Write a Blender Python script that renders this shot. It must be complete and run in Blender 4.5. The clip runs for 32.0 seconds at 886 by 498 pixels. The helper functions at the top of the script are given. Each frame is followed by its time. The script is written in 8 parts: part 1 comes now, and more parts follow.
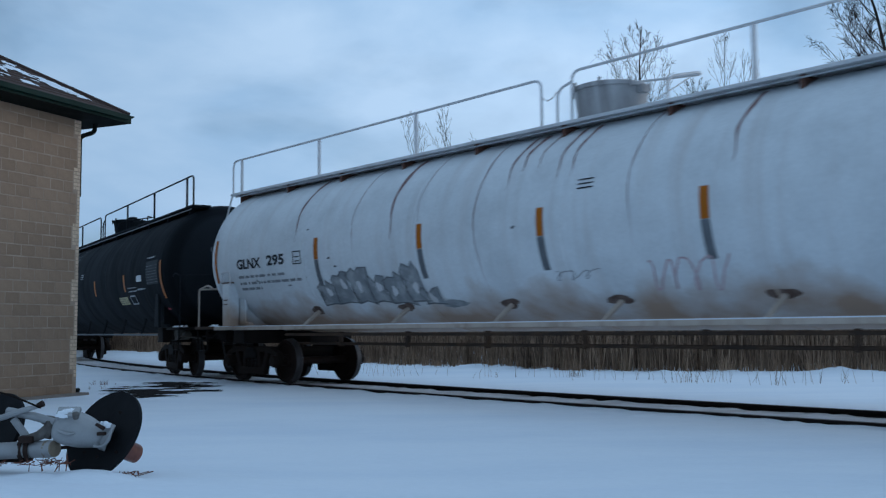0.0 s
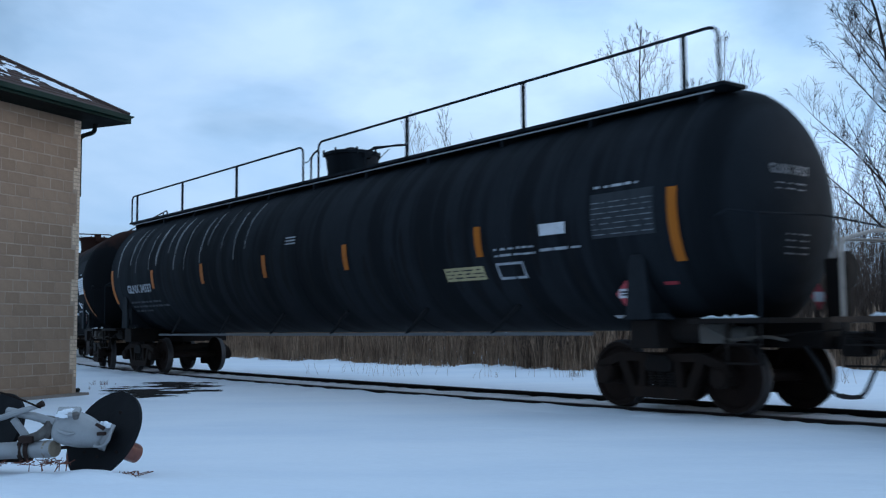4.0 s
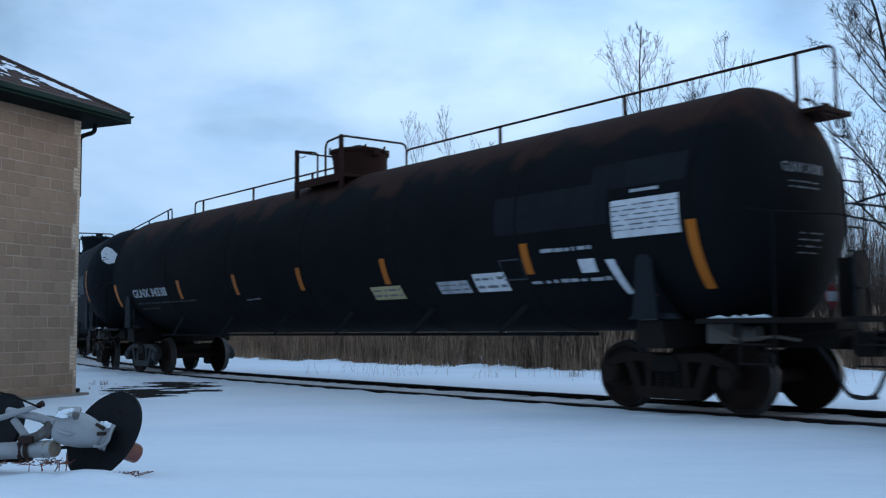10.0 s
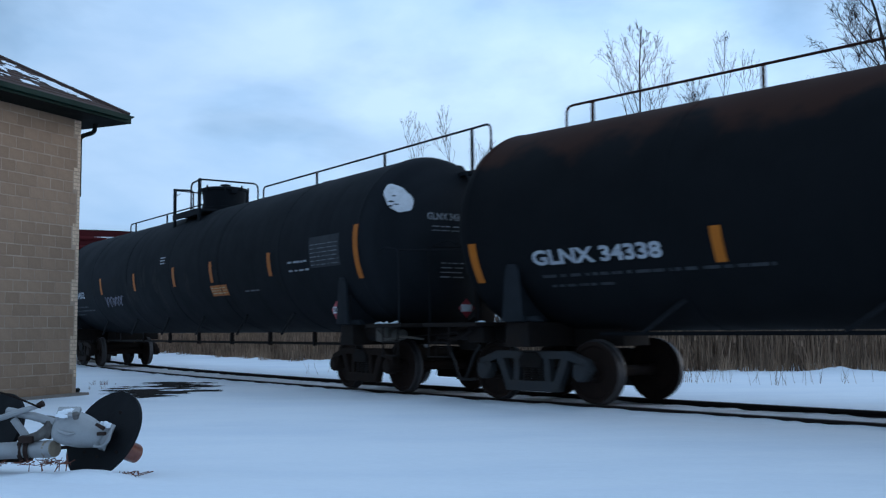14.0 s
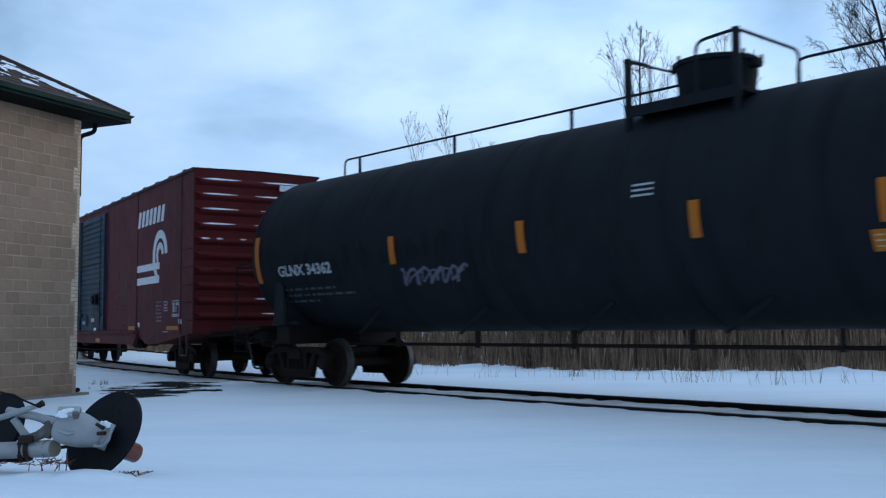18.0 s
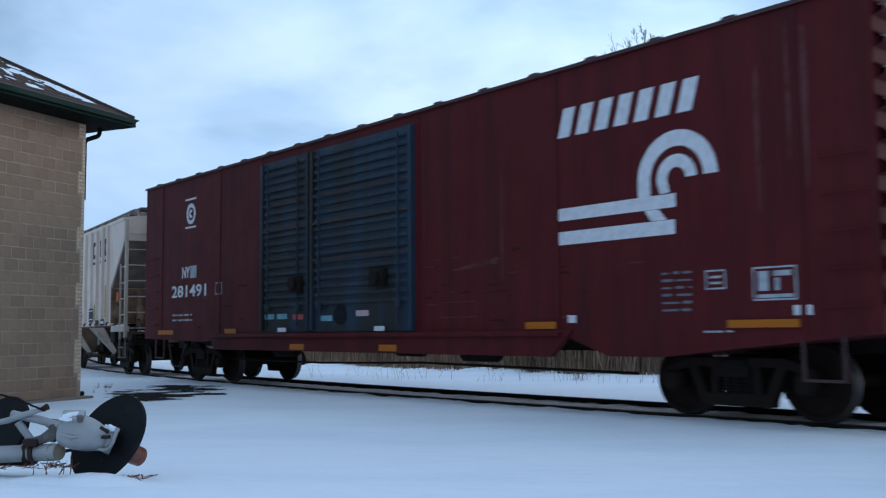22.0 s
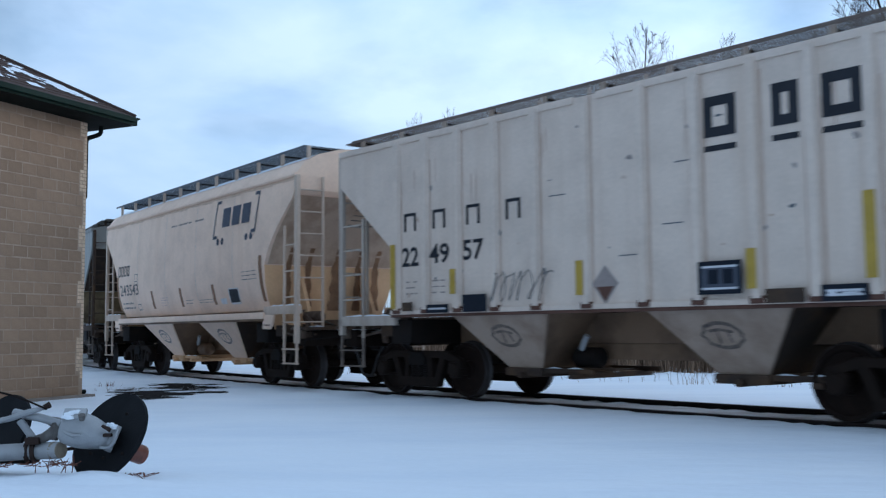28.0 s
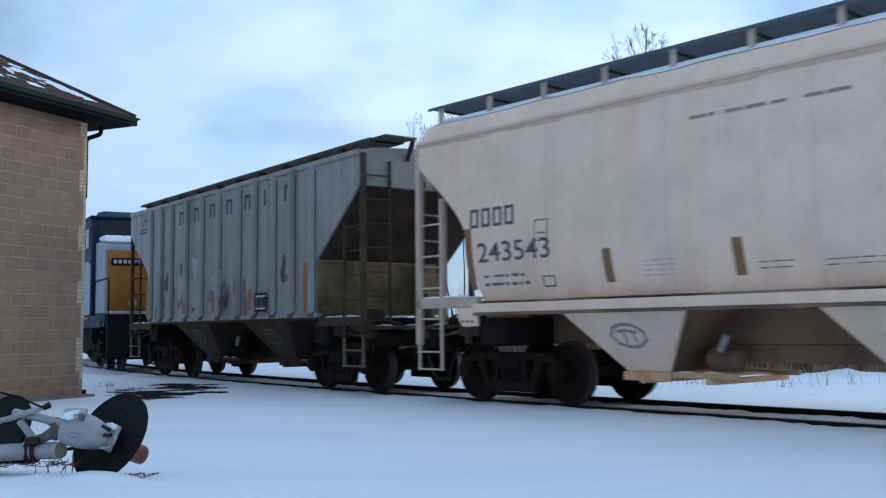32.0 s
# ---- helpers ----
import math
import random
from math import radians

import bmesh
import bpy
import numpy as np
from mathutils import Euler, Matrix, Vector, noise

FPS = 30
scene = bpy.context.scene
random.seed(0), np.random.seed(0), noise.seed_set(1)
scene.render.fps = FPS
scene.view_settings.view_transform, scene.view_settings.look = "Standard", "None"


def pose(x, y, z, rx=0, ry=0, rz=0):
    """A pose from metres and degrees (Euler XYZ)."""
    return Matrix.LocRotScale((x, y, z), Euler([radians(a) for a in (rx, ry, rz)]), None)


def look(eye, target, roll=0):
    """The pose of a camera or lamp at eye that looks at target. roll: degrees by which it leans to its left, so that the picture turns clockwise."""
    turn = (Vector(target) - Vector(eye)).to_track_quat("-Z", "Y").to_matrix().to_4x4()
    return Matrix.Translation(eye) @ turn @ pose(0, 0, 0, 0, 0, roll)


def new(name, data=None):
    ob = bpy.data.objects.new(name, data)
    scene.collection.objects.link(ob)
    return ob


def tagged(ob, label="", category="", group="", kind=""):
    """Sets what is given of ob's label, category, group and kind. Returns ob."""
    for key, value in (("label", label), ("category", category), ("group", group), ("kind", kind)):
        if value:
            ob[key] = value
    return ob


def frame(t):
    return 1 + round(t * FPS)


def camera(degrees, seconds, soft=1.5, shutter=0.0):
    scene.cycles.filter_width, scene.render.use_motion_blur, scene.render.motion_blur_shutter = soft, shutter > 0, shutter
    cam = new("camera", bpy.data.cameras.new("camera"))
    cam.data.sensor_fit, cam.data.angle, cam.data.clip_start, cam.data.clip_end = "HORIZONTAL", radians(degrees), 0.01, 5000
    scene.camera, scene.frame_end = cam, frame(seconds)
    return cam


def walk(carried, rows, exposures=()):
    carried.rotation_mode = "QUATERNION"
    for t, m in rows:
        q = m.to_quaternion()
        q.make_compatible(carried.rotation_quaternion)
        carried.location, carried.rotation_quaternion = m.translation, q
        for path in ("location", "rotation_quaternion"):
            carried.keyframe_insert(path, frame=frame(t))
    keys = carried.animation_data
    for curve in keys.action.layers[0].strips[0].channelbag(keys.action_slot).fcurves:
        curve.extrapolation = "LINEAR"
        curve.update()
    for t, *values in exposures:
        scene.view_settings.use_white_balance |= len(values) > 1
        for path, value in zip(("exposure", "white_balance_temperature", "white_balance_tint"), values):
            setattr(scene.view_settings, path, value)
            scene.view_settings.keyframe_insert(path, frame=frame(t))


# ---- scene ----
# ---- camera ----
CAMROWS = [(0, 0, 0, 0), (17.5, 0, 0, 0), (18, 0, -0.014, 0.01), (18.5, 0.019, -0.06, 0.05), (19, 0.054, 0.048, 0.07), (19.5, 0.235, 0.117, 0.04),
           (20, 0.27, 0.136, 0.08), (20.5, 0.24, 0.175, 0.09), (21, 0.168, 0.235, 0.02), (21.5, 0.25, 0.22, 0.01), (22, 0.235, 0.2, 0.02),
           (23, 0.26, 0.159, 0.03), (23.5, 0.26, 0.109, 0.03), (24, 0.30, 0.05, 0), (24.5, 0.355, -0.01, -0.07), (26.5, 0.333, 0.062, -0.02),
           (29, 0.318, 0.104, 0.015), (32, 0.318, 0.104, 0.015)]
# the clip's camera opens up once the white car has left, and turns a little warmer
EXPOSURES = [(0, -0.36, 5550, 4), (2.6, -0.36, 5550, 4), (4.2, 0.0, 5550, 6), (17.5, 0.0, 5550, 6), (20.5, 0.08, 5720, 7), (32, 0.15, 5780, 8)]
RAIL = 0.0                      # top of the rails; the snow lies a little below
EYE = Vector((0.0, 0.0, 1.069))
TILT, LEAN = 4.605, -0.522

cam = camera(48.24, 32.0, 1.25, 0.55)


def aim(yaw, pitch, roll):
    """The camera on its tripod, turned a little: degrees to the left, up and clockwise."""
    a, b = radians(yaw), radians(TILT + pitch)
    way = Vector((-math.sin(a) * math.cos(b), math.cos(a) * math.cos(b), math.sin(b)))
    return look(EYE, EYE + way, LEAN + roll)


walk(cam, [(t, aim(a, b, c)) for t, a, b, c in CAMROWS], EXPOSURES)

# ---- light: a dull winter evening under thin broken cloud ----
world = bpy.data.worlds.new("evening_sky")
scene.world = world
world.use_nodes = True
wn, wl = world.node_tree.nodes, world.node_tree.links
wn.clear()
w_out = wn.new("ShaderNodeOutputWorld")
w_bg = wn.new("ShaderNodeBackground")
w_sky = wn.new("ShaderNodeTexSky")
w_sky.sky_type, w_sky.sun_disc = "NISHITA", False
w_sky.sun_elevation, w_sky.sun_rotation = radians(12), radians(70)
w_sky.air_density, w_sky.dust_density, w_sky.ozone_density = 1.0, 0.6, 2.2
w_co = wn.new("ShaderNodeTexCoord")
w_map = wn.new("ShaderNodeMapping")
w_map.inputs["Scale"].default_value = (1.0, 1.0, 2.3)
w_map.inputs["Rotation"].default_value = (0.0, radians(6), 0.0)
w_n1 = wn.new("ShaderNodeTexNoise")
w_n1.inputs["Scale"].default_value, w_n1.inputs["Detail"].default_value = 2.1, 7.0
w_n1.inputs["Roughness"].default_value, w_n1.inputs["Distortion"].default_value = 0.52, 0.25
w_r1 = wn.new("ShaderNodeValToRGB")
w_r1.color_ramp.elements[0].position, w_r1.color_ramp.elements[1].position = 0.2, 0.54
w_n2 = wn.new("ShaderNodeTexNoise")
w_n2.inputs["Scale"].default_value, w_n2.inputs["Detail"].default_value = 4.2, 8.0
w_n2.inputs["Roughness"].default_value, w_n2.inputs["Distortion"].default_value = 0.5, 0.15
w_r2 = wn.new("ShaderNodeValToRGB")
w_r2.color_ramp.elements[0].color, w_r2.color_ramp.elements[0].position = (4.7, 6.45, 8.6, 1), 0.34
w_r2.color_ramp.elements[1].color, w_r2.color_ramp.elements[1].position = (7.0, 8.4, 10.15, 1), 0.62
w_mix = wn.new("ShaderNodeMix")
w_mix.data_type = "RGBA"
w_gain = wn.new("ShaderNodeMix")
w_gain.data_type, w_gain.blend_type = "RGBA", "MULTIPLY"
w_gain.inputs[0].default_value = 1.0
w_gain.inputs[7].default_value = (1.0, 1.0, 1.0, 1)
wl.new(w_co.outputs["Generated"], w_map.inputs["Vector"])
wl.new(w_map.outputs["Vector"], w_n1.inputs["Vector"])
wl.new(w_map.outputs["Vector"], w_n2.inputs["Vector"])
wl.new(w_n1.outputs["Fac"], w_r1.inputs["Fac"])
wl.new(w_n2.outputs["Fac"], w_r2.inputs["Fac"])
wl.new(w_r1.outputs["Color"], w_mix.inputs[0])
wl.new(w_sky.outputs["Color"], w_gain.inputs[6])
wl.new(w_gain.outputs[2], w_mix.inputs[6])
w_dot = wn.new("ShaderNodeVectorMath")
w_dot.operation, w_dot.inputs[1].default_value = "DOT_PRODUCT", (0.86, 0.5, 0.0)
w_rng = wn.new("ShaderNodeMapRange")
w_rng.inputs["From Min"].default_value, w_rng.inputs["From Max"].default_value = -0.2, 0.9
w_rng.inputs["To Min"].default_value, w_rng.inputs["To Max"].default_value = 0.82, 1.32
w_glow = wn.new("ShaderNodeMix")
w_glow.data_type, w_glow.blend_type = "RGBA", "MULTIPLY"
w_glow.inputs[0].default_value = 1.0
wl.new(w_co.outputs["Generated"], w_dot.inputs[0])
wl.new(w_dot.outputs["Value"], w_rng.inputs["Value"])
wl.new(w_rng.outputs["Result"], w_glow.inputs[7])
# an overcast sky is brighter overhead than near the horizon
w_sep = wn.new("ShaderNodeSeparateXYZ")
w_up = wn.new("ShaderNodeMapRange")
w_up.inputs["From Min"].default_value, w_up.inputs["From Max"].default_value = 0.25, 1.0
w_up.inputs["To Min"].default_value, w_up.inputs["To Max"].default_value = 1.0, 1.3
w_over = wn.new("ShaderNodeMix")
w_over.data_type, w_over.blend_type = "RGBA", "MULTIPLY"
w_over.inputs[0].default_value = 1.0
wl.new(w_co.outputs["Generated"], w_sep.inputs[0])
wl.new(w_sep.outputs["Z"], w_up.inputs["Value"])
wl.new(w_up.outputs["Result"], w_over.inputs[7])
wl.new(w_r2.outputs["Color"], w_over.inputs[6])
wl.new(w_over.outputs[2], w_glow.inputs[6])
wl.new(w_glow.outputs[2], w_mix.inputs[7])
wl.new(w_mix.outputs[2], w_bg.inputs["Color"])
w_bg.inputs["Strength"].default_value = 0.09
wl.new(w_bg.outputs["Background"], w_out.inputs["Surface"])

sun = new("sun", bpy.data.lights.new("sun", "SUN"))
sun.data.energy, sun.data.angle, sun.data.color = 0.6, radians(30), (1.0, 0.83, 0.66)
sun.matrix_world = look((28.2, 10.3, 6.4), (0, 0, 0))
# ---- materials ----
def material(name, base, rough=0.6, metal=0.0, dark=None, scale=6.0, amount=0.5, bump=0.15, bump_scale=60.0, grain=40.0,
             grain_amount=0.12, spread=0.0, spec=0.5, stretch=(1, 1, 1)):
    """A worn surface: base colour, patches towards `dark` at `scale`, fine grain, and fine relief."""
    m = bpy.data.materials.new(name)
    m.use_nodes = True
    n, l = m.node_tree.nodes, m.node_tree.links
    b = n["Principled BSDF"]
    b.inputs["Roughness"].default_value, b.inputs["Metallic"].default_value = rough, metal
    b.inputs["Specular IOR Level"].default_value = spec
    co, mp = n.new("ShaderNodeTexCoord"), n.new("ShaderNodeMapping")
    mp.inputs["Scale"].default_value = stretch
    l.new(co.outputs["Object"], mp.inputs["Vector"])
    t1, t2 = n.new("ShaderNodeTexNoise"), n.new("ShaderNodeTexNoise")
    t1.inputs["Scale"].default_value, t1.inputs["Detail"].default_value, t1.inputs["Roughness"].default_value = scale, 6, 0.62
    t2.inputs["Scale"].default_value, t2.inputs["Detail"].default_value = grain, 4
    for t in (t1, t2):
        l.new(mp.outputs["Vector"], t.inputs["Vector"])
    r = n.new("ShaderNodeValToRGB")
    r.color_ramp.elements[0].position, r.color_ramp.elements[1].position = 0.42, 0.68
    l.new(t1.outputs["Fac"], r.inputs["Fac"])
    k = n.new("ShaderNodeMath")
    k.operation, k.inputs[1].default_value = "MULTIPLY", amount
    l.new(r.outputs["Color"], k.inputs[0])
    mix = n.new("ShaderNodeMix")
    mix.data_type = "RGBA"
    d = dark or tuple(c * 0.6 for c in base)
    mix.inputs[6].default_value, mix.inputs[7].default_value = (*base, 1), (*d, 1)
    l.new(k.outputs[0], mix.inputs[0])
    hsv = n.new("ShaderNodeHueSaturation")
    v = n.new("ShaderNodeMath")
    v.operation = "MULTIPLY_ADD"
    v.inputs[1].default_value, v.inputs[2].default_value = grain_amount * 2, 1 - grain_amount
    l.new(t2.outputs["Fac"], v.inputs[0])
    last = v.outputs[0]
    if spread:
        info, w = n.new("ShaderNodeObjectInfo"), n.new("ShaderNodeMath")
        w.operation = "MULTIPLY_ADD"
        w.inputs[1].default_value, w.inputs[2].default_value = spread * 2, 1 - spread
        l.new(info.outputs["Random"], w.inputs[0])
        x = n.new("ShaderNodeMath")
        x.operation = "MULTIPLY"
        l.new(last, x.inputs[0])
        l.new(w.outputs[0], x.inputs[1])
        last = x.outputs[0]
    l.new(last, hsv.inputs["Value"])
    l.new(mix.outputs[2], hsv.inputs["Color"])
    l.new(hsv.outputs["Color"], b.inputs["Base Color"])
    rr = n.new("ShaderNodeMath")
    rr.operation = "MULTIPLY_ADD"
    rr.inputs[1].default_value, rr.inputs[2].default_value = 0.25, rough - 0.12
    l.new(t1.outputs["Fac"], rr.inputs[0])
    l.new(rr.outputs[0], b.inputs["Roughness"])
    if bump:
        t3, bp = n.new("ShaderNodeTexNoise"), n.new("ShaderNodeBump")
        t3.inputs["Scale"].default_value, t3.inputs["Detail"].default_value = bump_scale, 5
        l.new(mp.outputs["Vector"], t3.inputs["Vector"])
        bp.inputs["Strength"].default_value, bp.inputs["Distance"].default_value = bump, 0.02
        l.new(t3.outputs["Fac"], bp.inputs["Height"])
        l.new(bp.outputs["Normal"], b.inputs["Normal"])
    return m


def streaked(name, base, streak, rough=0.5, amount=0.6, scale=2.2, low=0.5, high=0.72, spec=0.5, bump=0.06, top=None, top_at=3.3, flip=False, edge=0.5):
    """Painted sheet with stains that run down it; `top`: a colour splashed over the crown, or with `flip` over the belly."""
    m = material(name, base, rough, 0.0, scale=1.3, amount=0.35, bump=bump, bump_scale=9, grain=22, spec=spec)
    n, l = m.node_tree.nodes, m.node_tree.links
    b = n["Principled BSDF"]
    old = b.inputs["Base Color"].links[0].from_socket
    co, mp, t = n.new("ShaderNodeTexCoord"), n.new("ShaderNodeMapping"), n.new("ShaderNodeTexNoise")
    mp.inputs["Scale"].default_value = (1.0, 0.08, 0.08)
    l.new(co.outputs["Object"], mp.inputs["Vector"])
    l.new(mp.outputs["Vector"], t.inputs["Vector"])
    t.inputs["Scale"].default_value, t.inputs["Detail"].default_value = scale * 1.6, 7
    r = n.new("ShaderNodeValToRGB")
    r.color_ramp.elements[0].position, r.color_ramp.elements[1].position = low, high
    l.new(t.outputs["Fac"], r.inputs["Fac"])
    k = n.new("ShaderNodeMath")
    k.operation, k.inputs[1].default_value = "MULTIPLY", amount
    l.new(r.outputs["Color"], k.inputs[0])
    mix = n.new("ShaderNodeMix")
    mix.data_type = "RGBA"
    mix.inputs[7].default_value = (*streak, 1)
    l.new(k.outputs[0], mix.inputs[0])
    l.new(old, mix.inputs[6])
    last = mix.outputs[2]
    if top:
        sep, ad, t2, ma = n.new("ShaderNodeSeparateXYZ"), n.new("ShaderNodeMath"), n.new("ShaderNodeTexNoise"), n.new("ShaderNodeMapRange")
        l.new(co.outputs["Object"], sep.inputs[0])
        t2.inputs["Scale"].default_value, t2.inputs["Detail"].default_value = 1.1, 6
        l.new(co.outputs["Object"], t2.inputs["Vector"])
        ad.operation, ad.inputs[1].default_value = "MULTIPLY_ADD", 1.6
        l.new(t2.outputs["Fac"], ad.inputs[0])
        if flip:
            neg = n.new("ShaderNodeMath")
            neg.operation, neg.inputs[1].default_value = "MULTIPLY", -1.0
            l.new(sep.outputs["Z"], neg.inputs[0])
            l.new(neg.outputs[0], ad.inputs[2])
        else:
            l.new(sep.outputs["Z"], ad.inputs[2])
        ma.inputs["From Min"].default_value, ma.inputs["From Max"].default_value = top_at + 0.8, top_at + 0.8 + edge
        l.new(ad.outputs[0], ma.inputs["Value"])
        m2 = n.new("ShaderNodeMix")
        m2.data_type = "RGBA"
        m2.inputs[7].default_value = (*top, 1)
        l.new(ma.outputs["Result"], m2.inputs[0])
        l.new(last, m2.inputs[6])
        last = m2.outputs[2]
    l.new(last, b.inputs["Base Color"])
    return m


SNOW = material("snow", (0.80, 0.84, 0.89), 0.75, dark=(0.71, 0.765, 0.84), scale=0.4, amount=0.8, bump=0.9, bump_scale=3.4, grain=26, grain_amount=0.05, spec=0.25, stretch=(0.6, 1.5, 1))
ROCK = material("gravel", (0.013, 0.012, 0.012), 0.95, dark=(0.045, 0.04, 0.037), scale=14, amount=0.9, bump=0.9, bump_scale=30, spread=0.2, spec=0.04)
STEEL = material("worn_steel", (0.011, 0.0085, 0.008), 0.8, 0.0, dark=(0.018, 0.011, 0.009), scale=3, spec=0.1)
SHINE = material("polished_rail", (0.10, 0.085, 0.075), 0.4, 0.8, scale=4, bump=0.02)
GRIME = material("grimy_cast_steel", (0.009, 0.0072, 0.0065), 0.8, 0.0, dark=(0.02, 0.013, 0.010), scale=4, spec=0.15)
WHEEL = material("wheel_steel", (0.0135, 0.0088, 0.0070), 0.8, 0.0, dark=(0.026, 0.015, 0.011), scale=5, spec=0.1)
TREAD = material("bright_wheel_tread", (0.055, 0.05, 0.05), 0.5, 0.5, scale=8, bump=0.03)
BLACK = streaked("black_tank_paint", (0.0172, 0.0203, 0.0245), (0.0072, 0.0086, 0.0104), 0.7, 0.75, spec=0.03, scale=1.7, low=0.45, high=0.56)
BLACK2 = streaked("dull_black_tank_paint", (0.0085, 0.0094, 0.0108), (0.0098, 0.0100, 0.0105), 0.75, 0.5, spec=0.03, top=(0.034, 0.0175, 0.0135), top_at=3.47, edge=0.25)
BLACK3 = streaked("slate_black_tank_paint", (0.0150, 0.0172, 0.0205), (0.0065, 0.0077, 0.0095), 0.7, 0.55, spec=0.03)
WHITE = streaked("weathered_white_tank_paint", (0.60, 0.60, 0.615), (0.40, 0.38, 0.37), 0.45, 0.6, low=0.5, high=0.8)
WHITETANK = streaked("road_splashed_white_tank_paint", (0.645, 0.675, 0.70), (0.47, 0.44, 0.43), 0.45, 0.6, low=0.5, high=0.8, top=(0.36, 0.255, 0.185), top_at=-1.70, flip=True)
RUSTRUN = material("rust_red_run", (0.23, 0.135, 0.13), 0.8, dark=(0.11, 0.045, 0.04), scale=5, amount=0.8)
RUST = material("rust", (0.10, 0.045, 0.03), 0.85, scale=8)
RED = streaked("oxide_red_paint", (0.082, 0.0095, 0.0110), (0.040, 0.0085, 0.009), 0.7, 0.7, spec=0.15, low=0.44, high=0.68)
REDROOF = material("dark_red_roof", (0.05, 0.02, 0.02), 0.7, scale=2)
BLUE = streaked("faded_blue_door_paint", (0.023, 0.040, 0.063), (0.024, 0.023, 0.021), 0.65, 0.9, spec=0.2, low=0.42, high=0.6)
TAN = streaked("weathered_light_grey_paint", (0.66, 0.545, 0.455), (0.53, 0.41, 0.32), 0.6, 0.4)
POST = streaked("brown_stained_post_paint", (0.44, 0.37, 0.31), (0.20, 0.13, 0.09), 0.7, 0.6, scale=4)
BEIGE = streaked("warm_beige_paint", (0.84, 0.618, 0.468), (0.69, 0.47, 0.325), 0.55, 0.4)
DUST = material("brown_stained_steel", (0.20, 0.125, 0.075), 0.8, dark=(0.08, 0.05, 0.034), scale=1.2, amount=0.9)
GREY = streaked("faded_grey_green_paint", (0.30, 0.305, 0.285), (0.11, 0.09, 0.075), 0.6, 0.6, scale=2.2, low=0.46, high=0.72)
DARKBROWN = material("sooty_brown_steel", (0.045, 0.032, 0.025), 0.85, dark=(0.10, 0.06, 0.035), scale=2.2, amount=0.8, spec=0.2)
FRAMEBROWN = material("brown_cast_steel", (0.0145, 0.0102, 0.0082), 0.85, dark=(0.026, 0.0165, 0.012), scale=4, spec=0.1)
# brown streaks are stain; the end's warm evening light is in the tan
WARMTAN = streaked("tan_stained_steel", (0.66, 0.41, 0.225), (0.30, 0.165, 0.09), 0.8, 0.6, scale=3.0)
SLOPE1 = material("grey_brown_slope_sheet", (0.56, 0.41, 0.30), 0.85, dark=(0.32, 0.20, 0.13), scale=1.5, amount=0.8)
DKGREY = material("sooty_grey_steel", (0.07, 0.065, 0.058), 0.8, dark=(0.12, 0.09, 0.065), scale=2)
YELLOW = material("reflective_yellow_stripe", (0.37, 0.115, 0.011), 0.5, scale=6, dark=(0.34, 0.12, 0.016), spec=0.12)
PALE = material("pale_lettering", (0.40, 0.42, 0.45), 0.7, dark=(0.2, 0.21, 0.24), scale=6, amount=0.8, spec=0.2)
PRINT = material("dark_lettering", (0.022, 0.025, 0.032), 0.65, scale=5, spec=0.2)
NAVY = material("navy_panel_paint", (0.007, 0.011, 0.02), 0.65, scale=5, spec=0.2)
PLACARD = material("red_sign_paint", (0.36, 0.035, 0.05), 0.5, scale=8)
SIGNWHITE = material("white_sign_paint", (0.62, 0.63, 0.66), 0.5, scale=8)
LABEL = material("faded_yellow_label", (0.42, 0.36, 0.18), 0.6, dark=(0.2, 0.17, 0.1), scale=12)
FOILGREY = material("grey_stencil_panel", (0.12, 0.13, 0.145), 0.6, scale=8)
PANELDIM = material("dim_grey_stencil_panel", (0.032, 0.037, 0.043), 0.7, scale=8, spec=0.15)
GRAF = material("grey_spray_paint", (0.20, 0.215, 0.23), 0.6, dark=(0.40, 0.41, 0.42), scale=4, amount=0.9)
DOMEGREY = streaked("soot_streaked_dome_paint", (0.50, 0.50, 0.51), (0.10, 0.085, 0.08), 0.6, 0.7, scale=3.5, low=0.4, high=0.65)
VIOLET = material("violet_spray_paint", (0.085, 0.08, 0.115), 0.6, scale=6)
PINK = material("faded_pink_paint", (0.5, 0.36, 0.38), 0.6, scale=6)
CYAN = material("light_blue_sticker", (0.16, 0.36, 0.45), 0.5, scale=6)
ORANGE = material("orange_sign_paint", (0.5, 0.12, 0.03), 0.5, scale=6)
BLOCK = material("brown_concrete_block", (0.335, 0.225, 0.148), 0.9, dark=(0.21, 0.142, 0.10), scale=0.9, amount=0.85, bump=0.5, bump_scale=120, grain=70, spread=0.11, spec=0.2)
MORTAR = material("pale_mortar", (0.44, 0.33, 0.245), 0.95, dark=(0.27, 0.185, 0.13), scale=2.5, amount=0.9, bump=0.3, spec=0.2)
CREAM = material("cream_brick", (0.66, 0.49, 0.34), 0.85, dark=(0.52, 0.38, 0.26), scale=6, bump=0.4, bump_scale=90, spread=0.12, spec=0.2)
SHINGLE = material("brown_roof_shingle", (0.075, 0.052, 0.045), 0.95, dark=(0.04, 0.03, 0.028), scale=6, bump=0.5, bump_scale=90, spread=0.2, spec=0.2)
GREEN = material("dark_green_metal_trim", (0.004, 0.020, 0.014), 0.6, scale=2, bump=0.02, spec=0.15)
SOFFIT = material("dark_soffit", (0.008, 0.010, 0.009), 0.8, scale=3, spec=0.1)
DARKRUST = material("dark_rusty_iron", (0.035, 0.022, 0.018), 0.8, scale=9, spec=0.2)
CONCRETE = material("old_concrete", (0.24, 0.2, 0.17), 0.95, scale=4, bump=0.5)
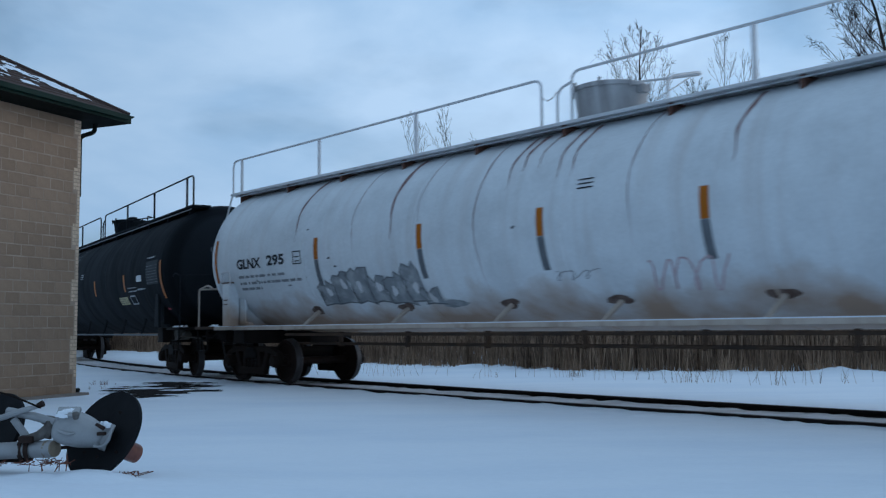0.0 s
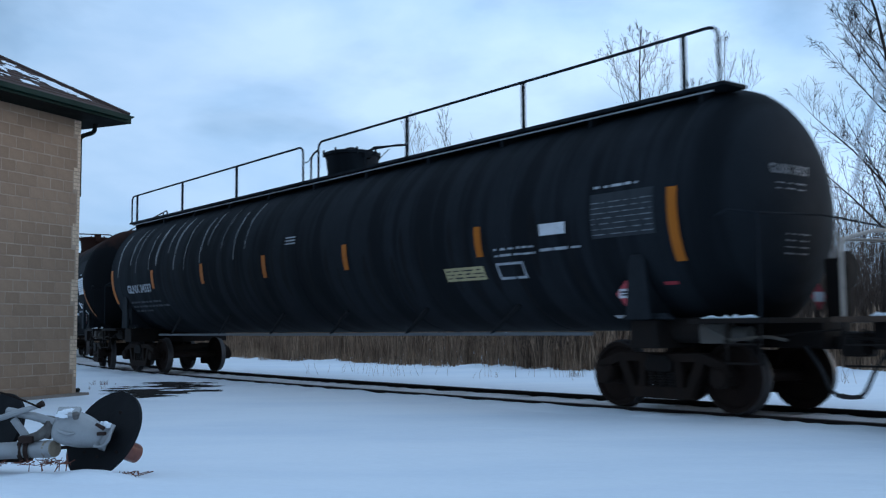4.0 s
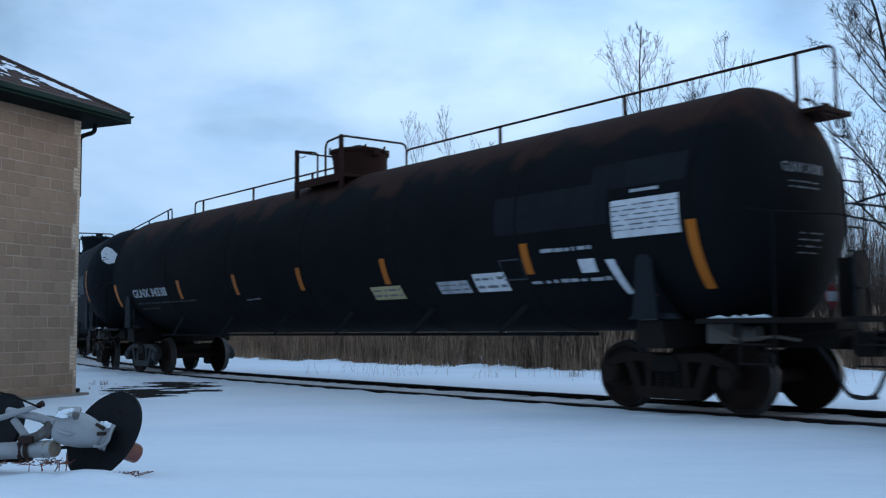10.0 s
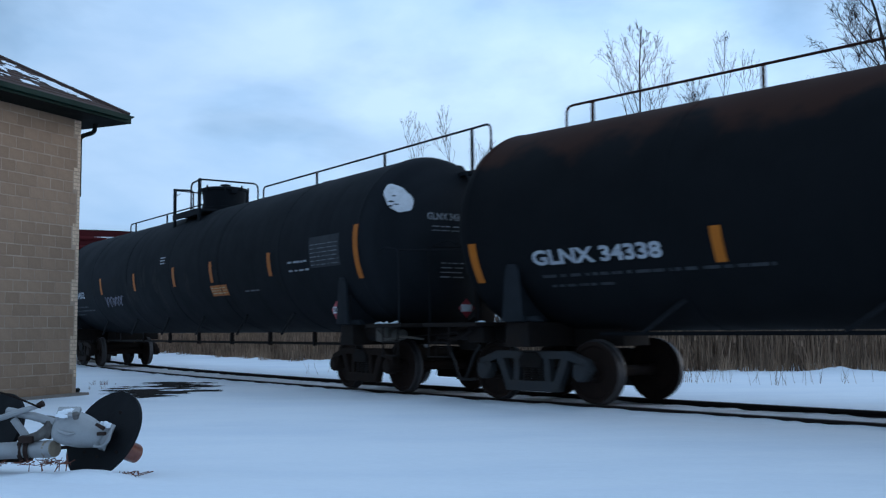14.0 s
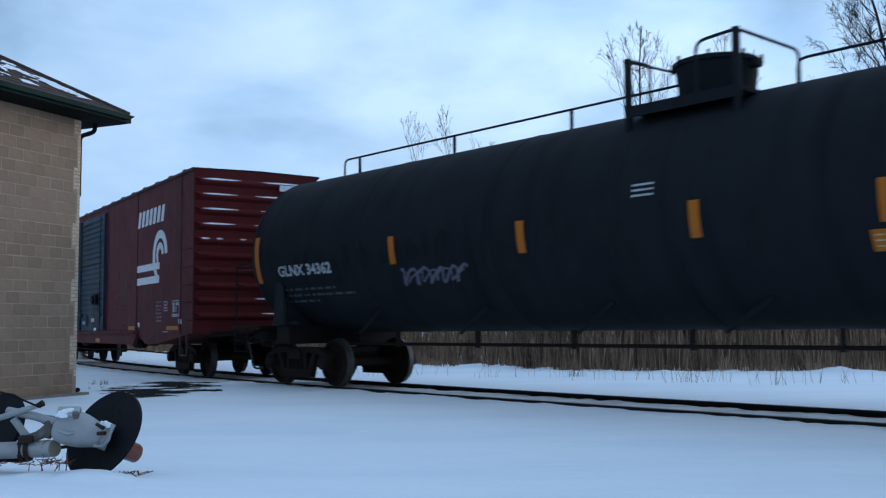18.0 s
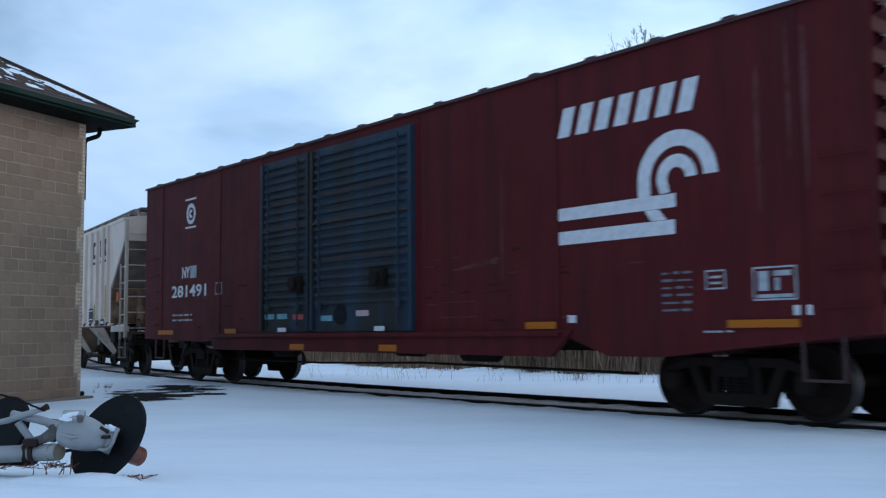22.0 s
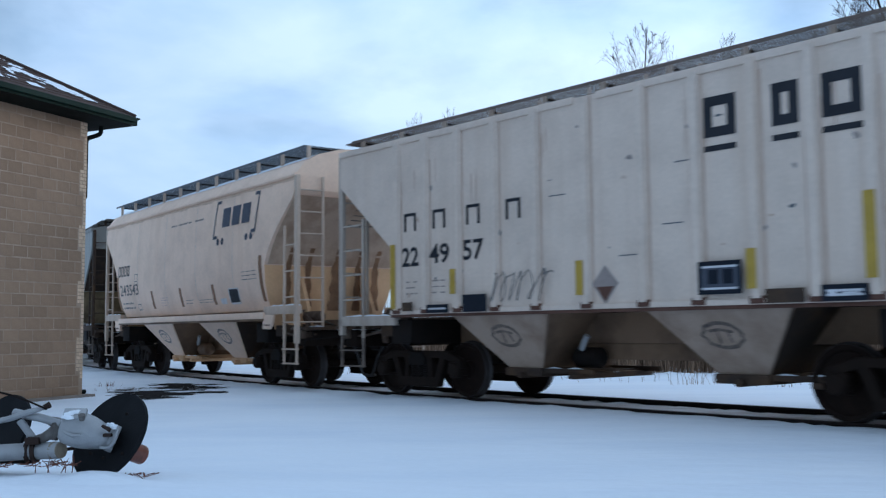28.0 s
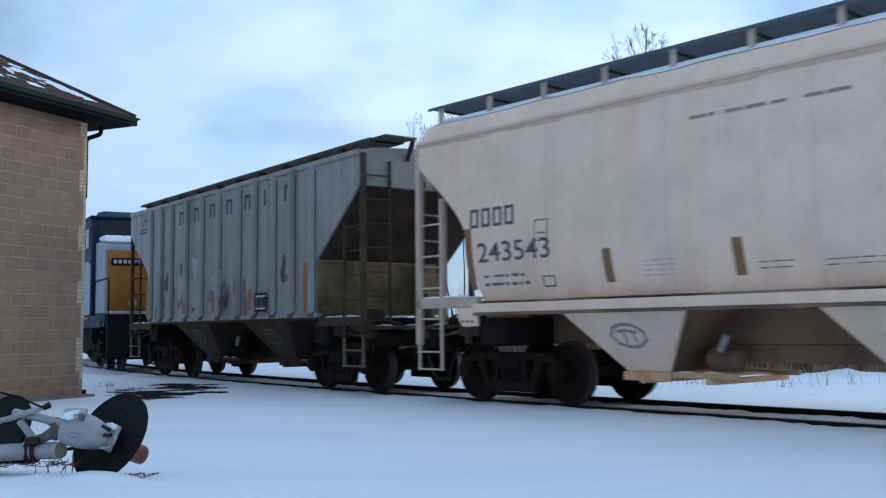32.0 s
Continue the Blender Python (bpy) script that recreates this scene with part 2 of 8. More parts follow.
ALU = material("dull_aluminium", (0.34, 0.345, 0.35), 0.55, 0.3, dark=(0.20, 0.20, 0.205), scale=5)
DISC = material("matt_black_disc", (0.008, 0.009, 0.011), 0.85, scale=5, spec=0.2)
LENS = material("brown_red_lens_hood", (0.20, 0.06, 0.035), 0.3, dark=(0.06, 0.02, 0.015), scale=9, amount=0.9)
REED = material("dry_reed", (0.27, 0.185, 0.125), 0.9, dark=(0.12, 0.08, 0.056), scale=1.1, amount=0.9, bump=0, spec=0.15)
BARK = material("grey_bark", (0.035, 0.03, 0.029), 0.95, dark=(0.02, 0.017, 0.016), scale=6, bump=0.5, bump_scale=50, spec=0.15)
TWIG = material("brown_twigs", (0.026, 0.021, 0.019), 0.95, scale=4, bump=0, spec=0.15)
WEED = material("red_brown_dead_weed", (0.16, 0.07, 0.05), 0.95, scale=4, bump=0, spec=0.15)
LOCOBLUE = material("dark_blue_engine_paint", (0.010, 0.024, 0.055), 0.6, scale=3, spec=0.2)
LOCOYEL = material("golden_yellow_engine_paint", (0.42, 0.155, 0.02), 0.45, scale=3)
LOCOGREY = material("light_grey_engine_paint", (0.24, 0.27, 0.32), 0.5, scale=3)
GLASS = material("dark_window_glass", (0.01, 0.013, 0.016), 0.15, scale=2, bump=0, spec=0.3)
LAMP = material("lamp_glass", (0.5, 0.5, 0.48), 0.15, scale=4, bump=0)
HOSE = material("black_rubber_hose", (0.012, 0.012, 0.013), 0.7, scale=6)
# ---- mesh helpers ----
def box(bm, x0, x1, y0, y1, z0, z1, bev=0.0):
    vs = [bm.verts.new(p) for p in ((x0, y0, z0), (x1, y0, z0), (x1, y1, z0), (x0, y1, z0), (x0, y0, z1), (x1, y0, z1), (x1, y1, z1), (x0, y1, z1))]
    fs = [bm.faces.new([vs[i] for i in q]) for q in ((3, 2, 1, 0), (4, 5, 6, 7), (0, 1, 5, 4), (1, 2, 6, 5), (2, 3, 7, 6), (3, 0, 4, 7))]
    if bev:
        bmesh.ops.bevel(bm, geom=list({e for f in fs for e in f.edges}), offset=bev, segments=2, profile=0.6, affect="EDGES")
    return bm


def ring(bm, c, u, v, r, n):
    return [bm.verts.new(c + (u * math.cos(2 * math.pi * i / n) + v * math.sin(2 * math.pi * i / n)) * r) for i in range(n)]


def tube(bm, pts, r, n=8, caps=True):
    """A round bar along pts; r one radius or one for each point."""
    pts = [Vector(p) for p in pts]
    rs = r if isinstance(r, (list, tuple)) else [r] * len(pts)
    u, last = None, None
    for i, p in enumerate(pts):
        a = pts[max(i - 1, 0)]
        b = pts[min(i + 1, len(pts) - 1)]
        d = (b - a).normalized()
        if u is None:
            u = d.orthogonal().normalized()
        else:
            u = (u - d * u.dot(d)).normalized()
        v = d.cross(u)
        now = ring(bm, p, u, v, rs[i], n)
        if last:
            for k in range(n):
                bm.faces.new((last[k], last[(k + 1) % n], now[(k + 1) % n], now[k]))
        elif caps:
            bm.faces.new(now[::-1])
        last = now
    if caps:
        bm.faces.new(last)
    return bm


def arc(a, corner, b, n=5):
    """Points of a rounded corner between a and b."""
    a, c, b = Vector(a), Vector(corner), Vector(b)
    return [a * (1 - t) ** 2 + c * (2 * t * (1 - t)) + b * t * t for t in [i / n for i in range(n + 1)]]


def bent(pts, r=0.12):
    """A polyline with rounded corners."""
    pts = [Vector(p) for p in pts]
    out = [pts[0]]
    for i in range(1, len(pts) - 1):
        a, c, b = pts[i - 1], pts[i], pts[i + 1]
        k = min(r, (a - c).length / 2.01, (b - c).length / 2.01)
        out += arc(c + (a - c).normalized() * k, c, c + (b - c).normalized() * k, 4)
    return out + [pts[-1]]


def lathe(bm, prof, n, axis="X", c=(0, 0, 0)):
    """Turns (along, radius) pairs round an axis through c."""
    c = Vector(c)
    ax = {"X": (Vector((1, 0, 0)), Vector((0, 1, 0)), Vector((0, 0, 1))), "Y": (Vector((0, 1, 0)), Vector((0, 0, 1)), Vector((1, 0, 0))),
          "Z": (Vector((0, 0, 1)), Vector((1, 0, 0)), Vector((0, 1, 0)))}[axis]
    last = None
    for along, r in prof:
        p = c + ax[0] * along
        now = [bm.verts.new(p)] if r < 1e-6 else ring(bm, p, ax[1], ax[2], r, n)
        if last:
            for k in range(n):
                q = [last[k % len(last)], last[(k + 1) % len(last)], now[(k + 1) % len(now)], now[k % len(now)]]
                q = list(dict.fromkeys(q))
                if len(q) > 2:
                    bm.faces.new(q)
        last = now
    return bm


def slab(bm, pts, y0, y1, bev=0.0):
    """A plate: an outline in x and z, from y0 to y1."""
    a = [bm.verts.new((x, y0, z)) for x, z in pts]
    b = [bm.verts.new((x, y1, z)) for x, z in pts]
    fs = [bm.faces.new(a), bm.faces.new(b[::-1])]
    n = len(pts)
    for i in range(n):
        fs.append(bm.faces.new((a[i], b[i], b[(i + 1) % n], a[(i + 1) % n])))
    if bev:
        bmesh.ops.bevel(bm, geom=list({e for f in fs for e in f.edges}), offset=bev, segments=1, affect="EDGES")
    return bm


def mesh_of(name, bm, mat, smooth=None):
    bmesh.ops.recalc_face_normals(bm, faces=bm.faces)
    me = bpy.data.meshes.new(name)
    bm.to_mesh(me)
    bm.free()
    me.materials.append(mat)
    if smooth is not None:
        me.shade_smooth()
        me.set_sharp_from_angle(angle=radians(smooth))
    return me


def part(name, bm, mat, parent=None, label="", at=None, smooth=35):
    """Links a bmesh (or a ready mesh) as one mesh object under a thing or a part."""
    me = mesh_of(name, bm, mat, smooth) if isinstance(bm, bmesh.types.BMesh) else bm
    ob = new(name, me)
    if parent:
        ob.parent = parent
    if at is not None:
        ob.matrix_basis = at if isinstance(at, Matrix) else Matrix.Translation(at)
    if label:
        ob["label"] = label
    return ob


def lettering(text, height, width=None, slant=0.0, bold=0.0):
    """A flat bmesh of built-in letters in x and y, from the lower left corner."""
    cu = bpy.data.curves.new("letters", "FONT")
    cu.body, cu.size, cu.shear, cu.offset = text, 1.0, slant, bold
    cu.resolution_u = 3
    ob = bpy.data.objects.new("letters", cu)
    scene.collection.objects.link(ob)
    dg = bpy.context.evaluated_depsgraph_get()
    me = bpy.data.meshes.new_from_object(ob.evaluated_get(dg))
    bm = bmesh.new()
    bm.from_mesh(me)
    bpy.data.objects.remove(ob)
    bpy.data.curves.remove(cu)
    bpy.data.meshes.remove(me)
    xs, ys = [v.co.x for v in bm.verts], [v.co.y for v in bm.verts]
    x0, x1, y0, y1 = min(xs), max(xs), min(ys), max(ys)
    k = height / (y1 - y0)
    kx = width / (x1 - x0) if width else k
    for v in bm.verts:
        v.co = Vector(((v.co.x - x0) * kx, (v.co.y - y0) * k, 0))
    return bm


def rects(items):
    bm = bmesh.new()
    for x0, x1, y0, y1 in items:
        bm.faces.new([bm.verts.new(p) for p in ((x0, y0, 0), (x1, y0, 0), (x1, y1, 0), (x0, y1, 0))])
    return bm


def outline(pts):
    bm = bmesh.new()
    bm.faces.new([bm.verts.new((x, y, 0)) for x, y in pts])
    bmesh.ops.triangulate(bm, faces=bm.faces[:])
    return bm


def lay(bm, x, z, radius=None, centre=None, side=1.0, off=0.006, lift=None):
    """Lays a flat pattern on a car's side, its corner at x and z: on a tank of that radius, or on a flat side at `side`."""
    for v in bm.verts:
        v.co.x, v.co.y = v.co.x + x, v.co.y + z
    if radius or callable(side):
        zs = [v.co.y for v in bm.verts]
        lo, hi = min(zs), max(zs)
        h = lo + 0.09
        while h < hi:
            bmesh.ops.bisect_plane(bm, geom=bm.verts[:] + bm.edges[:] + bm.faces[:], plane_co=(0, h, 0), plane_no=(0, 1, 0))
            h += 0.09
        bmesh.ops.triangulate(bm, faces=bm.faces[:])
    for v in bm.verts:
        zz = v.co.y
        yy = math.sqrt(max((radius + off) ** 2 - (zz - centre) ** 2, 0.01)) if radius else (side(zz) if callable(side) else side) + off
        v.co = Vector((v.co.x, -yy, zz))
    return bm


# ---- the track: a gentle curve, s metres along it ----
BEND = (-1.3125, 19.1018, -51.0712, 0.0072005, -0.00015959)


def track(s):
    """Place and heading of the track's middle at s."""
    q = (np.arange(24) + 0.5) / 24 * s
    a = radians(BEND[2]) + BEND[3] * q + 0.5 * BEND[4] * q * q
    end = radians(BEND[2]) + BEND[3] * s + 0.5 * BEND[4] * s * s
    return BEND[0] + s * float(np.cos(a).mean()), BEND[1] + s * float(np.sin(a).mean()), end


def beside(s, d, z=0.0):
    """A point d metres to the left of the track (away from the yard) at s."""
    x, y, a = track(s)
    return Vector((x - d * math.sin(a), y + d * math.cos(a), z))


# how far the train has gone at some times
GONE = [(0, -8.03), (1, -4.31), (2, -0.6), (3, 3.11), (4, 6.84), (4.5, 8.69), (5.5, 12.38), (6.5, 16.04), (7, 17.86), (8, 21.5), (9, 25.15), (10, 28.74), (11, 32.36), (12, 36.07), (12.5, 37.99), (13, 39.93), (13.5, 41.84), (14, 43.7), (15, 47.45), (15.5, 49.35), (16.5, 53.16), (17.5, 56.97), (18, 58.88), (19, 62.68), (20, 66.47), (21, 70.29), (21.5, 72.2), (22, 74.1), (22.5, 75.96), (23, 77.79), (23.5, 79.59), (24, 81.44), (24.5, 83.32), (25.5, 86.98), (26.5, 90.72), (27, 92.59), (28, 96.34), (29, 100.11), (30, 103.91), (31, 107.72), (32, 111.51)]


def gone(t):
    return float(np.interp(t, [a for a, b in GONE], [b for a, b in GONE]))
# ---- ground ----
def lerp_axis(knots):
    out = []
    for (a, step), (b, _) in zip(knots, knots[1:]):
        out += list(np.arange(a, b - 1e-6, step))
    return np.array(out + [knots[-1][0]])


def dip(x, y):
    """How far the snow sinks towards the middle of the track."""
    d = float(np.min(np.hypot(MIDLINE[:, 0] - x, MIDLINE[:, 1] - y)))
    f = min(1.0, max(0.0, (1.05 - d) / 0.3))
    return 0.08 * f * f * (3 - 2 * f)


MIDLINE = np.array([track(-95 + 0.3 * i)[:2] for i in range(440)])


# where the reeds begin
EDGE = [(-32, 78), (-16, 54), (-7.4, 38.6), (3.1, 25.8), (9.6, 23.8), (24, 19), (60, 6)]


def edge_distance(x, y):
    """Metres from the reeds' near edge."""
    best = 99.0
    for (x0, y0), (x1, y1) in zip(EDGE, EDGE[1:]):
        dx, dy = x1 - x0, y1 - y0
        t = min(1.0, max(0.0, ((x - x0) * dx + (y - y0) * dy) / (dx * dx + dy * dy)))
        best = min(best, math.hypot(x - x0 - t * dx, y - y0 - t * dy))
    return best


def make_ground():
    xs = lerp_axis([(-900, 150), (-150, 20), (-40, 2), (-16, 0.25), (18, 1.5), (40, 20), (150, 150), (900, 1)])
    ys = lerp_axis([(-300, 60), (-60, 10), (0, 1), (4, 0.2), (30, 1), (60, 10), (150, 80), (1500, 1)])
    vs = []
    for y in ys:
        for x in xs:
            far = min(1.0, max(0.0, (math.hypot(x, y - 16) - 30) / 60))
            n = noise.fractal((x * 0.22, y * 0.22, 3.1), 1.0, 2.0, 3) * 0.035 + noise.noise((x * 1.3, y * 1.3, 8.0)) * 0.008
            z = -0.068 + n * (1 - far) * 0.8
            z += 0.17 * math.exp(-(((x + 3.6) / 2.4) ** 2 + ((y - 6.6) / 1.5) ** 2))
            if abs(x) < 60 and 0 < y < 90:
                z -= dip(x, y)
                e = edge_distance(x, y)
                if e < 2.5:
                    lump = max(0.0, noise.fractal((x * 1.1, y * 1.1, 5.5), 1.0, 2.0, 4) + 0.05)
                    z += (0.02 + 0.13 * lump) * math.exp(-(e / 0.95) ** 2)
            vs.append((x, y, z))
    nx = len(xs)
    fs = [(j * nx + i, j * nx + i + 1, (j + 1) * nx + i + 1, (j + 1) * nx + i) for j in range(len(ys) - 1) for i in range(nx - 1)]
    me = bpy.data.meshes.new("ground")
    me.from_pydata(vs, [], fs)
    me.materials.append(SNOW)
    me.shade_smooth()
    return tagged(new("ground", me), "snow-covered open ground beside the railway", "snow", kind="structure")


make_ground()


def make_rail(d):
    prof = [(-0.037, 0), (-0.037, -0.03), (-0.009, -0.045), (-0.009, -0.135), (-0.07, -0.15), (-0.07, -0.165),
            (0.07, -0.165), (0.07, -0.15), (0.009, -0.135), (0.009, -0.045), (0.037, -0.03), (0.037, 0), (0.03, 0.006), (-0.03, 0.006)]
    bm, last = bmesh.new(), None
    for i in range(161):
        s = -95 + i * 130 / 160
        now = [bm.verts.new(beside(s, d + a, b - 0.006)) for a, b in prof]
        if last:
            for k in range(len(prof)):
                f = bm.faces.new((last[k], last[(k + 1) % len(prof)], now[(k + 1) % len(prof)], now[k]))
                f.material_index = 1 if k in (11, 12, 13) else 0
        last = now
    me = mesh_of("rail", bm, STEEL, 30)
    me.materials.append(SHINE)
    return tagged(new("rail", me), "rusty steel rail with a polished head, half buried in snow", "rail", "rails of the track", "structure")


make_rail(0.754)
make_rail(-0.754)


def make_bare_patch():
    """Wet gravel showing through the snow beside the building, in streaks."""
    bm = bmesh.new()
    n = 120
    x0, y0, w, h = -8.4, 16.0, 5.6, 7.6

    def place(i, j):
        return x0 + w * i / n, y0 + h * j / n
    vert = {}

    def corner(i, j):
        if (i, j) not in vert:
            x, y = place(i, j)
            z = -0.068 + (noise.fractal((x * 0.22, y * 0.22, 3.1), 1.0, 2.0, 3) * 0.035 + noise.noise((x * 1.3, y * 1.3, 8.0)) * 0.008) * 0.8
            vert[i, j] = bm.verts.new((x, y, z + 0.006 + 0.008 * noise.noise((x * 9, y * 9, 0))))
        return vert[i, j]
    for i in range(n):
        for j in range(n):
            x, y = place(i, j)
            u, v = (x + 5.55 + 0.12 * (y - 19.6)) / 1.05, (y - 19.6) / 2.4
            if 0.72 - (u * u + v * v) + noise.fractal((x * 1.0 + y * 0.3, y * 2.2, 1.7), 1.0, 2.0, 5) * 1.9 > 0.0:
                bm.faces.new((corner(i, j), corner(i + 1, j), corner(i + 1, j + 1), corner(i, j + 1)))
    ob = part("gravel_patch", bm, ROCK, smooth=40)
    return tagged(ob, "dark wet gravel showing through thin snow", "gravel", kind="structure")


make_bare_patch()

# ---- the block building ----
WALL = (-6.63, 17.95)
ALONG, OUT = Vector((-0.414, -0.910, 0)), Vector((0.910, -0.414, 0))    # along the wall towards the yard; out of it


def wall_frame():
    m = Matrix.Identity(4)
    for i in range(3):
        m[i][0], m[i][1], m[i][2] = ALONG[i], OUT[i], (0, 0, 1)[i]
    return Matrix.Translation((WALL[0], WALL[1], -0.07)) @ m


FRAME = wall_frame()
WALL_LEN, WALL_HIGH, DEEP = 9.0, 5.02, 8.0
BW, BH, QH = 0.305, 0.2032, 0.0677


def tooth(row):
    """Width of the cream corner bricks beside a course of blocks."""
    return 0.165 if row == 2 or (row - 3) % 5 in (0, 1) else 0.075


def make_building():
    bm = bmesh.new()
    box(bm, 0.002, WALL_LEN, -DEEP, -0.003, -0.2, WALL_HIGH + 0.06)
    wall = part("wall_east", bm, MORTAR, None, at=FRAME)
    tagged(wall, "brown concrete block wall with a toothed cream brick corner", "wall", kind="structure")
    bm = bmesh.new()
    box(bm, -0.16, WALL_LEN, -DEEP, 0.16, -0.25, 0.05, 0.01)
    tagged(part("foundation", bm, CONCRETE, None, at=FRAME), "worn concrete foundation ledge under a block wall", "foundation", kind="structure")
    return wall


WALL_OB = make_building()


def make_roof():
    o, z0, pitch = 0.60, 5.02, 0.57
    x0, x1, y0, y1 = -o, WALL_LEN + o, o, -DEEP - o
    half = (y0 - y1) / 2
    run = half
    top = z0 + 0.14 + run * pitch
    bm = bmesh.new()
    e = [bm.verts.new((x, y, z0 + 0.14)) for x, y in ((x0, y0), (x1, y0), (x1, y1), (x0, y1))]
    mid = (y0 + y1) / 2
    r = [bm.verts.new((x0 + run, mid, top)), bm.verts.new((x1 - run, mid, top))]
    bm.faces.new((e[0], e[1], r[1], r[0]))
    bm.faces.new((e[1], e[2], r[1]))
    bm.faces.new((e[2], e[3], r[0], r[1]))
    bm.faces.new((e[3], e[0], r[0]))
    bm.faces.new(e[::-1])
    roof = part("roof", bm, SHINGLE, None, at=FRAME, smooth=None)
    tagged(roof, "brown shingled hip roof with patches of snow", "roof", kind="structure")
    # courses of shingles on the slope over the yard wall, and those round the corner
    bm = bmesh.new()
    rows = 26
    for k in range(rows):
        f = k / rows
        w = 0.145
        a0, h0 = k * w, z0 + 0.14 + k * w * pitch
        a1, h1 = a0 + w * 1.12, z0 + 0.14 + (k * w + w * 1.12) * pitch
        x = x0 + a0
        i = 0
        while x < x1 - a0 - 0.1 and x < 4.0:
            wd = 0.16 + 0.17 * ((i * 7 + k * 5) % 5) / 5
            xe = min(x + wd, x1 - a0)
            lift = 0.012 + 0.006 * ((i * 3 + k) % 3)
            q = [bm.verts.new(p) for p in ((x, y0 - a0, h0 + lift), (xe, y0 - a0, h0 + lift), (xe, y0 - a1, h1 + 0.004), (x + (w * 1.12 if i == 0 else 0), y0 - a1, h1 + 0.004),
                                           (x, y0 - a0, h0 - 0.004), (xe, y0 - a0, h0 - 0.004))]
            bm.faces.new(q[:4])
            bm.faces.new((q[4], q[5], q[1], q[0]))
            x = xe + 0.004
            i += 1
    part("shingles", bm, SHINGLE, roof, smooth=None)["kind"] = "stuff"
    bm = bmesh.new()
    tube(bm, [(x0, y0, z0 + 0.165), (x0 + run, mid, top + 0.025)], 0.035, 6)
    part("ridge_cap", bm, SHINGLE, roof)
    bm = bmesh.new()
    box(bm, x0 - 0.02, x1, y0, y0 + 0.02, z0 - 0.01, z0 + 0.12, 0.005)
    box(bm, x0 - 0.02, x0, y1, y0 + 0.02, z0 - 0.01, z0 + 0.12, 0.005)
    part("fascia", bm, GREEN, roof, "dark green metal fascia")
    bm = bmesh.new()
    for k, (ya, yb) in enumerate(((0.03, 0.075),)):
        slab(bm, [(x0 + 0.1, z0 + 0.03), (x1, z0 + 0.03), (x1, z0 + 0.125), (x0 - 0.06, z0 + 0.125)], y0 + 0.022, y0 + 0.085, 0.008)
    part("gutter", bm, GREEN, roof, "dark green metal gutter")
    bm = bmesh.new()
    box(bm, x0 + 0.01, x1, y1, y0 - 0.005, z0 - 0.012, z0 + 0.01)
    part("soffit", bm, SOFFIT, roof)
    # snow left on the shingles
    bm = bmesh.new()
    vert = {}
    n = 90
    for i in range(n):
        for j in range(n):
            x, a = x0 + 0.5 + 4.2 * i / n, 0.22 + 2.2 * j / n
            m = 1.0 * noise.fractal((x * 1.9, a * 3.0, 4.4), 1.0, 2.0, 4) + 0.34 - abs(a - 0.2 * (x - x0) - 0.42) * 0.9
            if m > 0.06 and x - x0 > a + 0.3 and x - x0 > 0.7:
                q = []
                for di, dj in ((0, 0), (1, 0), (1, 1), (0, 1)):
                    key = (i + di, j + dj)
                    if key not in vert:
                        xx, aa = x0 + 0.5 + 4.2 * key[0] / n, 0.22 + 2.2 * key[1] / n
                        vert[key] = bm.verts.new((xx, y0 - aa, z0 + 0.14 + aa * pitch + 0.028 + 0.01 * noise.noise((xx * 6, aa * 6, 1))))
                    q.append(vert[key])
                bm.faces.new(q)
    part("roof_snow", bm, SNOW, roof, "thin melting snow", smooth=50)
    # downspout from the gutter's end back to the wall
    bm = bmesh.new()
    tube(bm, bent([(-0.34, 0.0, z0 + 0.02), (-0.34, 0.0, z0 - 0.16), (-0.05, -0.08, z0 - 0.29), (-0.05, -0.08, z0 - 1.4)], 0.08), 0.042, 10)
    part("downspout", bm, SOFFIT, roof, "dark metal downspout elbow")


make_roof()


# ---- dry reeds beyond the line ----

def edge_points(step):
    out = []
    for (x0, y0), (x1, y1) in zip(EDGE, EDGE[1:]):
        d = math.hypot(x1 - x0, y1 - y0)
        for i in range(int(d / step)):
            t = i * step / d
            out.append((x0 + (x1 - x0) * t, y0 + (y1 - y0) * t, (y0 - y1) / d, (x1 - x0) / d))
    return out


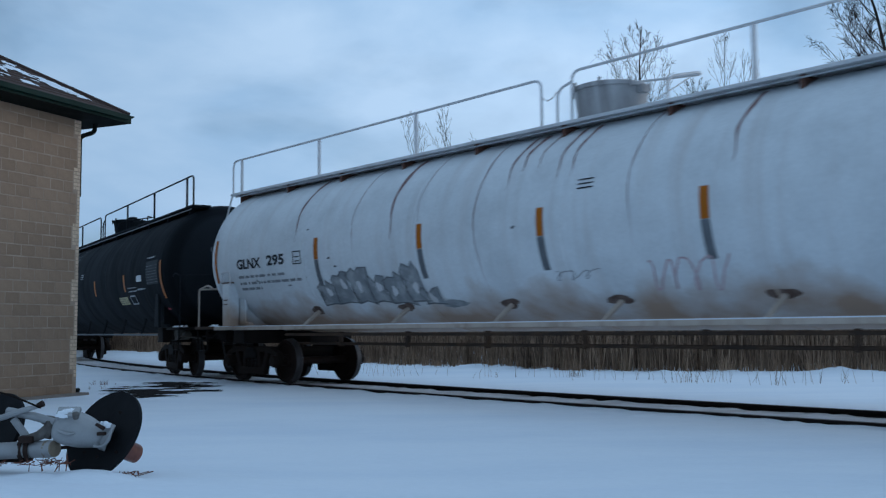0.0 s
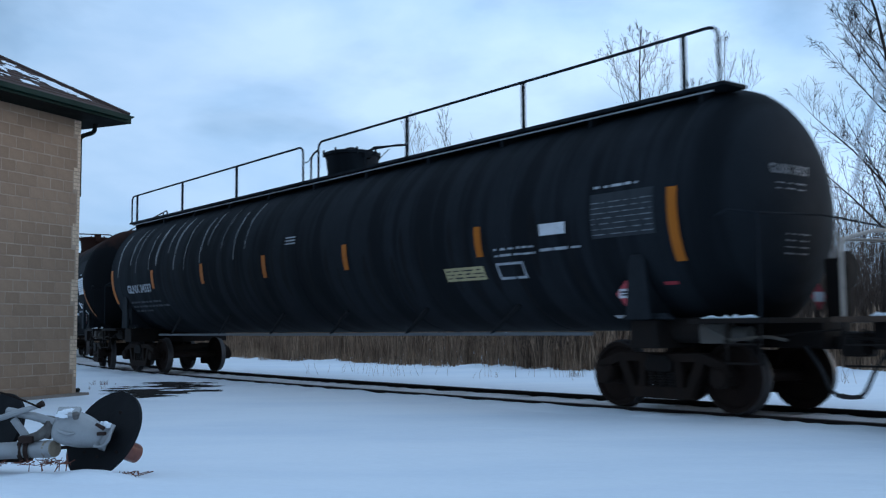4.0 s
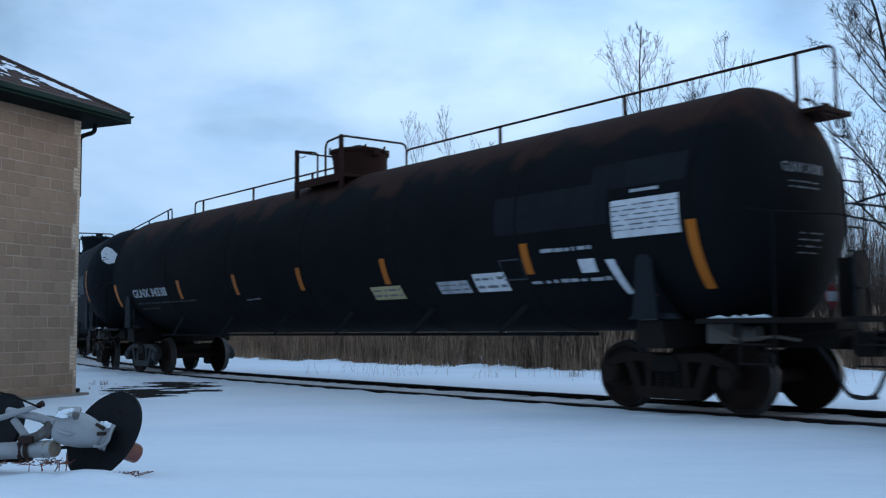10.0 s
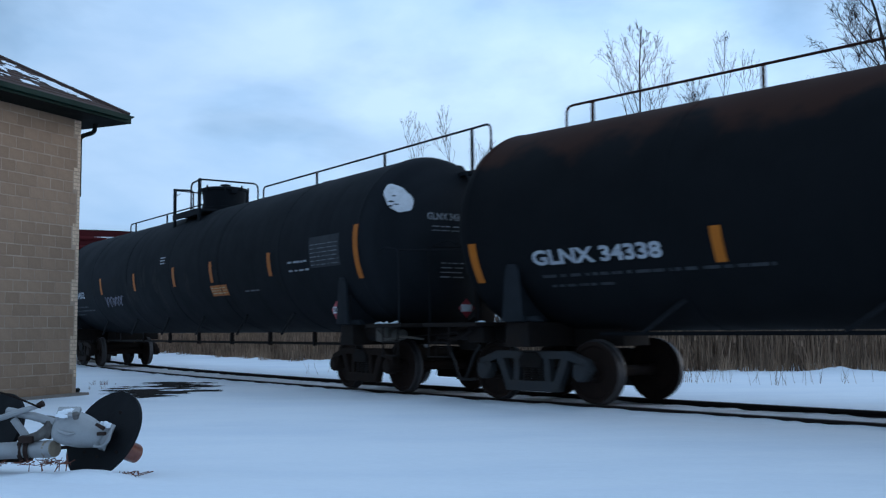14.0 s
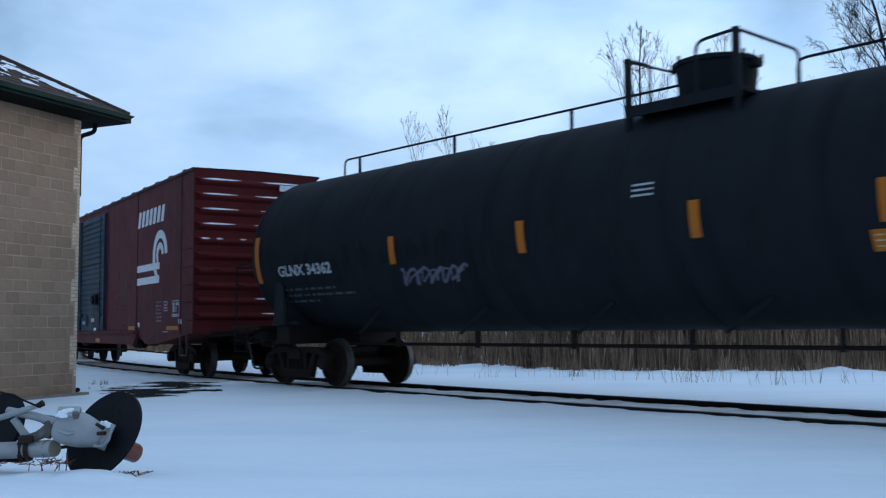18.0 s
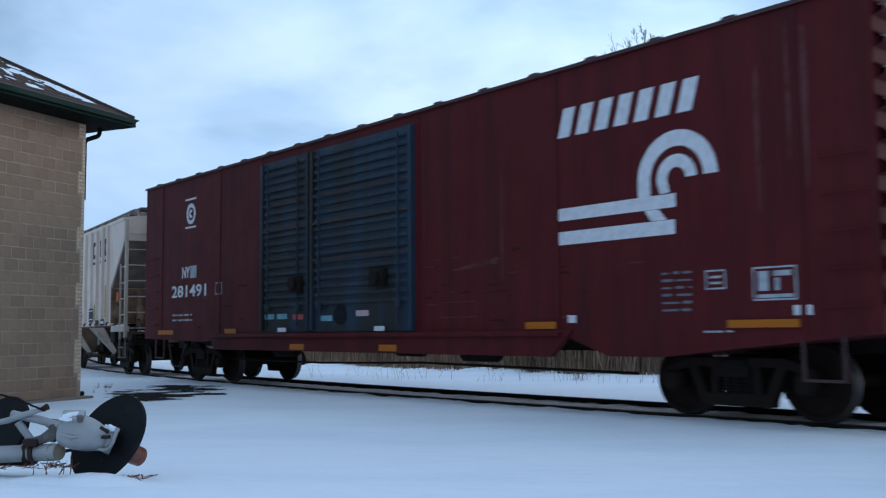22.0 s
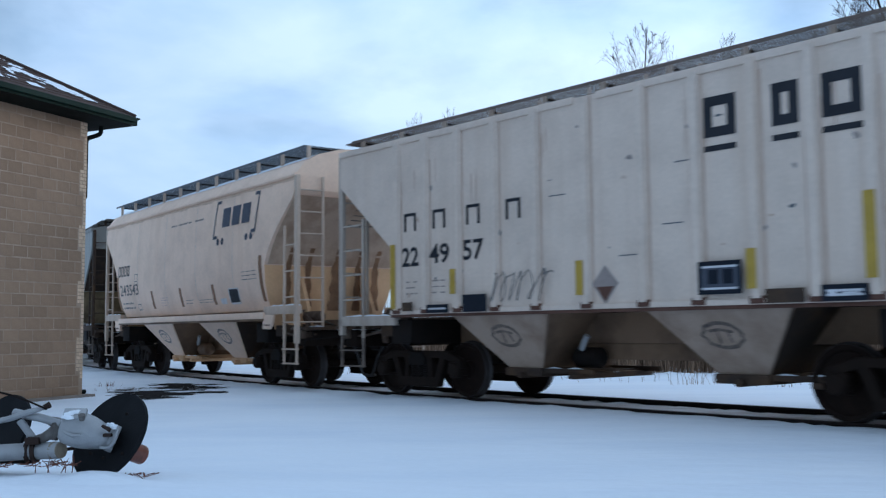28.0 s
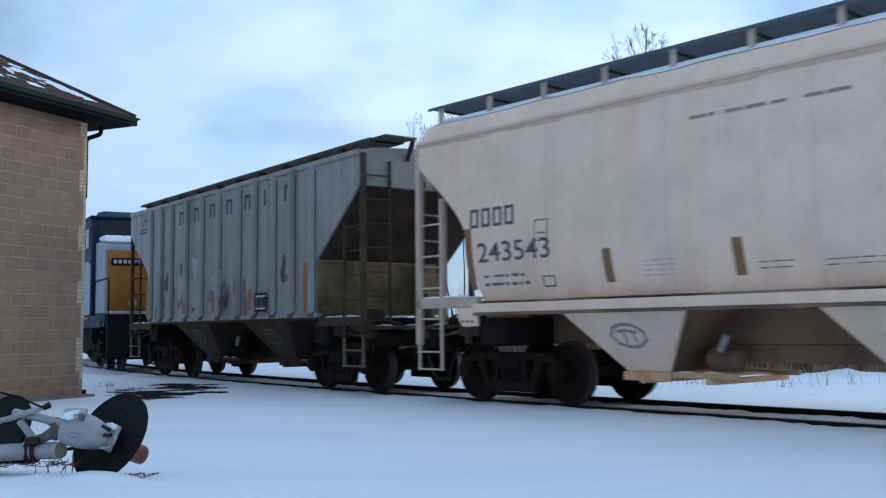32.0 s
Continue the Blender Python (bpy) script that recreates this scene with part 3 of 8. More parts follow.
def make_reeds():
    rnd = random.Random(5)
    vs, fs = [], []
    for ex, ey, nx, ny in edge_points(0.05):
        wob = 0.9 * noise.noise((ex * 0.35, ey * 0.35, 2.0))
        for k in range(15):
            back = rnd.random() ** 1.9 * 5.0
            x, y = ex + nx * (back + wob) + rnd.uniform(-0.1, 0.1), ey + ny * (back + wob) + rnd.uniform(-0.1, 0.1)
            if (x > 40 or y > 70) and k > 4:
                continue
            if back + wob < 0.2 and rnd.random() < 0.75:
                continue
            front = back < 0.8
            h = rnd.uniform(0.25, 1.0) if front and rnd.random() < 0.6 else rnd.uniform(0.95, 1.75)
            h *= 0.85 + 0.3 * noise.noise((x * 0.5, y * 0.5, 7.0))
            k2 = 0.15 if front else 0.085
            lx, ly = rnd.gauss(0, k2) * h, rnd.gauss(0, k2) * h
            if rnd.random() < 0.05:
                lx, ly = lx * 3.0, ly * 3.0
            w = rnd.uniform(0.005, 0.014)
            a = rnd.uniform(0, 6.28)
            cx, cy = math.cos(a) * w, math.sin(a) * w
            b = len(vs)
            vs += [(x - cx, y - cy, -0.12), (x + cx, y + cy, -0.12), (x + lx * 0.4 + cx * 0.8, y + ly * 0.4 + cy * 0.8, h * 0.55), (x + lx * 0.4 - cx * 0.8, y + ly * 0.4 - cy * 0.8, h * 0.55),
                   (x + lx, y + ly, h * (1 - 0.1 * abs(lx))), (x + lx * 0.4 - cy, y + ly * 0.4 + cx, h * 0.55), (x - cy, y + cx, -0.12)]
            fs += [(b, b + 1, b + 2, b + 3), (b + 3, b + 2, b + 4), (b + 1, b + 6, b + 5, b + 2), (b + 2, b + 5, b + 4)]
            if rnd.random() < 0.2:
                b = len(vs)
                s = w * 2.2
                p = (x + lx, y + ly, h * (1 - 0.1 * abs(lx)))
                vs += [(p[0] - s, p[1], p[2] - 0.12), (p[0] + s, p[1], p[2] - 0.12), (p[0] + lx * 0.1, p[1] + s, p[2] + 0.06), (p[0], p[1] + s, p[2] - 0.12)]
                fs += [(b, b + 1, b + 2), (b + 1, b + 3, b + 2), (b + 3, b, b + 2)]
    me = bpy.data.meshes.new("reeds")
    me.from_pydata(vs, [], fs)
    me.materials.append(REED)
    n, l = REED.node_tree.nodes, REED.node_tree.links
    geo, ma, hs = n.new("ShaderNodeNewGeometry"), n.new("ShaderNodeMapRange"), n.new("ShaderNodeHueSaturation")
    ma.inputs["To Min"].default_value, ma.inputs["To Max"].default_value = 0.45, 1.6
    l.new(geo.outputs["Random Per Island"], ma.inputs["Value"])
    l.new(ma.outputs["Result"], hs.inputs["Value"])
    b = n["Principled BSDF"].inputs["Base Color"]
    l.new(b.links[0].from_socket, hs.inputs["Color"])
    l.new(hs.outputs["Color"], b)
    return tagged(new("reeds", me), "dense band of dry brown reeds standing in snow", "reeds", kind="stuff")


make_reeds()


def make_tufts():
    """Clumps of fine pale grass along the snow's edge, and single stalks before them."""
    rnd = random.Random(15)
    vs, fs = [], []
    for ex, ey, nx, ny in edge_points(0.3):
        if ex > 26 or ey > 60:
            continue
        thick = noise.noise((ex * 0.45, ey * 0.45, 11.0))
        if rnd.random() > 0.62 + 0.6 * thick:
            continue
        back = rnd.uniform(-0.1, 0.6)
        cx, cy = ex + nx * back + rnd.uniform(-0.12, 0.12), ey + ny * back + rnd.uniform(-0.12, 0.12)
        tall = rnd.uniform(0.16, 0.5) * (0.85 + 0.5 * thick)
        for k in range(rnd.randint(14, 42)):
            a, r = rnd.uniform(0, 6.28), abs(rnd.gauss(0, 0.11))
            x, y = cx + math.cos(a) * r, cy + math.sin(a) * r
            h = tall * rnd.uniform(0.4, 1.1)
            lx, ly = math.cos(a) * r * 1.1 + rnd.gauss(0, 0.06), math.sin(a) * r * 1.1 + rnd.gauss(0, 0.06)
            w = rnd.uniform(0.003, 0.007)
            b = len(vs)
            vs += [(x - w, y, -0.1), (x + w, y, -0.1), (x + lx * 0.4 + w * 0.7, y + ly * 0.4, h * 0.6), (x + lx * 0.4 - w * 0.7, y + ly * 0.4, h * 0.6), (x + lx, y + ly, h), (x, y + w, -0.1)]
            fs += [(b, b + 1, b + 2, b + 3), (b + 3, b + 2, b + 4), (b + 1, b + 5, b + 2), (b + 5, b, b + 3)]
    me = bpy.data.meshes.new("grass_tufts")
    me.from_pydata(vs, [], fs)
    me.materials.append(STRAW)
    return tagged(new("grass_tufts", me), "tufts of pale dry grass along the snow's edge", "grass", kind="stuff")


STRAW = material("pale_straw", (0.40, 0.275, 0.18), 0.9, dark=(0.24, 0.16, 0.105), scale=1.6, amount=0.8, bump=0, spec=0.15)
make_tufts()


def make_hedge():
    """Dark scrub behind the reeds that closes the view near the ground."""
    rnd = random.Random(9)
    vs, fs = [], []
    for ex, ey, nx, ny in edge_points(0.14):
        for k in range(4):
            back = 5 + rnd.random() * 16
            x, y = ex + nx * back, ey + ny * back
            h = rnd.uniform(1.2, 3.9)
            for m in range(3):
                a, sp = rnd.uniform(0, 6.28), rnd.uniform(0.1, 0.7)
                w = 0.012 + 0.0004 * back
                tx, ty, tz = x + math.cos(a) * sp, y + math.sin(a) * sp, h * rnd.uniform(0.6, 1)
                b = len(vs)
                vs += [(x - w, y, -0.1), (x + w, y, -0.1), (tx, ty, tz), (x, y + w, -0.1)]
                fs += [(b, b + 1, b + 2), (b + 1, b + 3, b + 2)]
    me = bpy.data.meshes.new("scrub")
    me.from_pydata(vs, [], fs)
    me.materials.append(HEDGE)
    return tagged(new("scrub", me), "leafless brown scrub behind the reeds", "scrub", kind="stuff")


HEDGE = material("brown_scrub_stems", (0.10, 0.072, 0.056), 0.95, dark=(0.05, 0.036, 0.03), scale=1.2, amount=0.8, bump=0, spec=0.15)
make_hedge()


# ---- bare trees ----
def make_tree(x, y, height, seed, trunk_r, limb=0.2, stems=1, low=0.3, twigs=1.0, fan=0.12, sweep=0.0, fine=1.0, broom=False):
    """A leafless tree: stems, limbs that sweep upwards, branches and fine twigs. limb: a limb's length in parts of the height."""
    rnd = random.Random(seed)
    trunk, crown = bmesh.new(), bmesh.new()
    thin = 0.0065

    def grow(p, d, length, r, level):
        segs = (9, 6, 4, 3)[level]
        pts, rs = [p.copy()], [r]
        q, dd = p.copy(), d.copy()
        rise, wob = (0.02, 0.10 + sweep, 0.09 + 0.5 * sweep, 0.05)[level], (0.035, 0.10, 0.15, 0.2)[level]
        for i in range(segs):
            dd = (dd + Vector((rnd.gauss(0, wob), rnd.gauss(0, wob), rnd.gauss(rise, wob * 0.6)))).normalized()
            if level == 0 and stems == 1:
                dd = (dd - Vector((q.x, q.y, 0)) * 0.12).normalized()
            q = q + dd * (length / segs)
            pts.append(q.copy())
            rs.append(max(r * (1 - (i + 1) / segs * 0.88), thin * 0.7))
        tube(trunk if level < 1 else crown, pts, rs, (8, 5, 3, 3)[level], caps=level == 0)
        if level >= 3:
            return
        count = int((15, 8 * fine, 5 * fine)[level] * twigs * rnd.uniform(0.85, 1.15))
        for k in range(count):
            f = low + (0.985 - low) * (k + rnd.random()) / count if level == 0 else rnd.uniform(0.2, 0.98)
            i = min(int(f * segs), segs - 1)
            a, b = pts[i], pts[i + 1]
            o = a + (b - a) * (f * segs - i)
            base = (b - a).normalized()
            side = base.orthogonal().normalized()
            side.rotate(Matrix.Rotation(rnd.uniform(0, 6.283), 3, base))
            nd = (base * rnd.uniform(0.6, 1.0) + side * rnd.uniform(0.55, 1.0) * (0.72 if broom and level < 2 else 1.0) + Vector((0, 0, 0.12))).normalized()
            rr = max(r * (1 - f * 0.85) * rnd.uniform(0.34, 0.5), thin)
            if level == 0:
                ln = height * limb * (1.2 - 1.0 * (f - low) / (1 - low)) * rnd.uniform(0.6, 1.1)
                if broom:
                    ln = 0.45 + (1 - f) * height * rnd.uniform(0.5, 0.84)
            else:
                ln = length * (1.05 - f * 0.5) * (rnd.uniform(0.28, 0.5) if level == 1 else rnd.uniform(0.3, 0.55))
            grow(o, nd, ln, rr, level + 1)

    for s in range(stems):
        k = (s - (stems - 1) / 2) / max(stems - 1, 1) * 2
        d = Vector((fan * k + rnd.gauss(0, 0.015), rnd.gauss(0, 0.03), 1)).normalized()
        grow(Vector((0.18 * k, 0, -0.1)), d, height * (1 if stems == 1 else rnd.uniform(0.86, 1.0)), trunk_r * (1 if s == 0 else 0.8), 0)
    ob = new("tree")
    ob.matrix_world = Matrix.Translation((x, y, -0.08))
    part("trunk", trunk, BARK, ob)
    part("crown", crown, TWIG, ob, smooth=None)
    return ob


def ray_place(px, depth):
    return (px - 784) / 1751 * depth


# place across, distance, height, seed, trunk, limb length, stems, lowest limb, density, upward sweep, fineness
TREES = [(1146, 38, 12.9, 5, 0.10, 0.27, 1, 0.60, 0.95, 0.03, 1.25, True), (1338, 36, 7.6, 51, 0.07, 0.30, 1, 0.25, 1.0, 0.02, 1.2), (1372, 40, 9.4, 52, 0.09, 0.30, 1, 0.3, 1.1, 0.02, 1.2),
         (1422, 38, 8.2, 53, 0.08, 0.28, 1, 0.3, 1.0, 0.02, 1.2), (1462, 43, 9.8, 54, 0.08, 0.25, 1, 0.35, 1.0, 0.02, 1.2), (1250, 39, 7.4, 55, 0.07, 0.30, 1, 0.3, 1.0, 0.02, 1.2), (1286, 42, 13.7, 8, 0.05, 0.13, 1, 0.78, 0.7, 0.1, 1.0, True), (1232, 46, 12.6, 14, 0.07, 0.22, 1, 0.66, 1.0, 0.03, 1.2, True), (1316, 43, 13.0, 17, 0.04, 0.11, 1, 0.8, 0.6, 0.1, 1.0, True),
         (1566, 31, 14.2, 22, 0.13, 0.34, 1, 0.25, 2.0), (808, 48, 12.0, 33, 0.05, 0.16, 3, 0.72, 0.7, 0.05, 1.0, True), (1662, 34, 15.5, 40, 0.16, 0.30, 1, 0.2, 1.5)]
for px, depth, high, seed, rad, limb, stems, low, tw, *more in TREES:
    tagged(make_tree(ray_place(px, depth), depth, high, seed, rad, limb, stems, low, tw, 0.12, *more),
           "tall leafless tree standing behind dry reeds" if stems == 1 else "leafless tree with several thin stems", "tree", "bare trees")
rnd = random.Random(77)
for k in range(62):
    px = (820 + 34 * k * 0.9 if k < 34 else 1330 + 9 * (k - 34)) + rnd.uniform(-14, 14)
    depth = rnd.uniform(33, 52) if px < 1300 else rnd.uniform(29, 45)
    tagged(make_tree(ray_place(px, depth), depth, rnd.uniform(3.0, 5.4) * depth / 40, 100 + k, 0.035, 0.2, 1, 0.2, 0.6),
           "slender leafless sapling among dry reeds", "tree", "saplings")


def make_thicket():
    """Close-grown young stems beyond the reeds, thicker and taller to the east."""
    rnd = random.Random(41)
    vs, fs = [], []
    for k in range(7400):
        px = 930 + 920 * rnd.random() ** 0.85
        depth = rnd.uniform(27, 44)
        x, y = ray_place(px, depth), depth
        f = min(1.0, max(0.0, (px - 900) / 170))
        h = 1.3 + (1.6 + 2.9 * f) * rnd.random() ** 1.25
        lx, ly = rnd.gauss(0, 0.3) * h, rnd.gauss(0, 0.2) * h
        w = rnd.uniform(0.005, 0.009) + 0.001 * h
        stems = [((x, y, -0.1), (x + lx, y + ly, h), w)]
        for j in range(rnd.randint(14, 24)):
            t = rnd.uniform(0.15, 0.97)
            a, l = rnd.uniform(0, 6.28), rnd.uniform(0.25, 0.9) * (1.25 - t)
            p = (x + lx * t, y + ly * t, h * t)
            stems.append((p, (p[0] + math.cos(a) * l, p[1] + math.sin(a) * l, p[2] + l * rnd.uniform(-0.4, 0.9)), w * 0.55))
        for p, q, r in stems:
            b = len(vs)
            vs += [(p[0] - r, p[1], p[2]), (p[0] + r, p[1], p[2]), (q[0] + r * 0.3, q[1], q[2]), (q[0] - r * 0.3, q[1], q[2]), (p[0], p[1] + r, p[2])]
            fs += [(b, b + 1, b + 2, b + 3), (b + 1, b + 4, b + 2), (b + 4, b, b + 3)]
    me = bpy.data.meshes.new("thicket")
    me.from_pydata(vs, [], fs)
    me.materials.append(THICKET)
    return tagged(new("thicket", me), "close-grown leafless thicket of grey-brown stems", "thicket", kind="stuff")


THICKET = material("grey_brown_stems", (0.115, 0.085, 0.068), 0.95, dark=(0.055, 0.04, 0.033), scale=1.5, amount=0.8, bump=0, spec=0.15)
make_thicket()


def ragged(s, d, k):
    """Small uneven heights of wind-packed, trodden snow."""
    return 0.016 * noise.noise((s * 2.1, d * 3, k)) + 0.012 * noise.noise((s * 6.5, d * 5, k + 3)) + 0.007 * noise.noise((s * 17, d * 9, k + 5))


def make_track_snow():
    """Trodden, brown-tinged snow between the rails."""
    bm, last = bmesh.new(), None
    for i in range(651):
        s = -60 + i * 85 / 650
        now = []
        for j in range(9):
            f = j / 8
            d = -0.70 + 1.40 * f
            z = -0.026 - 0.05 * min(1.0, f * 1.1) + ragged(s, d, 4) * (0.5 + 1.1 * f)
            now.append(bm.verts.new(beside(s, d, z)))
        if last:
            for k in range(8):
                bm.faces.new((last[k], last[k + 1], now[k + 1], now[k]))
        last = now
    ob = part("track_snow", bm, DIRTYSNOW, smooth=60)
    return tagged(ob, "dirty brown-tinged snow packed between the rails", "snow", kind="structure")


def make_rail_bank():
    """The snow bank against the outer side of the near rail."""
    bm, last = bmesh.new(), None
    for i in range(651):
        s = -60 + i * 85 / 650
        now = []
        for j in range(7):
            f = j / 6
            d = -0.80 - 0.75 * f
            z = -0.034 - 0.06 * f ** 1.3 + (ragged(s, d, 9) * 1.2 - 0.004) * (1 - f) + 0.012 * f * (1 - f)
            now.append(bm.verts.new(beside(s, d, z)))
        if last:
            for k in range(6):
                bm.faces.new((last[k], last[k + 1], now[k + 1], now[k]))
        last = now
    return tagged(part("rail_bank", bm, SNOW, smooth=60), "ragged low bank of snow against a rail", "snow", kind="structure")


make_rail_bank()


DIRTYSNOW = material("dirty_snow", (0.72, 0.735, 0.77), 0.85, dark=(0.5, 0.47, 0.46), scale=1.4, amount=0.8, bump=0.5, bump_scale=20, spec=0.2)
make_track_snow()
# ---- rolling stock: x ahead, -y towards the yard, z up from the rails ----
WR, BASE = 0.44, 1.84          # wheel radius, wheelbase of a truck
SPIN = []                      # wheelsets: object, x in its truck


def wheel_meshes():
    bm = bmesh.new()
    for sgn in (1, -1):
        prof = [(sgn * a, r) for a, r in ((0.655, 0.0), (0.655, 0.12), (0.69, 0.14), (0.70, 0.33), (0.67, 0.36), (0.67, 0.465), (0.70, 0.465), (0.712, 0.448), (0.80, 0.436),
                                          (0.805, 0.43), (0.805, 0.375), (0.765, 0.35), (0.745, 0.15), (0.80, 0.13), (0.80, 0.095), (1.08, 0.085), (1.08, 0.0))]
        lathe(bm, prof, 28, "Y")
        for k in range(3):
            a = k * 2.094
            c = Vector((math.cos(a) * 0.055, sgn * 1.083, math.sin(a) * 0.055))
            lathe(bm, [(-0.01, 0.0), (-0.01, 0.02), (0.015, 0.02), (0.015, 0.0)], 6, "Y", c)
    lathe(bm, [(-0.66, 0.085), (-0.3, 0.08), (0.3, 0.08), (0.66, 0.085)], 14, "Y")
    me = mesh_of("wheelset", bm, WHEEL, 30)
    me.materials.append(TREAD)
    for p in me.polygons:
        c = p.center
        if math.hypot(c.x, c.z) > 0.425 and abs(c.y) < 0.805:
            p.material_index = 1
    return me


def side_frame_mesh():
    """Cast side frame with its two windows, spring nest and bearing ends."""
    bm = bmesh.new()
    h = BASE / 2
    y0, y1 = 0.93, 1.07
    slab(bm, [(-h - 0.16, 0.50), (-h - 0.1, 0.62), (-h + 0.25, 0.74), (h - 0.25, 0.74), (h + 0.1, 0.62), (h + 0.16, 0.50), (h + 0.16, 0.46), (h, 0.55), (h - 0.28, 0.64), (-h + 0.28, 0.64), (-h, 0.55), (-h - 0.16, 0.46)], y0, y1, 0.012)
    for s in (1, -1):
        slab(bm, [(s * (h - 0.22), 0.655), (s * (h - 0.36), 0.655), (s * 0.36, 0.20), (s * 0.5, 0.20)], y0 + 0.005, y1 - 0.005, 0.01)
        slab(bm, [(s * 0.22, 0.66), (s * 0.33, 0.66), (s * 0.36, 0.30), (s * 0.25, 0.30)], y0 + 0.002, y1 - 0.008, 0.01)
        box(bm, s * h - 0.13, s * h + 0.13, 0.92, 1.09, 0.42, 0.56, 0.02)
        lathe(bm, [(0.96, 0.0), (0.96, 0.125), (1.1, 0.125), (1.13, 0.10), (1.13, 0.0)], 16, "Y", (s * h, 0, WR))
    slab(bm, [(-0.5, 0.16), (0.5, 0.16), (0.52, 0.26), (0.40, 0.31), (-0.40, 0.31), (-0.52, 0.26)], y0, y1, 0.012)
    return mesh_of("side_frame", bm, FRAMEBROWN, 30)


def spring_mesh():
    bm = bmesh.new()
    for x in (-0.17, -0.02, 0.13):
        pts = [(x + 0.062 * math.cos(a * 0.8), 1.0 + 0.062 * math.sin(a * 0.8), 0.31 + 0.0042 * a) for a in range(0, 48, 1)]
        tube(bm, pts, 0.016, 5)
    return mesh_of("spring_nest", bm, GRIME, 40)


def bolster_mesh():
    bm = bmesh.new()
    slab(bm, [(-0.2, 0.50), (0.2, 0.50), (0.22, 0.62), (0.14, 0.72), (-0.14, 0.72), (-0.22, 0.62)], -1.1, 1.1, 0.015)
    lathe(bm, [(0.70, 0.0), (0.70, 0.2), (0.80, 0.2), (0.80, 0.0)], 16, "Z")
    for s in (1, -1):
        box(bm, s * 0.5 - 0.06, s * 0.5 + 0.06, -0.85, 0.85, 0.36, 0.46, 0.01)
        for y in (-0.72, 0.72):
            slab(bm, [(s * 0.48, 0.25), (s * 0.44, 0.40), (s * 0.46, 0.56), (s * 0.52, 0.56), (s * 0.52, 0.25)], y - 0.05, y + 0.05)
    return mesh_of("truck", bm, GRIME, 30)


WHEEL_ME, FRAME_ME, SPRING_ME, BOLSTER_ME = wheel_meshes(), side_frame_mesh(), spring_mesh(), bolster_mesh()
FRAME_ME2 = FRAME_ME.copy()
FRAME_GREY = material("grey_cast_steel", (0.022, 0.024, 0.027), 0.75, dark=(0.04, 0.035, 0.03), scale=4, spec=0.3)
FRAME_ME2.materials.clear()
FRAME_ME2.materials.append(FRAME_GREY)


def add_truck(car, x, grey=False):
    tr = part("truck", BOLSTER_ME, None, car, at=(x, 0, 0))
    me = FRAME_ME2 if grey else FRAME_ME
    part("side_frame", me, None, tr)
    part("side_frame", me, None, tr, at=Matrix.Rotation(math.pi, 4, "Z"))
    part("spring_nest", SPRING_ME, None, tr)
    part("spring_nest", SPRING_ME, None, tr, at=Matrix.Rotation(math.pi, 4, "Z"))
    for s in (1, -1):
        SPIN.append((part("wheelset", WHEEL_ME, None, tr, "wheels with bright worn treads", at=(s * BASE / 2, 0, WR)), s * BASE / 2))
    return tr


def add_coupler(car, x, s, mat=None):
    bm = bmesh.new()
    box(bm, min(x, x + s * 0.5), max(x, x + s * 0.5), -0.07, 0.07, 0.78, 0.94, 0.015)
    slab(bm, [(x + s * 0.42, 0.70), (x + s * 0.66, 0.70), (x + s * 0.72, 0.78), (x + s * 0.72, 0.98), (x + s * 0.42, 1.0)], -0.16, 0.14, 0.03)
    box(bm, min(x + s * 0.5, x + s * 0.74), max(x + s * 0.5, x + s * 0.74), -0.2, -0.1, 0.72, 0.98, 0.03)
    part("coupler", bm, mat or GRIME, car)
    bm = bmesh.new()
    tube(bm, bent([(x + s * 0.05, -1.38, 0.62), (x + s * 0.08, -1.38, 0.92), (x + s * 0.16, -0.75, 0.97), (x + s * 0.5, -0.16, 1.02)], 0.1), 0.014, 6)
    part("cut_lever", bm, GRIME, car, "bent uncoupling lever")
    bm = bmesh.new()
    y = -0.35
    tube(bm, bent([(x + s * 0.1, y, 0.82), (x + s * 0.28, y, 0.6), (x + s * 0.45, y, 0.22), (x + s * 0.75, y + 0.1, 0.25)], 0.2), 0.025, 7)
    part("air_hose", bm, HOSE, car)


def placard(car, x, z, side, off, radius=None, centre=None):
    s = 0.17
    radius = None
    side = 1.34
    dia = [(0, -s), (s, 0), (0, s), (-s, 0)]
    p = part("placard", lay(outline(dia), x, z, radius, centre, side, off), PLACARD, car, "red and white diamond placard")
    part("placard_panel", lay(rects([(-0.11, 0.11, -0.06, 0.06)]), x, z, radius, centre, side, off + 0.004), SIGNWHITE, p)
    bm = rects([(-0.085, 0.085, 0.006, 0.03), (-0.07, 0.07, -0.03, -0.008)])
    part("placard_bars", lay(bm, x, z, radius, centre, side, off + 0.008), PRINT, p)


def bars(x0, x1, z0, z1, rows, seed, fill=0.7):
    """Lines of writing too small to read, as plain bars."""
    r = random.Random(seed)
    out = []
    h = (z1 - z0) / rows
    for k in range(rows):
        x = x0
        while x < x1 - 0.03:
            w = min(r.uniform(0.04, 0.26), x1 - x)
            out.append((x, x + w, z1 - (k + 1) * h + h * r.uniform(0.27, 0.33), z1 - (k + 1) * h + h * (0.3 + 0.5 * fill * r.uniform(0.8, 1.1))))
            x += w + r.uniform(0.02, 0.09)
    return out


TANK_Z, TANK_R = 2.575, 1.56
RUSTBROWN = material("dark_brown_rust", (0.09, 0.055, 0.042), 0.85, dark=(0.2, 0.15, 0.13), scale=9, amount=0.9)


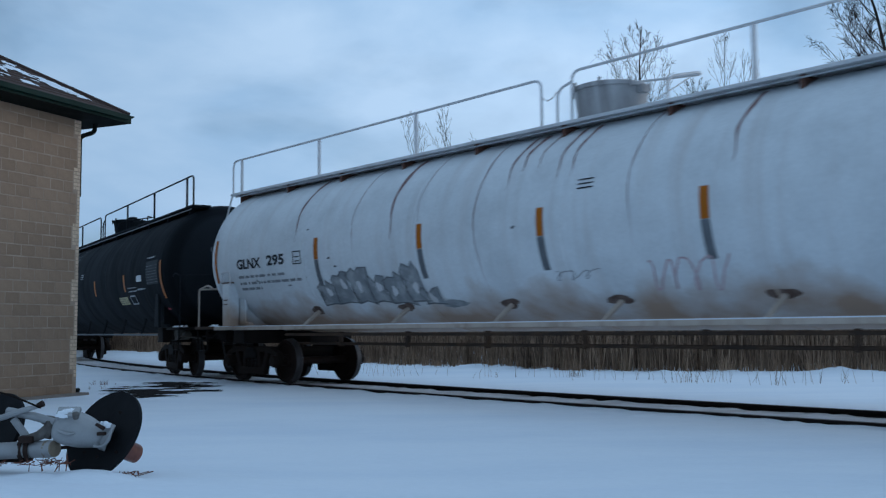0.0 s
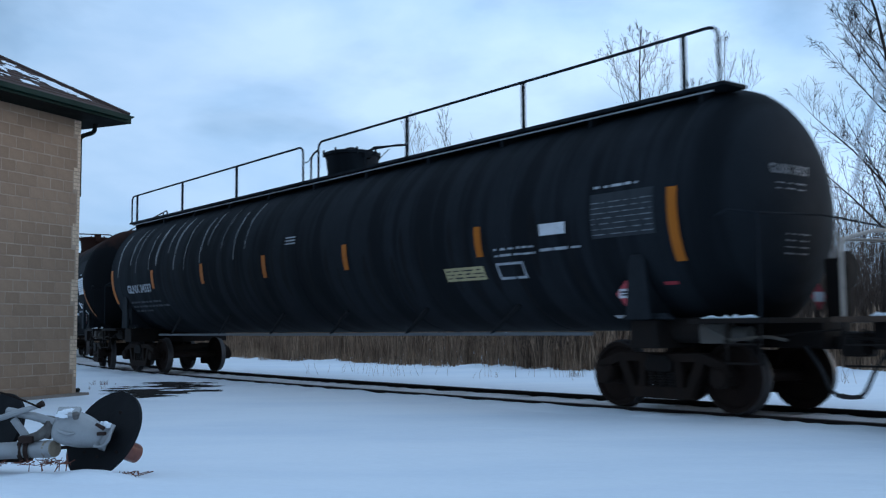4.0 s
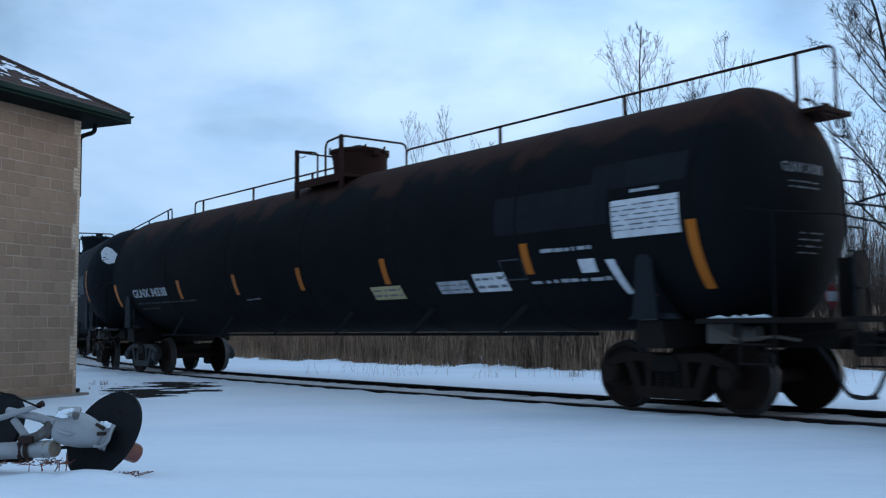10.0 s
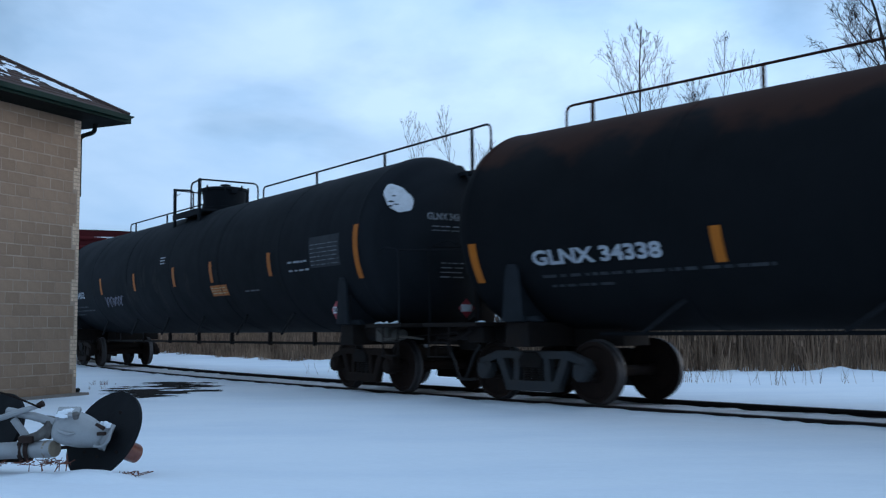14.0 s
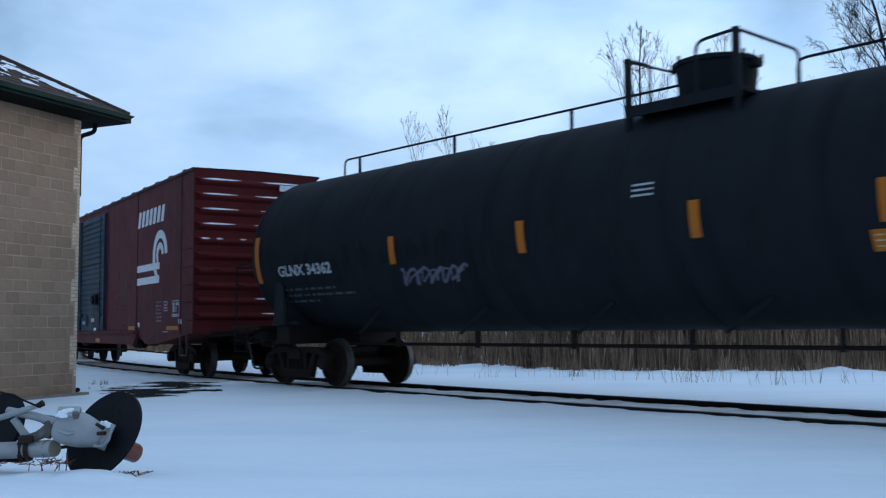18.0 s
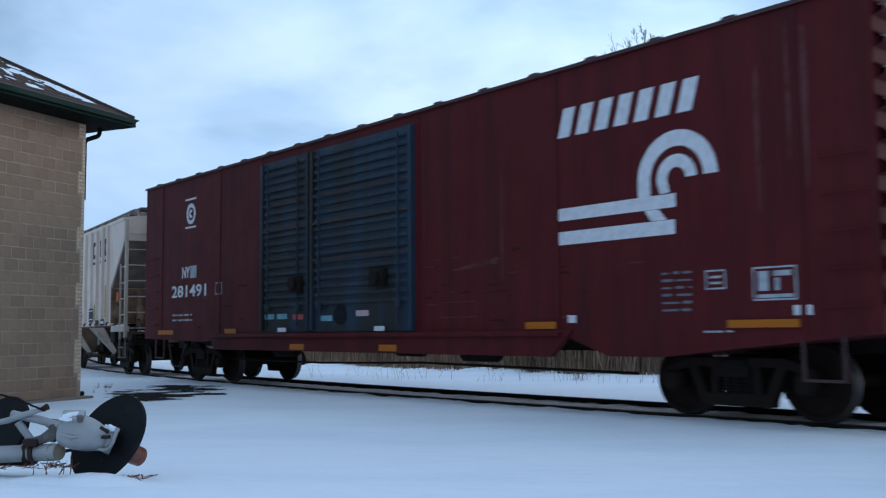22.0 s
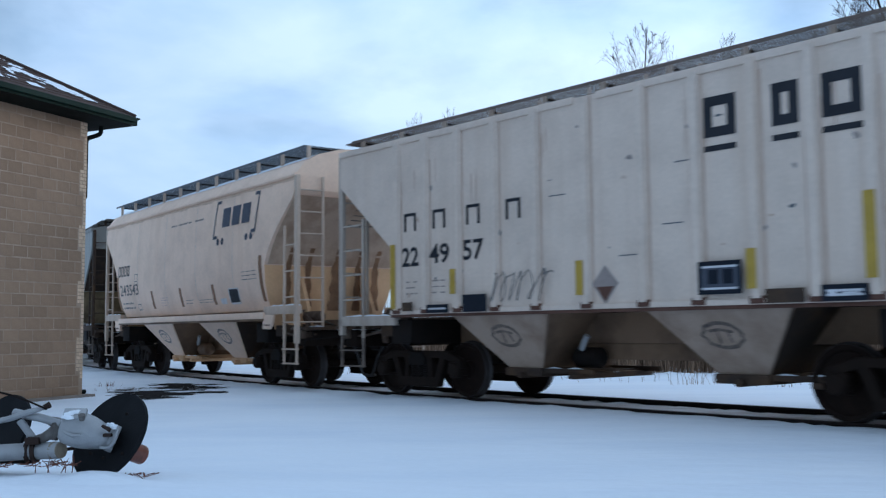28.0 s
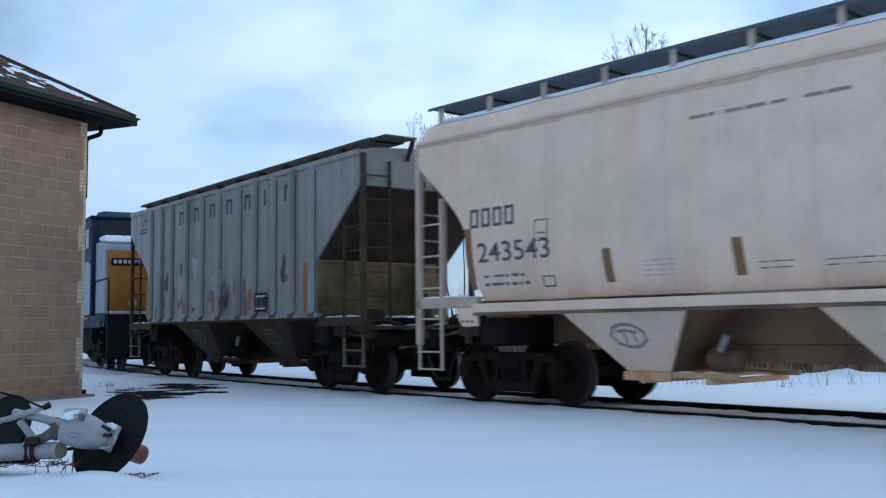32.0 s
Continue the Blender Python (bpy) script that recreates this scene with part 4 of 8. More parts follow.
def tank_car(name, label, paint, half, style, trucks, decals, strips, rail_paint=None, grey=False):
    car = tagged(new(name), label, "tank car", "cars of the freight train")
    R, Z = TANK_R, TANK_Z
    rp = rail_paint or paint
    str_half = half - 0.72
    prof = [(-half, 0.0)]
    for k in range(1, 13):
        a = math.pi / 2 * k / 12
        prof.append((-str_half - 0.72 * math.cos(a), R * math.sin(a)))
    seams = [-str_half * 0.64, -str_half * 0.3, str_half * 0.04, str_half * 0.36, str_half * 0.68]
    mid = []
    for x in seams:
        mid += [(x - 0.03, R), (x - 0.02, R + 0.007), (x + 0.02, R + 0.007), (x + 0.03, R)]
    prof = prof + mid + [(-x, r) for x, r in prof[::-1]]
    tank = part("tank", lathe(bmesh.new(), prof, 72, "X", (0, 0, Z)), paint, car, smooth=25)
    # band where the head is welded on
    for s in (1, -1):
        lx = s * (str_half)
        part("head_seam", lathe(bmesh.new(), [(lx - 0.04, R + 0.001), (lx - 0.02, R + 0.009), (lx + 0.02, R + 0.009), (lx + 0.04, R + 0.001)], 72, "X", (0, 0, Z)), paint, car)
    # stub sills, bolsters and saddles
    for s in (1, -1):
        bx = s * trucks
        bm = bmesh.new()
        e = s * (half + 0.42)
        box(bm, min(bx - s * 1.1, e), max(bx - s * 1.1, e), -0.32, 0.32, 0.80, 1.14, 0.015)
        part("stub_sill", bm, GRIME, car)
        bm = bmesh.new()
        slab(bm, [(bx - 0.24, 0.80), (bx + 0.24, 0.80), (bx + 0.2, 1.15), (bx - 0.2, 1.15)], -1.36, 1.36, 0.01)
        part("body_bolster", bm, GRIME, car)
        for y in (-1, 1):
            bm = bmesh.new()
            pts = [(bx - 0.2, 1.16), (bx + 0.2, 1.16), (bx + 0.13, 1.9), (bx + 0.08, 1.98), (bx - 0.08, 1.98), (bx - 0.13, 1.9)]
            slab(bm, pts, y * (1.28 if style == "sill" else 1.43) - 0.03, y * (1.28 if style == "sill" else 1.43) + 0.03, 0.01)
            slab(bm, [(bx - 0.42, 1.16), (bx + 0.42, 1.16), (bx + 0.3, 1.24), (bx - 0.3, 1.24)], y * 1.26 - 0.05, y * 1.26 + 0.05, 0.01)
            slab(bm, [(bx - 0.05, 1.16), (bx + 0.05, 1.16), (bx + 0.05, 1.7), (bx - 0.05, 1.7)], min(y * 0.7, y * 1.28), max(y * 0.7, y * 1.28))
            part("saddle", bm, paint if style == "sill" else SADDLE, car, "" if style == "sill" else "dull grey saddle plate")
        # end platform with its grab irons and steps
        bm = bmesh.new()
        px0, px1 = s * (trucks + 0.75), s * (half + 0.42)
        box(bm, min(px0, px1), max(px0, px1), -1.42, 1.42, 1.10, 1.16, 0.006)
        part("end_platform", bm, DARKBROWN if style == "sill" else GRIME, car)
        r = random.Random(int(half * 10) + s + len(name) + len(car.name))
        bm = bmesh.new()
        for k in range(6):
            sx, sy, w = r.uniform(min(px0, px1) + 0.2, max(px0, px1) - 0.2), r.choice((-1.3, -1.1, -0.7, 0.2, 0.9)), r.uniform(0.05, 0.16)
            tube(bm, [(sx - w, sy, 1.162), (sx, sy + 0.03, 1.175), (sx + w, sy, 1.162)], [0.008, r.uniform(0.02, 0.04), 0.008], 6)
        part("platform_snow", bm, SNOW, car, "scraps of snow on the end platform")["kind"] = "stuff"
        # brake gear and valves hung at the platform
        bm = bmesh.new()
        vx = s * (trucks + 0.95)
        box(bm, vx - 0.2, vx + 0.16, -1.22, -0.95, 0.86, 1.1, 0.03)
        lathe(bm, [(-0.12, 0.0), (-0.12, 0.09), (0.1, 0.09), (0.12, 0.0)], 12, "X", (vx + s * 0.34, -1.08, 0.98))
        tube(bm, bent([(vx, -1.3, 1.05), (vx + s * 0.3, -1.32, 0.9), (vx + s * 0.8, -1.3, 0.95), (s * (half + 0.3), -0.9, 0.9)], 0.1), 0.02, 6)
        part("brake_valve", bm, DKGREY if s == 1 else GRIME, car, "grimy brake valve and pipe")
        bm = bmesh.new()
        x = s * (half + 0.3)
        gz, gr = (1.98, 0.02) if style == "sill" else (2.35, 0.014)
        for y in (-1.38,):
            tube(bm, bent([(x, y, 1.15), (x, y, gz), (x - s * 0.42, y, gz + 0.08), (x - s * 0.62, y, gz)], 0.1), gr, 7)
            tube(bm, bent([(x, y, gz), (x, 0.0, gz + 0.06), (x, 1.38, gz), (x, 1.38, 1.15)], 0.12), gr, 7)
        part("grab_rail", bm, POST if style == "sill" else rp, car)
        bm = bmesh.new()
        for sx in (x - s * 0.45, x):
            box(bm, sx - 0.014, sx + 0.014, -1.41, -1.39, 0.62, 1.12)
        for z in (0.64, 0.86):
            box(bm, min(x - s * 0.45, x), max(x - s * 0.45, x), -1.44, -1.36, z - 0.01, z + 0.01)
        part("sill_step", bm, GRIME, car)
        add_coupler(car, s * (half + 0.1), s)
        add_truck(car, bx, grey and s == -1)
    # brake gear on the leading end
    bm = bmesh.new()
    lathe(bm, [(0, 0.0), (0, 0.24), (0.04, 0.24), (0.04, 0.2), (0.05, 0.05), (0.06, 0.0)], 20, "X", (half + 0.3, 0.45, 1.75))
    box(bm, half + 0.1, half + 0.3, 0.3, 0.6, 1.16, 1.9, 0.02)
    part("brake_wheel", bm, GRIME, car)
    if style != "cross":
        bm = bmesh.new()
        lathe(bm, [(-0.42, 0.0), (-0.42, 0.12), (-0.38, 0.16), (0.38, 0.16), (0.42, 0.12), (0.42, 0.0)], 16, "X", (half - 1.15, -0.95, 1.02))
        part("air_reservoir", bm, GRIME, car)
    # rods under the shell, held by slanting brackets
    if style != "rod":
        bm = bmesh.new()
        tube(bm, [(-trucks + 1.2, -0.98, 0.98), (trucks - 1.2, -0.98, 0.98)], 0.026, 7)
        # on the walkway car the light this rail catches is painted in grey
        part("bottom_rail", bm, FOILGREY if style == "walk" else (DARKBROWN if style == "sill" else rp), car)
    feet = (-6.3, -3.6, -1.1, 1.0, 3.42, 5.9) if style == "sill" else (-6.1, -3.4, -0.95, 1.45, 3.9, 6.15)
    for i, x in enumerate(feet):
        bm = bmesh.new()
        z1 = 1.42
        y1 = math.sqrt(R * R - (z1 - Z) ** 2)
        if style == "sill":
            tube(bm, [(x + 0.06, -y1, z1), (x, -1.40, 1.13)], [0.045, 0.03], 8)
            part("rust_blotch", lay(blob(x + 0.05, z1 + 0.02, 0.2, 0.07, i, 0.3, 18), 0, 0, R, Z, off=0.004), RUSTBROWN, car, "dark rust round a bracket")
        else:
            tube(bm, [(x, -y1 + 0.02, z1), (x - 0.7, -0.98, 0.99)], [0.04, 0.028], 7)
        part("bracket", bm, POST if style == "sill" else DISC, car)
    if style == "sill":
        bm = bmesh.new()
        box(bm, -trucks - 0.9, trucks + 0.9, -1.46, -1.38, 1.08, 1.15, 0.006)
        part("side_rail", bm, POST, car)
        bm = bmesh.new()
        box(bm, -trucks - 0.9, trucks + 0.9, -1.45, -1.39, 1.15, 1.165, 0.004)
        part("rail_snow", bm, SNOW, car, "thin snow along the rail")
    if style in ("sill", "rod"):
        bm = bmesh.new()
        tube(bm, [(-trucks + 1.0, -0.6, 0.80), (trucks - 1.0, -0.6, 0.80)], 0.028, 7)
        for i in range(7):
            x = -trucks + 2.6 + i * (2 * trucks - 5.2) / 6
            box(bm, x - 0.03, x + 0.03, -0.64, -0.56, 0.75, 1.03)
        part("brake_rod", bm, GRIME if style == "rod" else DARKBROWN, car)
    # dome and its platform
    dx, dc = 0.42, -0.02 if style == "walk" else 0.1
    dome_r = 0.54 if style == "walk" else 0.56
    bm = lathe(bmesh.new(), [(3.95, 0.0), (3.95, dome_r - 0.06), (4.12, dome_r - 0.06), (4.13, dome_r - 0.02), (4.2, dome_r - 0.02), (4.21, dome_r - 0.05), (4.62, dome_r), (4.63, dome_r + 0.03),
                              (4.69, dome_r + 0.03), (4.71, dome_r - 0.03), (4.74, 0.0)], 32, "Z", (dc, 0, 0))
    lathe(bm, [(4.72, 0.0), (4.72, 0.12), (4.84, 0.13), (4.87, 0.0)], 14, "Z", (dc - 0.15, 0.1, 0))
    for k in range(8):
        a = 0.4 + k * math.pi / 4
        c = Vector((dc + math.cos(a) * (dome_r + 0.045), math.sin(a) * (dome_r + 0.045), 0))
        lathe(bm, [(4.6, 0.0), (4.6, 0.022), (4.74, 0.022), (4.74, 0.0)], 6, "Z", c)
    box(bm, dc - 0.06, dc + 0.06, dome_r - 0.05, dome_r + 0.1, 4.3, 4.7, 0.01)
    box(bm, dc + dome_r - 0.02, dc + dome_r + 0.1, -0.08, 0.08, 4.52, 4.64, 0.02)
    part("dome", bm, DOMEGREY if style == "sill" else rp, car)
    if style in ("walk", "sill"):
        # a full-length running board and one long handrail on the yard side
        wy = -0.62
        wz = 4.10
        bm = bmesh.new()
        x0, x1 = -str_half - 0.52, str_half + 0.3
        box(bm, x0, x1, wy - 0.28, wy + 0.18, wz - 0.05, wz, 0.004)
        part("running_board", bm, rp, car)
        # pale bar added for the bright sky that shows under the board
        bm = tube(bmesh.new(), [(x0 + 0.2, wy - 0.25, wz - 0.09), (x1 - 0.2, wy - 0.25, wz - 0.09)], 0.012, 6)
        part("board_pipe", bm, PALE, car)
        for i in range(11):
            x = x0 + 0.4 + i * (x1 - x0 - 0.8) / 10
            bm = bmesh.new()
            slab(bm, [(x - 0.03, wz - 0.04), (x + 0.03, wz - 0.04), (x + 0.03, wz - 0.3), (x - 0.03, wz - 0.3)], wy - 0.24, wy + 0.1)
            part("board_bracket", bm, RUST if style == "sill" else rp, car)
        ry = wy - 0.22
        rz = 4.83
        for a, b in ((x0 + 0.02, -0.56), (0.05, x1 - 0.12)):
            bm = bmesh.new()
            tube(bm, bent([(a, ry, wz), (a, ry, rz), (b, ry, rz), (b, ry, wz)], 0.16), 0.022, 7)
            part("handrail", bm, rp, car)
            for x in ((-9.6, -6.57, -3.56) if a < 0 else (3.06, 6.08, 9.12)):
                bm = bmesh.new()
                box(bm, x - 0.028, x + 0.028, ry - 0.02, ry + 0.02, wz - 0.02, rz - 0.02)
                part("rail_post", bm, rp, car)
        bm = bmesh.new()
        tube(bm, bent([(-0.24, ry, wz), (-0.24, ry, wz + 0.5), (0.05, ry, wz + 0.58)], 0.16), 0.02, 7)
        tube(bm, bent([(0.0, 0.55, 4.2), (-0.1, 0.55, 4.9), (1.5, 0.3, 4.68), (1.75, -0.1, 4.6), (1.75, ry, 4.42), (1.75, ry, wz)], 0.16), 0.02, 7)
        tube(bm, [(-0.56, ry, 4.55), (-0.45, ry, 4.48), (-0.34, ry, 4.5), (-0.24, ry, 4.58)], 0.009, 6)
        tube(bm, [(0.75, 0.1, 4.5), (0.95, 0.0, 4.38), (1.25, -0.2, 4.38), (1.75, -0.3, 4.5)], 0.009, 6)
        part("dome_rail", bm, rp, car)
        if style == "sill":
            bm = bmesh.new()
            tube(bm, bent([(x0, ry, wz), (x0 - 0.3, ry, wz - 0.55), (x0 - 0.55, ry, wz - 1.5)], 0.3), 0.02, 7)
            tube(bm, bent([(x0, 0.2, wz), (x0 - 0.3, 0.2, wz - 0.55), (x0 - 0.55, 0.2, wz - 1.5)], 0.3), 0.02, 7)
            part("end_rail", bm, rp, car)
    else:
        # a platform at the dome on the yard side, and handrails along the far side of the crown
        py = -1.02
        bm = bmesh.new()
        box(bm, -0.66, 1.1, py - 0.05, -0.45, 3.98, 4.04, 0.004)
        slab(bm, [(-0.66, 3.90), (1.1, 3.90), (1.1, 4.05), (-0.66, 4.05)], py - 0.06, py - 0.03)
        part("dome_platform", bm, rp, car)
        for x, top in ((-0.62, 4.72), (1.05, 4.78)):
            bm = bmesh.new()
            box(bm, x - 0.045, x + 0.045, py - 0.05, py + 0.01, 3.7, top, 0.004)
            part("platform_post", bm, rp, car)
        bm = bmesh.new()
        tube(bm, bent([(0.45, py, 4.03), (0.45, py, 4.72), (1.05, py, 4.76), (1.05, 0.5, 4.76), (1.05, 0.5, 4.05)], 0.14), 0.022, 7)
        part("platform_rail", bm, rp, car)
        bm = bmesh.new()
        tube(bm, bent([(-0.62, py, 4.7), (-0.62, -0.55, 4.72), (-0.62, -0.55, 4.1)], 0.1), 0.02, 7)
        tube(bm, [(-0.62, py, 4.68), (-0.4, -0.2, 4.62)], 0.018, 7)
        tube(bm, [(-0.62, py, 4.62), (-0.5, py, 4.54), (-0.3, py, 4.56)], 0.008, 6)
        part("platform_rail", bm, rp, car)
        ry, rz = 0.72, 4.71
        shift = -0.2 if style == "rod" else 0.0
        for a, b, posts in ((-9.4, -0.45, (-8.86, -5.88, -2.96)), (0.75, 10.14, (3.62, 6.58, 9.58))):
            k = shift if a < 0 else (0.16 if style == "rod" else 0.0)
            bm = bmesh.new()
            tube(bm, bent([(a + k, ry, 3.98), (a + k, ry, rz), (b + (k if b > 0 else 0), ry, rz), (b + (k if b > 0 else 0), ry, 3.6 if b > 0 else 4.3)], 0.14), 0.021, 7)
            part("handrail", bm, rp, car)
            for x in posts:
                bm = bmesh.new()
                box(bm, x + k - 0.026, x + k + 0.026, ry - 0.018, ry + 0.018, 3.9, rz)
                part("rail_post", bm, rp, car)
        bm = bmesh.new()
        box(bm, str_half - 0.1, str_half + 0.72, 0.3, 1.0, 3.78, 3.84, 0.004)
        part("end_step", bm, rp, car)
        # a ladder bent round the leading head, from the crown to the platform
        bm = bmesh.new()
        arcp = [(str_half + 0.45 + 0.52 * math.sin(a), 2.45 + 1.5 * math.cos(a)) for a in [math.pi / 2 * k / 8 for k in range(9)]]
        for y in (0.25, 0.67):
            tube(bm, [(px + 0.02, y, pz) for px, pz in arcp] + [(arcp[-1][0] + 0.03, y, 1.14)], 0.018, 7)
        for k in range(9):
            z = 1.4 + 0.29 * k
            px = float(np.interp(z, [p[1] for p in arcp[::-1]], [p[0] for p in arcp[::-1]])) + 0.02
            tube(bm, [(px, 0.25, z), (px, 0.67, z)], 0.013, 6)
        part("head_ladder", bm, rp, car, "bent ladder round the tank's head")
    # reflective stripes
    for x, z, h in strips:
        st = part("stripe", lay(rects([(-0.075, 0.075, -h, 0)]), x, z, R, Z, off=0.012), YELLOW, car, "yellow reflective stripe")
    decals(car)
    return car
# ---- markings and the cars of the train, front to rear ----
def frame_rects(x0, x1, z0, z1, w=0.02):
    return [(x0, x1, z0, z0 + w), (x0, x1, z1 - w, z1), (x0, x0 + w, z0 + w, z1 - w), (x1 - w, x1, z0 + w, z1 - w)]


def on_tank(car, name, items, mat, label="", off=0.006):
    ob = part(name, lay(rects(items), 0, 0, TANK_R, TANK_Z, off=off), mat, car, label, smooth=60)
    if len(items) > 1:
        ob["kind"] = "stuff"
    return ob


def tank_text(car, text, x, z, h, w, mat, bold=0.035):
    return part("lettering", lay(lettering(text, h, w, bold=bold), x, z, TANK_R, TANK_Z), mat, car)


def on_head(car, name, bm, half, mat, label="", off=0.012):
    """Lays a flat pattern, given in y and z, on the leading head of a tank."""
    for v in bm.verts:
        y, z = v.co.x, v.co.y
        rho = min(((y * y + (z - TANK_Z) ** 2) ** 0.5) / TANK_R, 0.999)
        v.co = Vector((half - 0.72 + 0.72 * math.sqrt(1 - rho * rho) + off, y, z))
    return part(name, bm, mat, car, label)


def blob(cx, cz, rx, rz, seed, rough=0.15, n=40):
    r = random.Random(seed)
    ph = [r.uniform(0, 6.28) for _ in range(4)]
    pts = []
    for k in range(n):
        a = 2 * math.pi * k / n
        q = 1 + rough * (math.sin(2 * a + ph[0]) * 0.5 + math.sin(3 * a + ph[1]) * 0.4 + math.sin(7 * a + ph[2]) * 0.2)
        pts.append((rx * q * math.cos(a), rz * q * math.sin(a)))
    bm = bmesh.new()
    last = [bm.verts.new((cx, cz, 0))] * n
    for f in (0.25, 0.5, 0.75, 1.0):
        now = [bm.verts.new((cx + x * f, cz + z * f, 0)) for x, z in pts]
        for k in range(n):
            bm.faces.new(list(dict.fromkeys((last[k], now[k], now[(k + 1) % n], last[(k + 1) % n]))))
        last = now
    return bm


def stroke(pts, w):
    """A flat ribbon along points in x and z, as sprayed or painted in one line."""
    bm, last = bmesh.new(), None
    for i, p in enumerate(pts):
        a, b = pts[max(0, i - 1)], pts[min(len(pts) - 1, i + 1)]
        dx, dz = b[0] - a[0], b[1] - a[1]
        d = math.hypot(dx, dz) or 1
        n = (-dz / d * w / 2, dx / d * w / 2)
        now = [bm.verts.new((p[0] + n[0], p[1] + n[1], 0)), bm.verts.new((p[0] - n[0], p[1] - n[1], 0))]
        if last:
            bm.faces.new((last[0], last[1], now[1], now[0]))
        last = now
    return bm


def scribble(x0, x1, z0, z1, loops, seed):
    r = random.Random(seed)
    out = []
    for k in range(loops * 14 + 1):
        t = k / (loops * 14)
        a = k / 14 * 2 * math.pi
        out.append((x0 + (x1 - x0) * t + 0.10 * math.sin(a * 1.0 + 1), (z0 + z1) / 2 + (z1 - z0) / 2 * math.cos(a + 0.6 * math.sin(t * 9 + seed)) * r.uniform(0.75, 1.0)))
    return out


def streaks(car, places, mat, z1=3.98):
    """Rust that ran down the shell from the walkway's brackets."""
    for x, z0, w in places:
        pts = [(x + 0.03 * math.sin(k), z1 - (z1 - z0) * k / 9) for k in range(10)]
        bm = bmesh.new()
        last = None
        for k, (px, pz) in enumerate(pts):
            ww = w * (1 - k / 9.5) * (1 + 0.3 * math.sin(k * 2.1 + x))
            now = [bm.verts.new((px - ww, pz, 0)), bm.verts.new((px + ww, pz, 0))]
            if last:
                bm.faces.new((last[0], last[1], now[1], now[0]))
            last = now
        part("rust_streak", lay(bm, 0, 0, TANK_R, TANK_Z, off=0.004), mat, car, "rust-red run below a bracket")


def head_marks(car, half, mat, seed, text):
    """Number, stencils and placard on the leading head."""
    bm = lettering(text, 0.13, 0.8, bold=0.03)
    for v in bm.verts:
        v.co = Vector((v.co.x - 0.56, v.co.y + 2.93, 0))
    on_head(car, "head_lettering", bm, half, mat)
    on_head(car, "head_stencil", rects(bars(-0.48, 0.12, 2.72, 2.86, 2, seed, 0.5)), half, mat)["kind"] = "stuff"
    on_head(car, "head_data", rects(bars(-0.3, 0.18, 1.92, 2.24, 4, seed + 1, 0.5)), half, mat)["kind"] = "stuff"
    x, y, z = half + 0.12, 0.12, 1.42
    bm = bmesh.new()
    bm.faces.new([bm.verts.new((x, y + a, z + b)) for a, b in ((0, -0.17), (0.17, 0), (0, 0.17), (-0.17, 0))])
    p = part("placard", bm, PLACARD, car, "red and white diamond placard", smooth=None)
    part("placard_panel", box(bmesh.new(), x + 0.002, x + 0.006, y - 0.11, y + 0.11, z - 0.06, z + 0.06), SIGNWHITE, p)
    part("placard_post", box(bmesh.new(), x - 0.03, x - 0.005, y - 0.015, y + 0.015, 1.14, z + 0.05), GRIME, p)


DARKRUN = material("black_oily_run", (0.0072, 0.0082, 0.0098), 0.75, dark=(0.012, 0.0135, 0.016), scale=2.5, amount=0.9, spec=0.08)
STENCILSLATE = material("faded_slate_stencil", (0.17, 0.18, 0.20), 0.7, dark=(0.3, 0.31, 0.33), scale=22, amount=0.95)
SADDLE = material("dull_grey_saddle_paint", (0.016, 0.019, 0.023), 0.75, scale=4, spec=0.1)
STREAK = material("glossy_run", (0.015, 0.018, 0.022), 0.27, dark=(0.010, 0.012, 0.015), scale=3, amount=0.9, bump=0.03, spec=0.3)
STENCILDIM = material("dim_grey_lettering", (0.07, 0.076, 0.085), 0.7, dark=(0.03, 0.033, 0.037), scale=6, amount=0.9, spec=0.15)
FAINT = material("faint_grey_lettering", (0.04, 0.043, 0.048), 0.7, dark=(0.015, 0.016, 0.018), scale=6, amount=0.9, spec=0.15)
SLATE = material("dusty_slate_grey", (0.014, 0.017, 0.021), 0.75, scale=5, spec=0.1)
DIMPALE = material("dim_pale_lettering", (0.20, 0.21, 0.23), 0.7, dark=(0.06, 0.065, 0.07), scale=7, amount=0.9, spec=0.2)


